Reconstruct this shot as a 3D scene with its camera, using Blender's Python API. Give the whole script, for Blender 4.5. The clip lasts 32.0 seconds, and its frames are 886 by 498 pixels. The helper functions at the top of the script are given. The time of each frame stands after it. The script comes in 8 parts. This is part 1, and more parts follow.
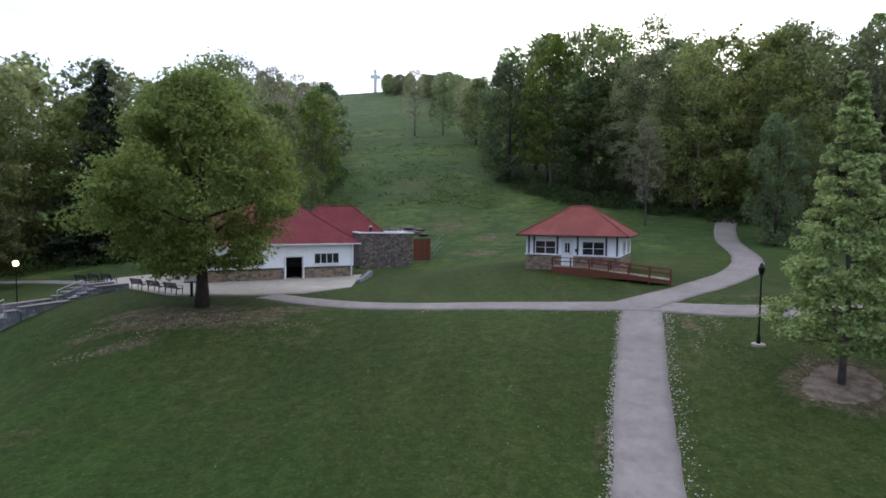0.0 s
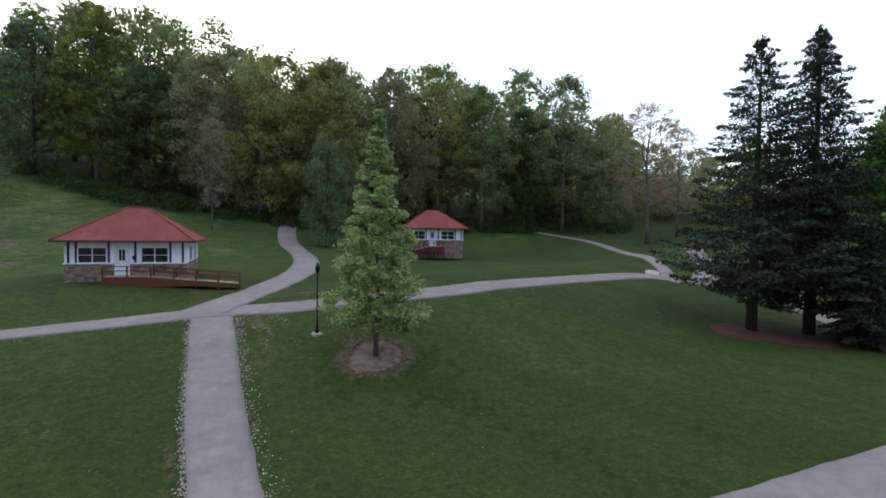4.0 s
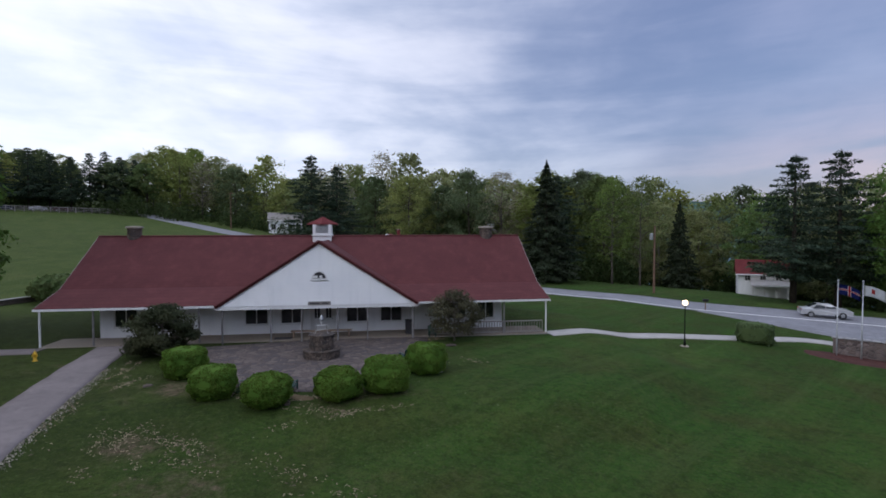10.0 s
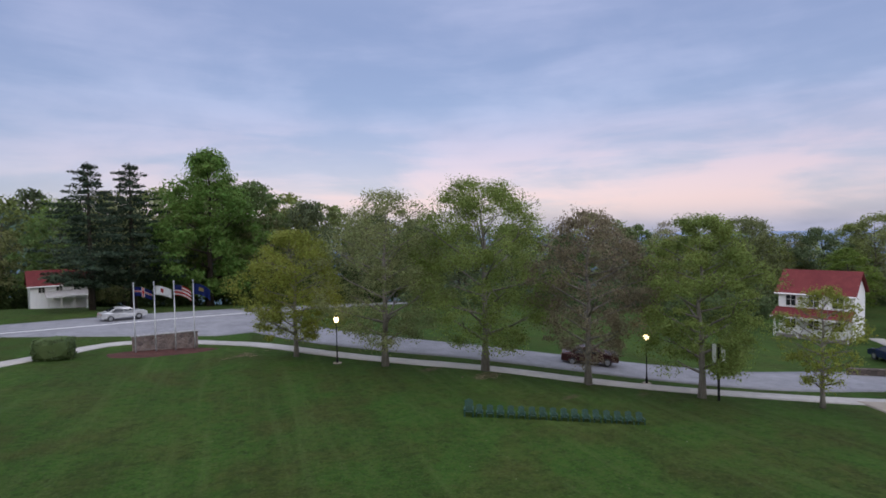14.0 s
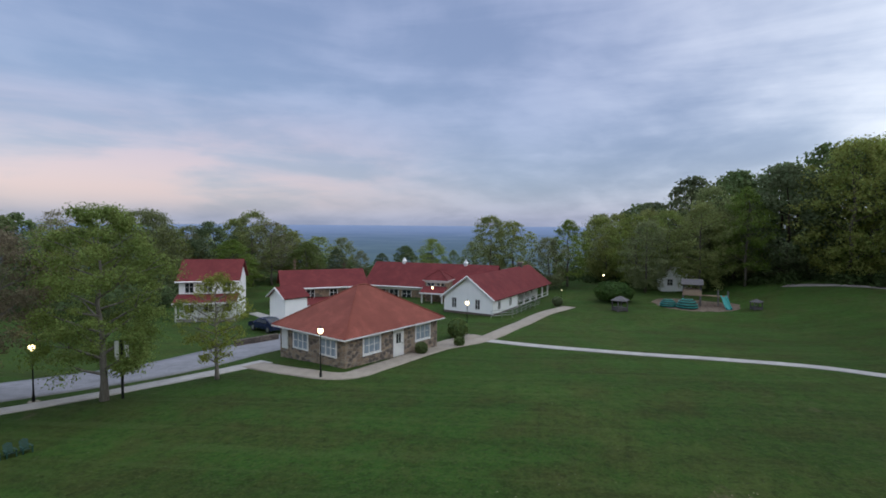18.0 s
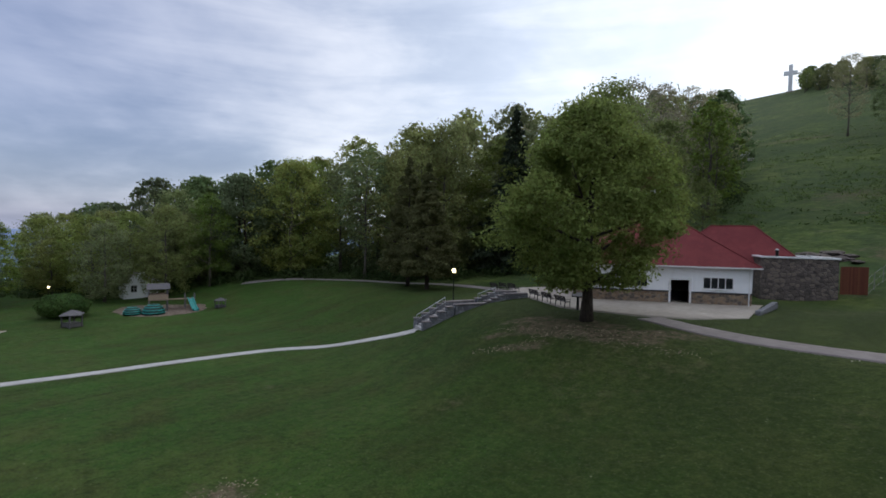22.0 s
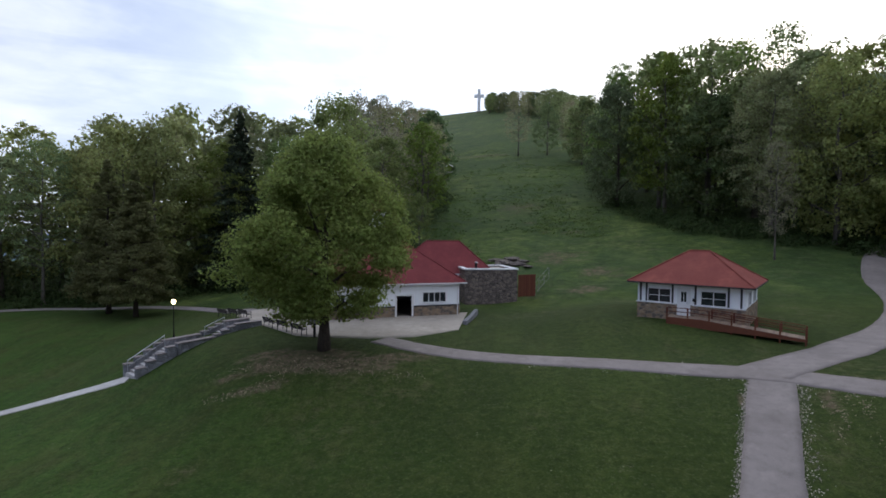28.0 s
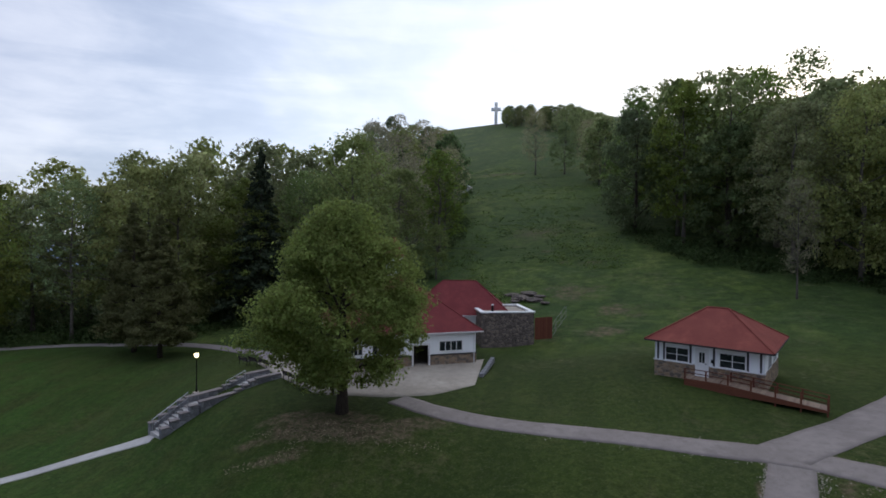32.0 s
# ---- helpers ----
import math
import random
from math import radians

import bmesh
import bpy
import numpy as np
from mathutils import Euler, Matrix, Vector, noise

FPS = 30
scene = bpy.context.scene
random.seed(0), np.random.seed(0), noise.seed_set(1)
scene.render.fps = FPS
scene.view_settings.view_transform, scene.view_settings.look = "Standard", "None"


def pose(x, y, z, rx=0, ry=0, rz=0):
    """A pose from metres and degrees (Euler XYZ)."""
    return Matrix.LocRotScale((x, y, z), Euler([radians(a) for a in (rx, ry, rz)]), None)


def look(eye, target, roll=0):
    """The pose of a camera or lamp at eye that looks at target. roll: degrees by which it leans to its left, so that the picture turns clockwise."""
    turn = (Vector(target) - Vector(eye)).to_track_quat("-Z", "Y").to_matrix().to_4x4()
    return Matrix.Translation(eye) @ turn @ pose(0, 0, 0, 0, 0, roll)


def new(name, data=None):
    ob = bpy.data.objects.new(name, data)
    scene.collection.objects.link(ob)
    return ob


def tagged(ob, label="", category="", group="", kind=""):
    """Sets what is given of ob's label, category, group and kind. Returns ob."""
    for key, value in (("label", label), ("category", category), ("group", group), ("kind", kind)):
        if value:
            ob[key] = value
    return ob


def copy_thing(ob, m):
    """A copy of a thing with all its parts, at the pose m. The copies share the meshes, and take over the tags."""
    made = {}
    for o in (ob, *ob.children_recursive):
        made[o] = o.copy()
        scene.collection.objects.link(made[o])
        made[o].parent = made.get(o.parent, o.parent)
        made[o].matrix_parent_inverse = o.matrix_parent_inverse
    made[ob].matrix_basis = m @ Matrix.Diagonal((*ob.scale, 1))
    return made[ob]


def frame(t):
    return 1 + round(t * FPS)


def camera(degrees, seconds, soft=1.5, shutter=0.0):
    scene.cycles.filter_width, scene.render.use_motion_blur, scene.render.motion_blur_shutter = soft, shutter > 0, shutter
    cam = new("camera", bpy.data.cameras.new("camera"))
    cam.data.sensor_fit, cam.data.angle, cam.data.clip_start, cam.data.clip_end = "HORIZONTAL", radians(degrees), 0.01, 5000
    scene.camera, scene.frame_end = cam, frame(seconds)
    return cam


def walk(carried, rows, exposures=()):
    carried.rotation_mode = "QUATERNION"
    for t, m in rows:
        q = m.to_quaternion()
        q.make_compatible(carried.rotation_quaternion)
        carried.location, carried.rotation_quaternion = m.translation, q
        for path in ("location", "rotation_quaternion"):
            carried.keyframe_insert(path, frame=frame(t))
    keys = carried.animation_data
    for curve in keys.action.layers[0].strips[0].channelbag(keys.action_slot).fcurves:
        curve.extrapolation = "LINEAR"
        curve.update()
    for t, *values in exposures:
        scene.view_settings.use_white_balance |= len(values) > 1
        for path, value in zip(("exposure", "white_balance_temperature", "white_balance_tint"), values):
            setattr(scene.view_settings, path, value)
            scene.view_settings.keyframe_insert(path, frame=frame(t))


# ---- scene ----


# ---------------------------------------------------------------- camera and walk
cam = camera(82.0, 32.0, soft=1.7)

SKY = 1.0
EXPOSURES = (
    (0.0, 0.55, 6200, 12), (2.0, 0.52, 6200, 12), (4.5, 0.3, 6200, 12), (6.0, -0.08, 6150, 12), (7.5, -0.33, 6150, 13), (9.0, -0.32, 6200, 14),
    (10.0, -0.26, 6250, 15), (11.0, -0.1, 6400, 16), (14.0, 0.08, 6650, 16), (17.0, -0.08, 6500, 9), (20.0, -0.02, 6450, 9), (22.0, -0.15, 6500, 10), (23.2, -0.02, 6450, 11), (25.0, 0.1, 6350, 11),
    (28.0, 0.0, 6300, 12), (30.0, -0.1, 6300, 12), (32.0, -0.26, 6300, 12),
)
GRASS_A, GRASS_B, GRASS_C = (0.032, 0.0515, 0.0095), (0.046, 0.070, 0.0118), (0.075, 0.083, 0.0215)
GRASS_LIT = (0.043, 0.121, 0.0155)
PATH = [
    (0, 0, 0, 8.5, 0.08, -3.22, 0.57), (0.5, 0, 0, 8.5, -2.99, -3.11, 0.66),
    (1, 0, 0, 8.5, -7.52, -2.97, 0.76), (1.5, 0, 0, 8.5, -13.77, -2.82, 0.85),
    (2, 0, 0, 8.5, -21.09, -2.67, 0.9), (2.5, 0, 0, 8.5, -28.45, -2.53, 0.89),
    (4.5, 0, 0, 8.5, -52.87, -1.99, 0.97), (5, 0, 0, 8.5, -61.38, -1.86, 1),
    (5.5, 0, 0, 8.5, -69.57, -1.72, 1.01), (6, 0, 0, 8.5, -77.12, -1.57, 0.93),
    (6.5, 0, 0, 8.5, -83.46, -1.48, 0.74), (7, 0, 0, 8.5, -90.26, -1.5, 0.53),
    (7.5, 0, 0, 8.5, -95.5, -1.6, 0.37), (8, 0, 0, 8.5, -102.57, -1.72, 0.26),
    (8.5, 0, 0, 8.5, -111.2, -1.83, 0.2), (9, 0, 0, 8.5, -118.71, -1.9, 0.14),
    (9.5, 0, 0, 8.5, -125.41, -1.94, 0.03), (10, 0, 0, 8.5, -133.03, -1.89, -0.09),
    (10.5, 0, 0, 8.5, -142.04, -1.79, -0.19), (11, 0, 0, 8.5, -148.69, -1.67, -0.28),
    (11.5, 0, 0, 8.5, -156.88, -1.57, -0.41), (12, 0, 0, 8.5, -165.89, -1.43, -0.55),
    (12.5, 0, 0, 8.5, -173.42, -1.43, -0.65), (13, 0, 0, 8.5, -182.25, -1.47, -0.72),
    (13.5, 0, 0, 8.5, -193.05, -1.58, -0.83), (14, 0, 0, 8.5, -202.3, -1.81, -0.99),
    (14.5, 0, 0, 8.5, -209.28, -2.1, -1.06), (16.5, 0, 0, 8.5, -242.15, -3, 0.04),
    (17, 0, 0, 8.5, -249.13, -3.03, 0.29), (17.5, 0, 0, 8.5, -255.7, -3.04, 0.37),
    (18, 0, 0, 8.5, -263.2, -2.97, 0.51), (18.5, 0, 0, 8.5, -270.63, -2.85, 0.68),
    (19, 0, 0, 8.5, -278.02, -2.77, 0.78), (19.5, 0, 0, 8.5, -284.83, -2.68, 0.88),
    (20, 0, 0, 8.5, -291.79, -2.55, 0.99), (20.5, 0, 0, 8.5, -298.83, -2.39, 1.06),
    (21, 0, 0, 8.5, -305.83, -2.12, 1.14), (21.5, 0, 0, 8.5, -312.95, -1.84, 1.22),
    (22, 0, 0, 8.5, -318.57, -1.68, 1.29), (22.5, 0, 0, 8.5, -325.51, -1.57, 1.32),
    (23, 0, 0, 8.5, -332.85, -1.6, 1.3), (23.5, 0, 0, 8.5, -337.91, -1.58, 1.23),
    (24, 0, 0, 8.5, -341.81, -1.6, 1.14), (24.5, 0, 0, 8.5, -347.71, -1.58, 1.07),
    (25, 0, 0, 8.5, -349.56, -1.64, 0.99), (25.5, -0.23, -0.47, 8.95, -349.34, -1.79, 0.93),
    (27.5, -0.3, -0.77, 10.67, -348.68, -1.89, 0.54), (28, -0.35, -0.58, 11.08, -348.51, -1.77, 0.57),
    (28.5, -0.36, -0.48, 11.52, -348.39, -1.68, 0.56), (29, -0.4, -0.42, 12.1, -348.29, -1.6, 0.51),
    (29.5, -0.33, -0.42, 12.7, -347.97, -1.55, 0.46), (30, -0.32, -0.5, 13.21, -347.64, -1.51, 0.44),
    (30.5, -0.27, -0.6, 13.72, -347.32, -1.4, 0.45), (31, -0.3, -0.71, 14.15, -347.15, -1.2, 0.47),
    (31.5, -0.2, -0.83, 14.63, -346.79, -1, 0.46), (32, -0.21, -0.93, 15.1, -346.54, -0.84, 0.45),
]


def eye(x, y, z, yaw, pitch, roll):
    return pose(x, y, z, 90 + pitch, 0, yaw) @ pose(0, 0, 0, 0, 0, roll)


walk(cam, [(t, eye(*row)) for t, *row in PATH], EXPOSURES)

# ---------------------------------------------------------------- sky and light
world = bpy.data.worlds.new("dusk_sky")
scene.world = world
world.use_nodes = True
wn, wl = world.node_tree.nodes, world.node_tree.links
wn.clear()


def wnode(kind, **kw):
    n = wn.new(kind)
    for key, value in kw.items():
        if key == "op":
            n.operation = value
        elif key == "ins":
            for slot, v in value.items():
                if isinstance(v, bpy.types.NodeSocket):
                    wl.new(v, n.inputs[slot])
                else:
                    n.inputs[slot].default_value = v
    return n


def wmath(op, a, b=0.0, c=0.0):
    n = wnode("ShaderNodeMath", op=op, ins={0: a, 1: b, 2: c})
    return n.outputs[0]


def wrange(v, a, b, lo=0.0, hi=1.0):
    n = wnode("ShaderNodeMapRange", ins={0: v, 1: a, 2: b, 3: lo, 4: hi})
    n.interpolation_type = "SMOOTHSTEP"
    return n.outputs[0]


def wmix(f, a, b):
    n = wnode("ShaderNodeMix")
    n.data_type = "RGBA"
    for slot, v in ((0, f), (6, a), (7, b)):
        if isinstance(v, bpy.types.NodeSocket):
            wl.new(v, n.inputs[slot])
        else:
            n.inputs[slot].default_value = v
    return n.outputs[2]


def wdot(direction):
    n = wnode("ShaderNodeVectorMath", op="DOT_PRODUCT", ins={0: wdir.outputs[0], 1: direction})
    return n.outputs["Value"]


def heading(az, el=0.0):
    a, e = radians(az), radians(el)
    return (-math.sin(a) * math.cos(e), math.cos(a) * math.cos(e), math.sin(e))


wtc = wnode("ShaderNodeTexCoord")
wdir = wnode("ShaderNodeVectorMath", op="NORMALIZE", ins={0: wtc.outputs["Generated"]})
wsep = wnode("ShaderNodeSeparateXYZ", ins={0: wdir.outputs[0]})
up = wmath("MAXIMUM", wsep.outputs[2], 0.0)
den = wmath("ADD", up, 0.28)
cx, cy = wmath("DIVIDE", wsep.outputs[0], den), wmath("DIVIDE", wsep.outputs[1], den)
cvec = wnode("ShaderNodeCombineXYZ", ins={0: cx, 1: cy, 2: 0.0}).outputs[0]
cloud = wnode("ShaderNodeTexNoise", ins={"Vector": cvec, "Scale": 1.15, "Detail": 7.0, "Roughness": 0.55, "Distortion": 0.4}).outputs[0]
cloud2 = wnode("ShaderNodeTexNoise", ins={"Vector": cvec, "Scale": 3.4, "Detail": 5.0, "Roughness": 0.5, "Distortion": 0.2}).outputs[0]
svec = wnode("ShaderNodeVectorMath", op="MULTIPLY", ins={0: wdir.outputs[0], 1: (1.0, 1.0, 7.0)}).outputs[0]
streak = wnode("ShaderNodeTexNoise", ins={"Vector": svec, "Scale": 2.6, "Detail": 5.0, "Roughness": 0.55, "Distortion": 0.5}).outputs[0]
puff = wmath("ADD", wmath("ADD", wmath("MULTIPLY", cloud, 0.52), wmath("MULTIPLY", cloud2, 0.2)), wmath("MULTIPLY", streak, 0.28))
lit = wrange(puff, 0.40, 0.62)
# the thin, bright part of the cloud cover lies over the hill in the north
thin_south = wrange(wdot(heading(-132, 22)), 0.55, 1.0, 0.0, 0.18)
bright = wrange(wmath("ADD", wmath("ADD", wdot(heading(-34)), thin_south), wmath("MULTIPLY", wmath("SUBTRACT", puff, 0.5), 1.1)), -0.47, 0.66)
grey = wmix(lit, (0.196, 0.248, 0.425, 1), (0.33, 0.375, 0.57, 1))
white = wmix(lit, (0.84, 0.92, 1.06, 1), (1.14, 1.16, 1.21, 1))
grey = wmix(wrange(wdot(heading(-192)), 0.25, 0.95, 0.0, 0.75), grey, wmix(lit, (0.150, 0.198, 0.36, 1), (0.262, 0.292, 0.45, 1)))
low = wmix(bright, grey, white)
# after-sunset pink under the clouds in the south-west
pinkband = wmath("MULTIPLY", wrange(wsep.outputs[2], 0.0, 0.06), wrange(wsep.outputs[2], 0.25, 0.07))
pinkmask = wmath("MULTIPLY", pinkband, wrange(wdot(heading(-210)), 0.45, 0.97))
pinkmask = wmath("MULTIPLY", pinkmask, wrange(wmath("ADD", wmath("MULTIPLY", cloud, 0.55), wmath("MULTIPLY", streak, 0.45)), 0.40, 0.58, 0.3, 1.0))
low = wmix(pinkmask, low, (0.53, 0.36, 0.44, 1))
high = wmix(wrange(wsep.outputs[2], 0.36, 0.85), low, (0.98, 1.07, 1.27, 1))
sky = wnode("ShaderNodeTexSky")
sky.sky_type, sky.sun_disc, sky.sun_elevation, sky.sun_rotation = "NISHITA", False, radians(14), radians(20)
skybg = wnode("ShaderNodeBackground", ins={"Color": sky.outputs[0], "Strength": 0.05})
cloudbg = wnode("ShaderNodeBackground", ins={"Color": high, "Strength": SKY})
wadd = wnode("ShaderNodeAddShader", ins={0: skybg.outputs[0], 1: cloudbg.outputs[0]})
wout = wnode("ShaderNodeOutputWorld", ins={0: wadd.outputs[0]})

sun = new("sun", bpy.data.lights.new("sun", "SUN"))
sun.data.energy, sun.data.angle, sun.data.color = 0.5, radians(30), (1.0, 0.98, 0.95)
sun.matrix_world = look((0, 0, 60), (math.sin(radians(-20)) * -60, -55, 20))

# ---------------------------------------------------------------- materials


class Nodes:
    def __init__(self, name):
        self.m = bpy.data.materials.new(name)
        self.m.use_nodes = True
        self.n, self.l = self.m.node_tree.nodes, self.m.node_tree.links
        self.b = self.n["Principled BSDF"]
        self.tc = self.n.new("ShaderNodeTexCoord").outputs["Object"]

    def put(self, node, slot, v):
        if isinstance(v, bpy.types.NodeSocket):
            self.l.new(v, node.inputs[slot])
        else:
            node.inputs[slot].default_value = v

    def noise(self, scale, detail=4.0, rough=0.55, vec=None):
        n = self.n.new("ShaderNodeTexNoise")
        self.put(n, "Vector", vec or self.tc)
        self.put(n, "Scale", scale), self.put(n, "Detail", detail), self.put(n, "Roughness", rough)
        return n.outputs[0]

    def stretch(self, sx, sy, sz):
        n = self.n.new("ShaderNodeMapping")
        self.put(n, "Vector", self.tc), self.put(n, "Scale", (sx, sy, sz))
        return n.outputs[0]

    def voronoi(self, scale, feature="F1", vec=None):
        n = self.n.new("ShaderNodeTexVoronoi")
        n.feature = feature
        self.put(n, "Vector", vec or self.tc), self.put(n, "Scale", scale)
        return n

    def step(self, v, a, b, lo=0.0, hi=1.0):
        n = self.n.new("ShaderNodeMapRange")
        for i, x in enumerate((v, a, b, lo, hi)):
            self.put(n, i, x)
        return n.outputs[0]

    def math(self, op, a, b=0.0):
        n = self.n.new("ShaderNodeMath")
        n.operation = op
        self.put(n, 0, a), self.put(n, 1, b)
        return n.outputs[0]

    def mix(self, f, a, b, how="MIX"):
        n = self.n.new("ShaderNodeMix")
        n.data_type, n.blend_type = "RGBA", how
        fix = lambda c: (*c, 1) if isinstance(c, tuple) and len(c) == 3 else c
        self.put(n, 0, f), self.put(n, 6, fix(a)), self.put(n, 7, fix(b))
        return n.outputs[2]

    def vary(self, color, amount, island=True):
        src = self.n.new("ShaderNodeNewGeometry").outputs["Random Per Island"] if island else self.n.new("ShaderNodeObjectInfo").outputs["Random"]
        h = self.n.new("ShaderNodeHueSaturation")
        self.put(h, "Color", color)
        self.put(h, "Value", self.step(src, 0, 1, 1 - amount, 1 + amount))
        self.put(h, "Hue", self.step(src, 0, 1, 0.5 - amount * 0.04, 0.5 + amount * 0.04))
        return h.outputs[0]

    def done(self, color, rough=0.8, metal=0.0, bump=None, depth=0.02, strength=0.6):
        fix = (*color, 1) if isinstance(color, tuple) and len(color) == 3 else color
        self.put(self.b, "Base Color", fix), self.put(self.b, "Roughness", rough), self.put(self.b, "Metallic", metal)
        if rough > 0.7:
            self.put(self.b, "Specular IOR Level", 0.15)
        if bump is not None:
            n = self.n.new("ShaderNodeBump")
            self.put(n, "Height", bump), self.put(n, "Distance", depth), self.put(n, "Strength", strength)
            self.l.new(n.outputs[0], self.b.inputs["Normal"])
        return self.m


def plain(name, a, b, scale=4.0, rough=0.7, metal=0.0, fine=40.0, depth=0.004):
    """Two tones of one surface, in blotches and in grain."""
    k = Nodes(name)
    big = k.step(k.noise(scale), 0.35, 0.65)
    grain = k.noise(fine, 3)
    c = k.mix(big, a, b)
    c = k.mix(k.step(grain, 0.3, 0.7, 0, 0.25), c, tuple(v * 0.7 for v in a))
    return k.done(c, rough, metal, grain, depth)


# worn ground on the ski slope
BARE_SLOPE = [
    (4.8, 62.0, 5.0, 3.4, 0.2, 0.72), (1.5, 79.0, 9.0, 9.0, 0.0, 0.58), (7.0, 70.0, 7.0, 5.0, 0.2, 0.64), (-6.0, 118.0, 16.0, 12.0, 0.0, 0.52), (4.5, 94.5, 6.5, 3.5, 0.1, 0.55),
    (-1.0, 96.0, 4.0, 2.6, 0.2, 0.45), (-24.0, 201, 22.0, 5.0, 0.03, 0.7), (6.0, 204, 16.0, 1.6, 0.02, 0.8), (6.0, 72.0, 4.4, 2.4, 0.3, 0.6),
    (-3.8, 103, 5.0, 2.6, 0.2, 0.45), (-9.0, 78.0, 4.0, 3.0, 0.2, 0.4),
]
# worn ground round the patio
BARE_PATIO = [
    (19.6, -13.0, 3.6, 7.5, 0.0, 0.5), (16.5, -4.0, 6.0, 4.0, -0.3, 0.5), (21.2, -4.2, 3.4, 2.4, -0.5, 0.6), (26.4, -7.0, 2.8, 1.5, -0.4, 0.65),
    (18.8, -6.0, 3.4, 2.4, 0.4, 0.5), (20.6, -12.0, 2.2, 3.6, 0.3, 0.5), (22.0, -20.0, 2.0, 3.0, 0.2, 0.5), (26.6, -23.4, 2.0, 1.2, 0.9, 0.8),
]
# worn ground under the street trees
BARE_STREET = [
    (-15.8, -31.2, 2.2, 1.2, 0.5, 0.75), (-12.8, -34.2, 3.0, 1.0, 0.6, 0.6), (-0.5, -42.8, 2.0, 0.9, 0.6, 0.8), (-18.5, -25.4, 2.6, 0.8, 0.5, 0.6),
    (-24.0, -25.0, 3.0, 0.9, 0.6, 0.5),
]
# worn ground on the bank and beside the paths
BARE_BANK = [
    (15.9, 20.0, 2.9, 2.5, 0.3, 1.5), (-12.4, 31.0, 5.6, 2.2, 0.25, 0.95), (-16.2, 31.0, 5.2, 2.3, 0.3, 1.25), (-19.3, 31.6, 2.8, 1.4, 0.5, 0.95), (-10.4, 31.9, 4.2, 1.6, 0.25, 1.0), (-20.4, 28.6, 2.4, 1.0, 0.4, 0.7),
    (-17.3, 27.8, 3.2, 1.3, 0.5, 0.75), (13.2, 27.0, 0.8, 2.6, -0.35, 0.7), (18.6, 31.0, 3.0, 0.9, -0.5, 0.7), (9.3, 27.0, 0.5, 3.0, -0.3, 0.6),
    (5.5, 17.5, 0.5, 5.0, -0.33, 0.55), (-17.6, 8.4, 3.2, 1.8, 0.5, 0.62), (-17.0, 20.0, 5.0, 3.0, 0.2, 0.3), (-30.0, 17.0, 6.0, 3.0, 0.2, 0.3),
]
BARE = BARE_SLOPE + BARE_PATIO + BARE_STREET + BARE_BANK


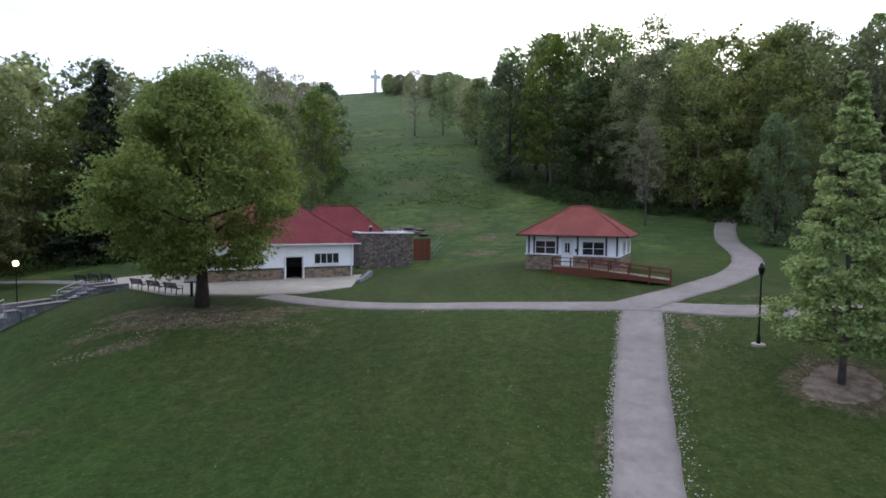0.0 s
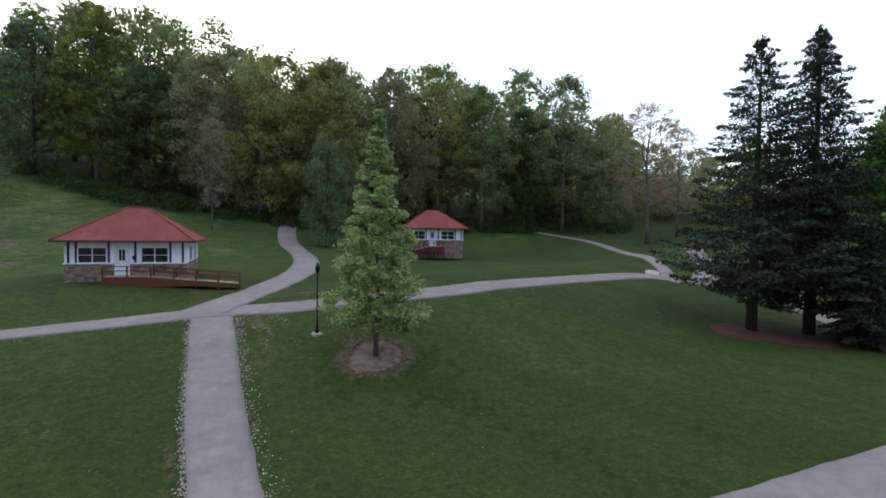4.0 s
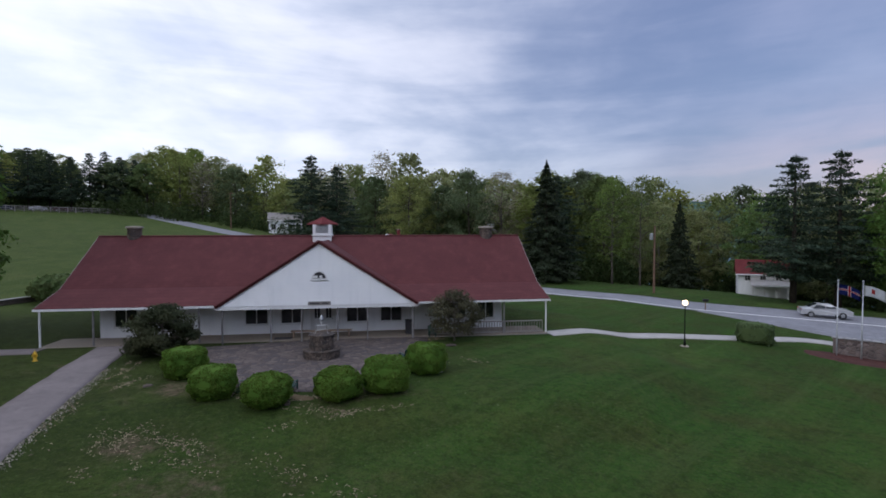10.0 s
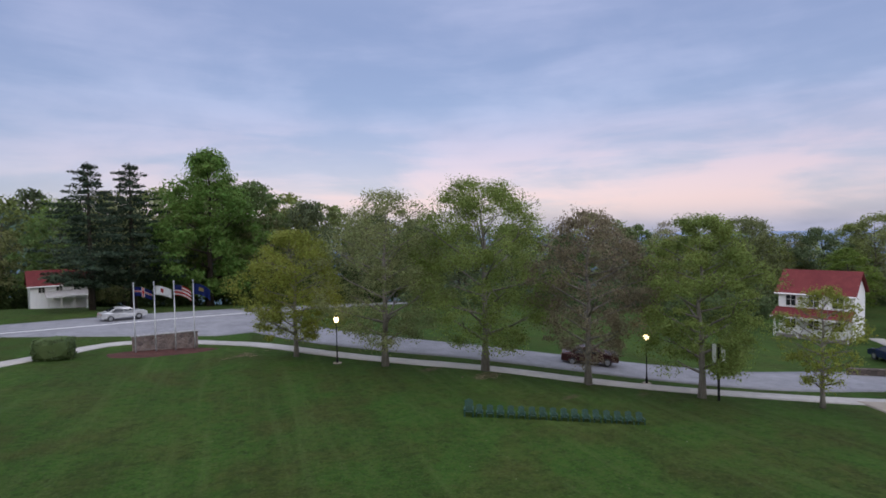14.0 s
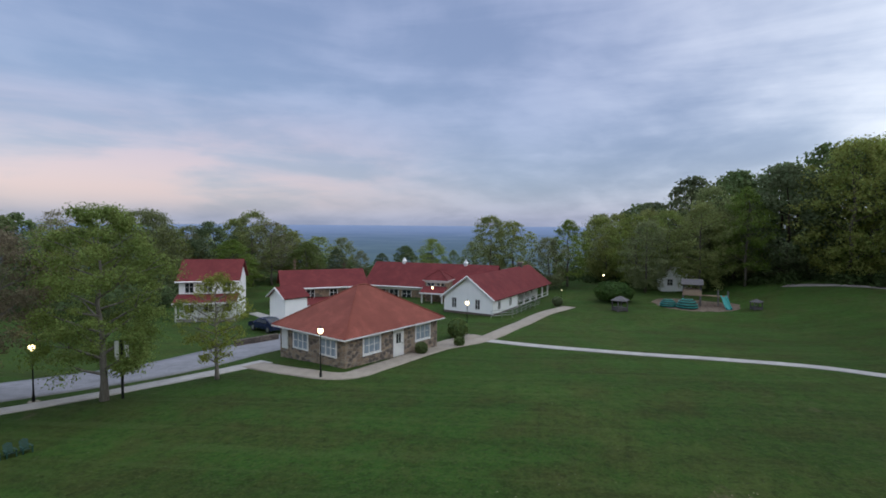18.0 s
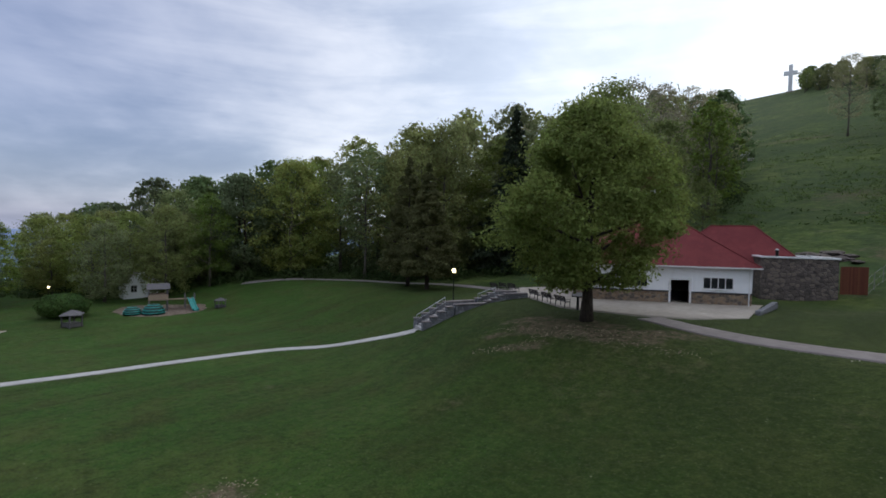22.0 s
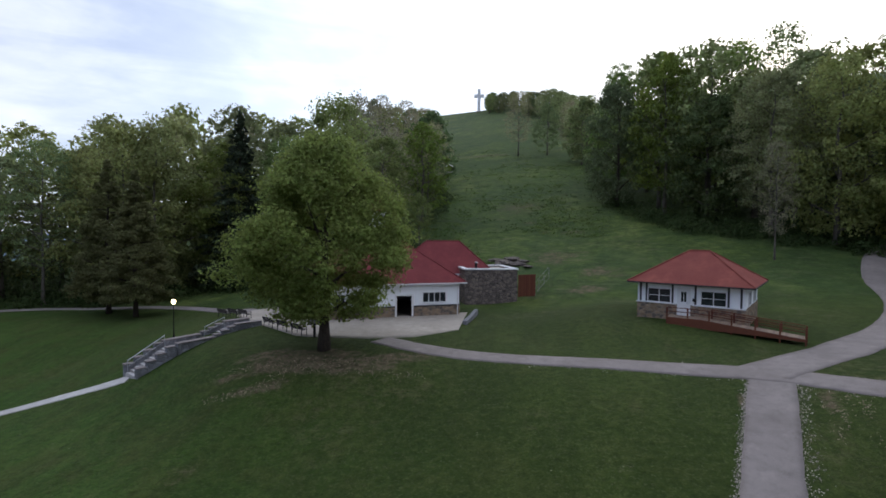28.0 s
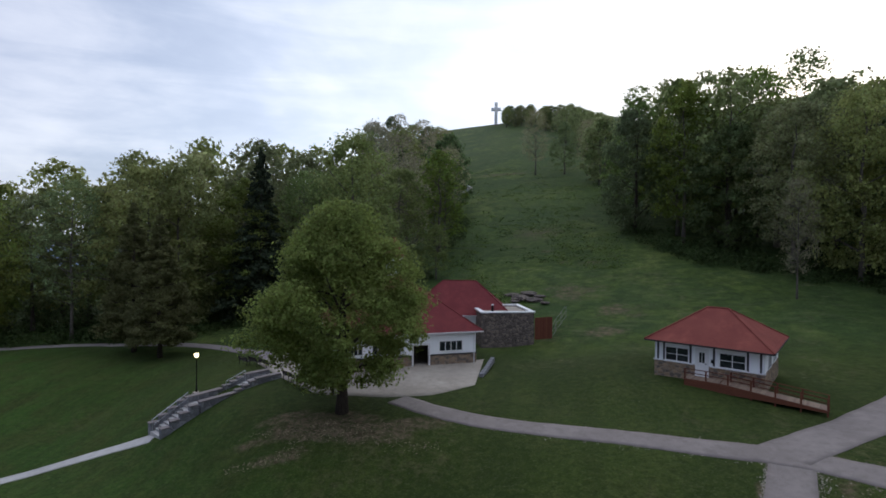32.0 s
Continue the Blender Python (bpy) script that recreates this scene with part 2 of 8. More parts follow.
def lawn_material():
    k = Nodes("lawn")
    sep = k.n.new("ShaderNodeSeparateXYZ")
    k.put(sep, 0, k.tc)
    big, mid, small, fine = k.noise(0.045, 3), k.noise(0.32, 5, 0.6), k.noise(2.2, 4, 0.65), k.noise(11.0, 4, 0.75)
    c = k.mix(k.step(big, 0.40, 0.60), GRASS_A, GRASS_B)
    # greener turf on the lower lawn, its front lighting also put into the colour
    lawn_lit = k.step(k.math("ADD", k.math("MULTIPLY", sep.outputs[0], 0.8), sep.outputs[1]), 20, -14)
    c = k.mix(k.math("MULTIPLY", lawn_lit, 0.85), c, k.mix(k.step(mid, 0.4, 0.7), GRASS_LIT, GRASS_B))
    c = k.mix(k.step(mid, 0.48, 0.68, 0, 0.4), c, GRASS_C)
    c = k.mix(k.step(small, 0.5, 0.72, 0, 0.32), c, tuple(v * 1.7 for v in GRASS_C))
    c = k.mix(k.step(small, 0.5, 0.3, 0, 0.5), c, tuple(v * 0.45 for v in GRASS_A))
    # mower stripes, faint
    stripe = k.noise(0.55, 2, 0.4, k.stretch(1.0, 0.06, 1.0))
    c = k.mix(k.step(stripe, 0.42, 0.58, 0, 0.28), c, tuple(v * 0.6 for v in GRASS_A))
    # paler rows left by the mower, and yellow-green patches, on the lower lawn
    rows = k.noise(1.6, 3, 0.55, k.stretch(1.0, 0.045, 1.0))
    c = k.mix(k.math("MULTIPLY", lawn_lit, k.step(rows, 0.52, 0.68, 0, 0.32)), c, (0.098, 0.150, 0.040))
    pale = k.math("MULTIPLY", k.step(k.noise(0.075, 4, 0.6), 0.50, 0.62), k.step(k.noise(1.0, 6, 0.8), 0.42, 0.62))
    c = k.mix(k.math("MULTIPLY", k.math("MULTIPLY", pale, lawn_lit), 0.5), c, (0.115, 0.165, 0.036))
    # rough tussocky meadow on the hill
    hill = k.step(sep.outputs[1], 50, 62)
    tuss = k.noise(0.85, 5, 0.7)
    rough = k.mix(k.step(tuss, 0.38, 0.62), (0.043, 0.074, 0.014), (0.115, 0.168, 0.034))
    rough = k.mix(k.step(k.noise(0.11, 5, 0.65), 0.52, 0.66, 0, 0.8), rough, (0.20, 0.245, 0.064))
    # dark level streaks carry the terraces' shade in the colour
    bench = k.noise(0.06, 5, 0.65, k.stretch(0.6, 1.6, 1))
    rough = k.mix(k.step(k.noise(0.28, 5, 0.7), 0.47, 0.6, 0, 0.7), rough, (0.045, 0.085, 0.024))
    rough = k.mix(k.step(k.noise(0.035, 3, 0.55), 0.47, 0.55, 0, 0.6), rough, (0.04, 0.08, 0.024))
    rough = k.mix(k.step(bench, 0.52, 0.62, 0, 0.6), rough, (0.032, 0.062, 0.02))
    rough = k.mix(k.step(k.noise(0.4, 5, 0.7, k.stretch(0.5, 1.6, 1)), 0.58, 0.72, 0, 0.55), rough, (0.24, 0.22, 0.12))
    clump = k.noise(0.5, 7, 0.82)
    rough = k.mix(k.step(clump, 0.52, 0.38, 0, 0.7), rough, (0.026, 0.05, 0.016))
    rough = k.mix(k.step(clump, 0.53, 0.68, 0, 0.6), rough, (0.155, 0.205, 0.06))
    c = k.mix(k.math("MULTIPLY", hill, 0.92), c, rough)
    # tall pale grass in the upper field
    field = k.math("MULTIPLY", k.step(sep.outputs[0], 56, 66), k.step(sep.outputs[1], 22, 12))
    c = k.mix(k.math("MULTIPLY", field, 0.85), c, k.mix(k.step(mid, 0.4, 0.65), (0.082, 0.124, 0.029), (0.118, 0.158, 0.042)))
    # worn and dry spots
    worn = k.math("MULTIPLY", k.step(k.noise(0.10, 4, 0.6), 0.52, 0.64), k.step(k.noise(1.3, 5, 0.75), 0.50, 0.62))
    dry = k.math("SUBTRACT", 1.0, k.math("MULTIPLY", lawn_lit, 0.8))
    c = k.mix(k.math("MULTIPLY", k.math("MULTIPLY", worn, dry), 0.4), c, (0.20, 0.16, 0.085))
    chips = k.math("MULTIPLY", k.step(k.noise(0.13, 3, 0.6), 0.50, 0.60), k.step(k.noise(3.8, 6, 0.9), 0.57, 0.66))
    c = k.mix(k.math("MULTIPLY", k.math("MULTIPLY", chips, dry), 0.5), c, (0.27, 0.23, 0.15))
    # bare earth showing through: x, y, half sizes, turn, how bare
    frag = k.math("ADD", k.math("MULTIPLY", k.noise(0.55, 5, 0.7), 1.3), k.math("MULTIPLY", k.noise(3.2, 4, 0.7), 0.5))
    earth = None
    for x, y, rx, ry, turn, much in BARE:
        m = k.n.new("ShaderNodeMapping")
        m.vector_type = "TEXTURE"
        k.put(m, "Vector", k.tc), k.put(m, "Location", (x, y, 0)), k.put(m, "Rotation", (0, 0, turn)), k.put(m, "Scale", (rx, ry, 400))
        l = k.n.new("ShaderNodeVectorMath")
        l.operation = "LENGTH"
        k.put(l, 0, m.outputs[0])
        spot = k.step(l.outputs["Value"], 1.25, 0.1, -0.25, much)
        earth = spot if earth is None else k.math("MAXIMUM", earth, spot)
    earth = k.step(k.math("ADD", frag, earth), 1.22, 1.5)
    earth = k.math("MULTIPLY", earth, k.step(k.noise(2.4, 7, 0.8), 0.42, 0.56, 0.2, 1.0))
    c = k.mix(k.math("MULTIPLY", earth, 0.9), c, k.mix(k.step(k.noise(1.5, 6, 0.75), 0.38, 0.62), (0.098, 0.062, 0.042), (0.24, 0.175, 0.12)))
    # dandelions and clippings
    dots = k.voronoi(1.3)
    seed = k.math("MULTIPLY", k.step(dots.outputs["Distance"], 0.045, 0.06, 1, 0), k.step(k.noise(0.07, 2), 0.46, 0.56))
    c = k.mix(k.math("MULTIPLY", seed, 0.6), c, (0.34, 0.34, 0.20))
    fleck = k.noise(6.5, 3, 0.7)
    c = k.mix(k.step(fleck, 0.55, 0.70, 0, 0.55), c, (0.115, 0.135, 0.052))
    c = k.mix(k.step(k.noise(4.2, 3, 0.6), 0.46, 0.32, 0, 0.45), c, tuple(v * 0.5 for v in GRASS_A))
    c = k.mix(k.step(fine, 0.30, 0.72, 0.62, 0), c, tuple(v * 0.35 for v in GRASS_A))
    k.put(k.b, "Specular IOR Level", 0.06)
    return k.done(c, 1.0, 0, k.math("ADD", fine, k.math("MULTIPLY", small, 2.0)), 0.06, 0.8)


def stone_material(name, a, b, c3, mortar, scale=3.4):
    k = Nodes(name)
    warp = k.n.new("ShaderNodeVectorMath")
    warp.operation = "ADD"
    k.put(warp, 0, k.stretch(1, 1, 1.35)), k.put(warp, 1, (0.13, 0.31, 0.0))
    cells, edge = k.voronoi(scale, "F1", warp.outputs[0]), k.voronoi(scale, "DISTANCE_TO_EDGE", warp.outputs[0])
    sep = k.n.new("ShaderNodeSeparateColor")
    k.l.new(cells.outputs["Color"], sep.inputs[0])
    c = k.mix(sep.outputs[0], a, b)
    c = k.mix(k.step(sep.outputs[1], 0.55, 0.8), c, c3)
    c = k.mix(k.step(k.noise(20, 4), 0.35, 0.7, 0, 0.35), c, tuple(v * 0.5 for v in a))
    joint = k.step(edge.outputs[0], 0.02, 0.06)
    c = k.mix(joint, mortar, c)
    h = k.math("ADD", k.step(edge.outputs[0], 0.0, 0.16), k.math("MULTIPLY", k.noise(14, 4), 0.4))
    return k.done(c, 0.88, 0, h, 0.05, 0.8)


def shingle_material(name, a, b, course=0.16):
    k = Nodes(name)
    sep = k.n.new("ShaderNodeSeparateXYZ")
    k.put(sep, 0, k.tc)
    rows = k.math("FRACT", k.math("DIVIDE", sep.outputs[2], course * 0.55))
    c = k.mix(k.step(k.noise(0.5, 4), 0.35, 0.65), a, b)
    c = k.mix(k.step(k.noise(12, 3, 0.7), 0.4, 0.7, 0, 0.5), c, tuple(v * 0.65 for v in a))
    c = k.mix(k.step(rows, 0.0, 0.22, 0.35, 0), c, tuple(v * 0.4 for v in a))
    streak = k.noise(1.0, 4, 0.6, k.stretch(1.4, 1.4, 0.12))
    c = k.mix(k.step(streak, 0.5, 0.75, 0, 0.35), c, tuple(v * 1.5 for v in b))
    return k.done(c, 0.82, 0, k.math("ADD", rows, k.noise(30, 3)), 0.012, 0.6)


def paving_material(name, a, b):
    k = Nodes(name)
    c = k.mix(k.step(k.noise(0.35, 4, 0.6), 0.35, 0.65), a, b)
    c = k.mix(k.step(k.noise(1.6, 6, 0.72), 0.45, 0.7, 0, 0.6), c, tuple(v * 0.6 for v in a))
    c = k.mix(k.step(k.noise(0.9, 5, 0.7), 0.56, 0.72, 0, 0.5), c, tuple(min(1, v * 1.35) for v in b))
    c = k.mix(k.step(k.noise(38, 3, 0.7), 0.35, 0.75, 0, 0.4), c, tuple(min(1, v * 1.5) for v in b))
    return k.done(c, 0.9, 0, k.noise(45, 4, 0.7), 0.01, 0.7)


def leaf_material(name, a, b, amount=0.35, thin=0.5, own=False):
    k = Nodes(name)
    c = k.mix(k.step(k.noise(0.45, 3), 0.35, 0.65), a, b)
    c = k.vary(c, amount)
    # one tree is yellower, duller or darker than the next
    own = k.n.new("ShaderNodeObjectInfo").outputs["Random"] if own else 0.5
    hs = k.n.new("ShaderNodeHueSaturation")
    k.put(hs, "Color", c), k.put(hs, "Value", k.step(own, 0, 1, 0.82, 1.22)), k.put(hs, "Hue", k.step(k.math("FRACT", k.math("MULTIPLY", own, 7.31)), 0, 1, 0.478, 0.508))
    k.put(hs, "Saturation", k.step(k.math("FRACT", k.math("MULTIPLY", own, 13.7)), 0, 1, 0.72, 1.08))
    c = hs.outputs[0]
    k.put(k.b, "Base Color", c), k.put(k.b, "Roughness", 0.65)
    k.put(k.b, "Specular IOR Level", 0.1)
    t = k.n.new("ShaderNodeBsdfTranslucent")
    k.l.new(c, t.inputs[0])
    mx = k.n.new("ShaderNodeMixShader")
    k.put(mx, 0, thin)
    k.l.new(k.b.outputs[0], mx.inputs[1]), k.l.new(t.outputs[0], mx.inputs[2])
    k.l.new(mx.outputs[0], k.n["Material Output"].inputs[0])
    return k.m


def bark_material(name, a, b):
    k = Nodes(name)
    s = k.noise(4, 5, 0.65, k.stretch(3, 3, 0.5))
    c = k.mix(k.step(s, 0.35, 0.65), a, b)
    return k.done(c, 0.92, 0, s, 0.03, 0.9)


def wood_material(name, a, b):
    k = Nodes(name)
    s = k.noise(5, 5, 0.6, k.stretch(0.5, 6, 6))
    c = k.vary(k.mix(k.step(s, 0.35, 0.65), a, b), 0.18, False)
    return k.done(c, 0.75, 0, s, 0.004, 0.5)


def siding_material(name, a, b):
    k = Nodes(name)
    c = k.mix(k.step(k.noise(0.6, 4), 0.35, 0.7), a, b)
    c = k.mix(k.step(k.noise(1.2, 4, 0.6, k.stretch(2, 2, 0.2)), 0.52, 0.8, 0, 0.3), c, tuple(v * 0.75 for v in a))
    return k.done(c, 0.55, 0, k.noise(25, 3), 0.003, 0.4)


def glass_material():
    k = Nodes("window_glass")
    c = k.mix(k.step(k.noise(1.5, 3), 0.4, 0.6), (0.012, 0.015, 0.018), (0.03, 0.034, 0.038))
    return k.done(c, 0.06)


def lamp_material(name, color, power):
    k = Nodes(name)
    k.put(k.b, "Base Color", (0.8, 0.78, 0.7, 1)), k.put(k.b, "Emission Color", (*color, 1)), k.put(k.b, "Emission Strength", power)
    return k.m


LAWN = lawn_material()
CONCRETE = paving_material("concrete", (0.27, 0.235, 0.195), (0.34, 0.30, 0.25))
WALKSTONE = paving_material("pale_concrete", (0.172, 0.147, 0.142), (0.228, 0.198, 0.190))
TARMAC = paving_material("worn_tarmac", (0.168, 0.143, 0.129), (0.224, 0.194, 0.177))
ROADWAY = paving_material("grey_asphalt", (0.19, 0.19, 0.205), (0.26, 0.26, 0.28))
PATIO = stone_material("patio_stone", (0.125, 0.10, 0.09), (0.185, 0.15, 0.135), (0.10, 0.088, 0.088), (0.085, 0.070, 0.062), 2.4)
WELLSTONE = stone_material("grey_brown_stone", (0.12, 0.095, 0.08), (0.19, 0.15, 0.125), (0.085, 0.075, 0.07), (0.06, 0.05, 0.045), 3.2)
PALESTONE = stone_material("pinkish_fieldstone", (0.20, 0.155, 0.14), (0.31, 0.255, 0.235), (0.14, 0.115, 0.11), (0.20, 0.175, 0.165), 3.4)
MULCH = plain("mulch", (0.11, 0.08, 0.058), (0.24, 0.185, 0.145), 2.2, 0.95, 0, 14, 0.05)
REDMULCH = plain("red_mulch", (0.065, 0.032, 0.028), (0.11, 0.048, 0.04), 1.5, 0.95, 0, 14, 0.05)
DIRT = plain("bare_earth", (0.10, 0.075, 0.04), (0.19, 0.14, 0.085), 0.8, 0.95, 0, 9, 0.04)
GRAVEL = plain("gravel", (0.30, 0.26, 0.22), (0.44, 0.39, 0.33), 2.0, 0.95, 0, 18, 0.04)
FIELDSTONE = stone_material("brown_fieldstone", (0.235, 0.165, 0.11), (0.38, 0.275, 0.185), (0.15, 0.125, 0.105), (0.27, 0.225, 0.18), 3.2)
DARKSTONE = stone_material("dark_fieldstone", (0.10, 0.085, 0.075), (0.17, 0.14, 0.12), (0.21, 0.17, 0.14), (0.06, 0.05, 0.05), 2.4)
GREYSTONE = stone_material("grey_dressed_stone", (0.34, 0.34, 0.34), (0.45, 0.44, 0.43), (0.27, 0.26, 0.26), (0.22, 0.21, 0.21), 2.2)
STAIRSTONE = stone_material("blue_grey_block", (0.20, 0.20, 0.215), (0.28, 0.28, 0.295), (0.16, 0.16, 0.17), (0.14, 0.14, 0.145), 2.4)
HALLROOF = shingle_material("dark_red_roof", (0.104, 0.033, 0.034), (0.124, 0.040, 0.040), 0.3)
REDSHINGLE = shingle_material("red_shingle", (0.145, 0.030, 0.032), (0.18, 0.04, 0.04), 0.2)
RUSTSHINGLE = shingle_material("rust_shingle", (0.215, 0.066, 0.050), (0.27, 0.086, 0.064), 0.2)
LODGESTONE = stone_material("tan_fieldstone", (0.26, 0.195, 0.145), (0.42, 0.325, 0.24), (0.14, 0.12, 0.11), (0.30, 0.265, 0.235), 2.8)
COTROOF = shingle_material("cottage_shingle", (0.18, 0.047, 0.037), (0.225, 0.064, 0.048), 0.2)
WHITE = siding_material("white_siding", (0.83, 0.845, 0.86), (0.89, 0.895, 0.90))
TRIM = plain("white_paint", (0.72, 0.72, 0.72), (0.8, 0.8, 0.79), 2, 0.5)
DARKTRIM = plain("dark_trim", (0.02, 0.02, 0.024), (0.035, 0.035, 0.04), 3, 0.6)
SOFFIT = plain("shaded_soffit", (0.35, 0.33, 0.31), (0.42, 0.40, 0.38), 2, 0.7)
GLASS = glass_material()
# sky reflection put into the pane colour, over pale curtains
SKYGLASS = plain("sky_curtain_glass", (0.24, 0.30, 0.37), (0.36, 0.42, 0.48), 2.0, 0.12)
# dull grey: the fence's own tone; on porch posts it stands for shade
POSTGREY = plain("dull_grey_tone", (0.16, 0.15, 0.15), (0.22, 0.21, 0.21), 3, 0.7)
PALEWALK = paving_material("light_concrete", (0.36, 0.34, 0.32), (0.44, 0.42, 0.40))
# leaf colour set darker to carry the shade at the wood's foot
LEAF_UNDER = leaf_material("undergrowth_shade_leaf", (0.045, 0.07, 0.026), (0.07, 0.10, 0.036), 0.35)
REDWOOD = wood_material("red_stained_wood", (0.10, 0.036, 0.022), (0.145, 0.05, 0.03))
DECKWOOD = wood_material("weathered_deck", (0.22, 0.155, 0.115), (0.30, 0.22, 0.165))
GREYWOOD = wood_material("grey_wood", (0.20, 0.18, 0.17), (0.29, 0.27, 0.25))
PORCHWOOD = wood_material("porch_boards", (0.19, 0.155, 0.125), (0.26, 0.22, 0.18))
DARKGREY = wood_material("old_grey_wood", (0.09, 0.085, 0.085), (0.15, 0.14, 0.14))
POLEWOOD = wood_material("pole_wood", (0.16, 0.10, 0.07), (0.24, 0.16, 0.11))
IRON = plain("black_iron", (0.012, 0.012, 0.013), (0.022, 0.022, 0.024), 4, 0.45, 0.6)
STEEL = plain("grey_metal", (0.36, 0.37, 0.38), (0.46, 0.47, 0.48), 4, 0.4, 0.8)
YELLOW = plain("yellow_paint", (0.62, 0.36, 0.015), (0.72, 0.44, 0.03), 3, 0.5)
GREENPAINT = plain("green_paint", (0.005, 0.04, 0.03), (0.009, 0.06, 0.044), 3, 0.6)
TEALPLASTIC = plain("teal_plastic", (0.01, 0.22, 0.20), (0.02, 0.30, 0.26), 3, 0.4)
BARK = bark_material("grey_bark", (0.075, 0.064, 0.055), (0.16, 0.14, 0.12))
PALEBARK = bark_material("pale_grey_bark", (0.14, 0.125, 0.11), (0.25, 0.23, 0.205))
DARKBARK = bark_material("dark_bark", (0.03, 0.024, 0.02), (0.07, 0.055, 0.045))
LEAF_OAK = leaf_material("oak_leaf", (0.158, 0.202, 0.058), (0.24, 0.29, 0.086), 0.35, 0.58)
LEAF_YOUNG = leaf_material("young_leaf", (0.265, 0.335, 0.135), (0.37, 0.44, 0.18))
LEAF_FOREST = leaf_material("forest_leaf", (0.182, 0.226, 0.075), (0.268, 0.306, 0.096), 0.35, 0.6, own=True)
LEAF_SPRING = leaf_material("spring_leaf", (0.132, 0.192, 0.048), (0.19, 0.25, 0.066), 0.35, 0.6, own=True)
LEAF_STREET = leaf_material("street_leaf", (0.165, 0.222, 0.066), (0.235, 0.295, 0.09))
LEAF_BIGMAPLE = leaf_material("maple_green_leaf", (0.105, 0.195, 0.05), (0.155, 0.25, 0.066))
LEAF_BUD = leaf_material("bud_leaf", (0.20, 0.235, 0.105), (0.27, 0.29, 0.135))
LEAF_GOLD = leaf_material("gold_leaf", (0.215, 0.25, 0.055), (0.285, 0.31, 0.08))
LEAF_RUST = leaf_material("rust_leaf", (0.195, 0.168, 0.112), (0.245, 0.205, 0.14))
LEAF_CEDAR = leaf_material("olive_leaf", (0.105, 0.112, 0.048), (0.15, 0.152, 0.066), 0.35, 0.5)
LEAF_BROWN = leaf_material("brown_bud_leaf", (0.22, 0.165, 0.10), (0.29, 0.215, 0.125))
LEAF_GREY = leaf_material("budding_leaf", (0.235, 0.232, 0.138), (0.31, 0.285, 0.172), 0.35, 0.6, own=True)
# dark leaf: evergreen shrubs' own tone, and wood shade put into the colour
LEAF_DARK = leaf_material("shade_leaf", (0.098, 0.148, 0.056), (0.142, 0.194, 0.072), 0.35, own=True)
LEAF_BOX = leaf_material("hedge_leaf", (0.095, 0.17, 0.03), (0.15, 0.235, 0.046), 0.4)
LEAF_SHRUB = leaf_material("shrub_leaf", (0.058, 0.072, 0.039), (0.098, 0.104, 0.055), 0.35)
NEEDLE = leaf_material("spruce_needle", (0.026, 0.036, 0.021), (0.042, 0.056, 0.031), 0.4, 0.1)
PINE = leaf_material("pine_needle", (0.03, 0.052, 0.034), (0.052, 0.074, 0.044), 0.4, 0.1)
GLOBE = lamp_material("warm_globe", (1.0, 0.76, 0.42), 5.5)

# ---------------------------------------------------------------- builders


def thing(name, label, category, at=None, group="", kind=""):
    ob = new(name)
    ob.empty_display_size = 0.2
    if at is not None:
        ob.matrix_world = at
    return tagged(ob, label, category, group, kind)


def part(name, bm, material, parent=None, label="", smooth=False):
    me = bpy.data.meshes.new(name)
    bmesh.ops.recalc_face_normals(bm, faces=bm.faces[:])
    bm.to_mesh(me)
    bm.free()
    if smooth:
        me.shade_smooth()
    me.materials.append(material)
    ob = new(name, me)
    ob.parent = parent
    if label:
        ob["label"] = label
    return ob


def box(bm, a, b, bevel=0.0):
    (x0, y0, z0), (x1, y1, z1) = a, b
    v = [bm.verts.new(p) for p in ((x0, y0, z0), (x1, y0, z0), (x1, y1, z0), (x0, y1, z0), (x0, y0, z1), (x1, y0, z1), (x1, y1, z1), (x0, y1, z1))]
    fs = [bm.faces.new([v[i] for i in q]) for q in ((0, 3, 2, 1), (4, 5, 6, 7), (0, 1, 5, 4), (1, 2, 6, 5), (2, 3, 7, 6), (3, 0, 4, 7))]
    if bevel:
        es = list({e for f in fs for e in f.edges})
        bmesh.ops.bevel(bm, geom=es, offset=bevel, segments=1, affect="EDGES", profile=0.5)
    return bm


def boxed(a, b, bevel=0.0):
    return box(bmesh.new(), a, b, bevel)


def prism(bm, outline, z0, z1):
    lo = [bm.verts.new((x, y, z0)) for x, y in outline]
    hi = [bm.verts.new((x, y, z1)) for x, y in outline]
    n = len(outline)
    bm.faces.new(lo[::-1]), bm.faces.new(hi)
    for i in range(n):
        bm.faces.new((lo[i], lo[(i + 1) % n], hi[(i + 1) % n], hi[i]))
    return bm


def slab(bm, corners, thick):
    """A flat plate under the given corners."""
    p = [Vector(c) for c in corners]
    n = (p[1] - p[0]).cross(p[2] - p[0]).normalized()
    if n.z < 0:
        n = -n
    top = [bm.verts.new(c) for c in p]
    bot = [bm.verts.new(c - n * thick) for c in p]
    k = len(p)
    bm.faces.new(top), bm.faces.new(bot[::-1])
    for i in range(k):
        bm.faces.new((top[i], bot[i], bot[(i + 1) % k], top[(i + 1) % k]))
    return bm


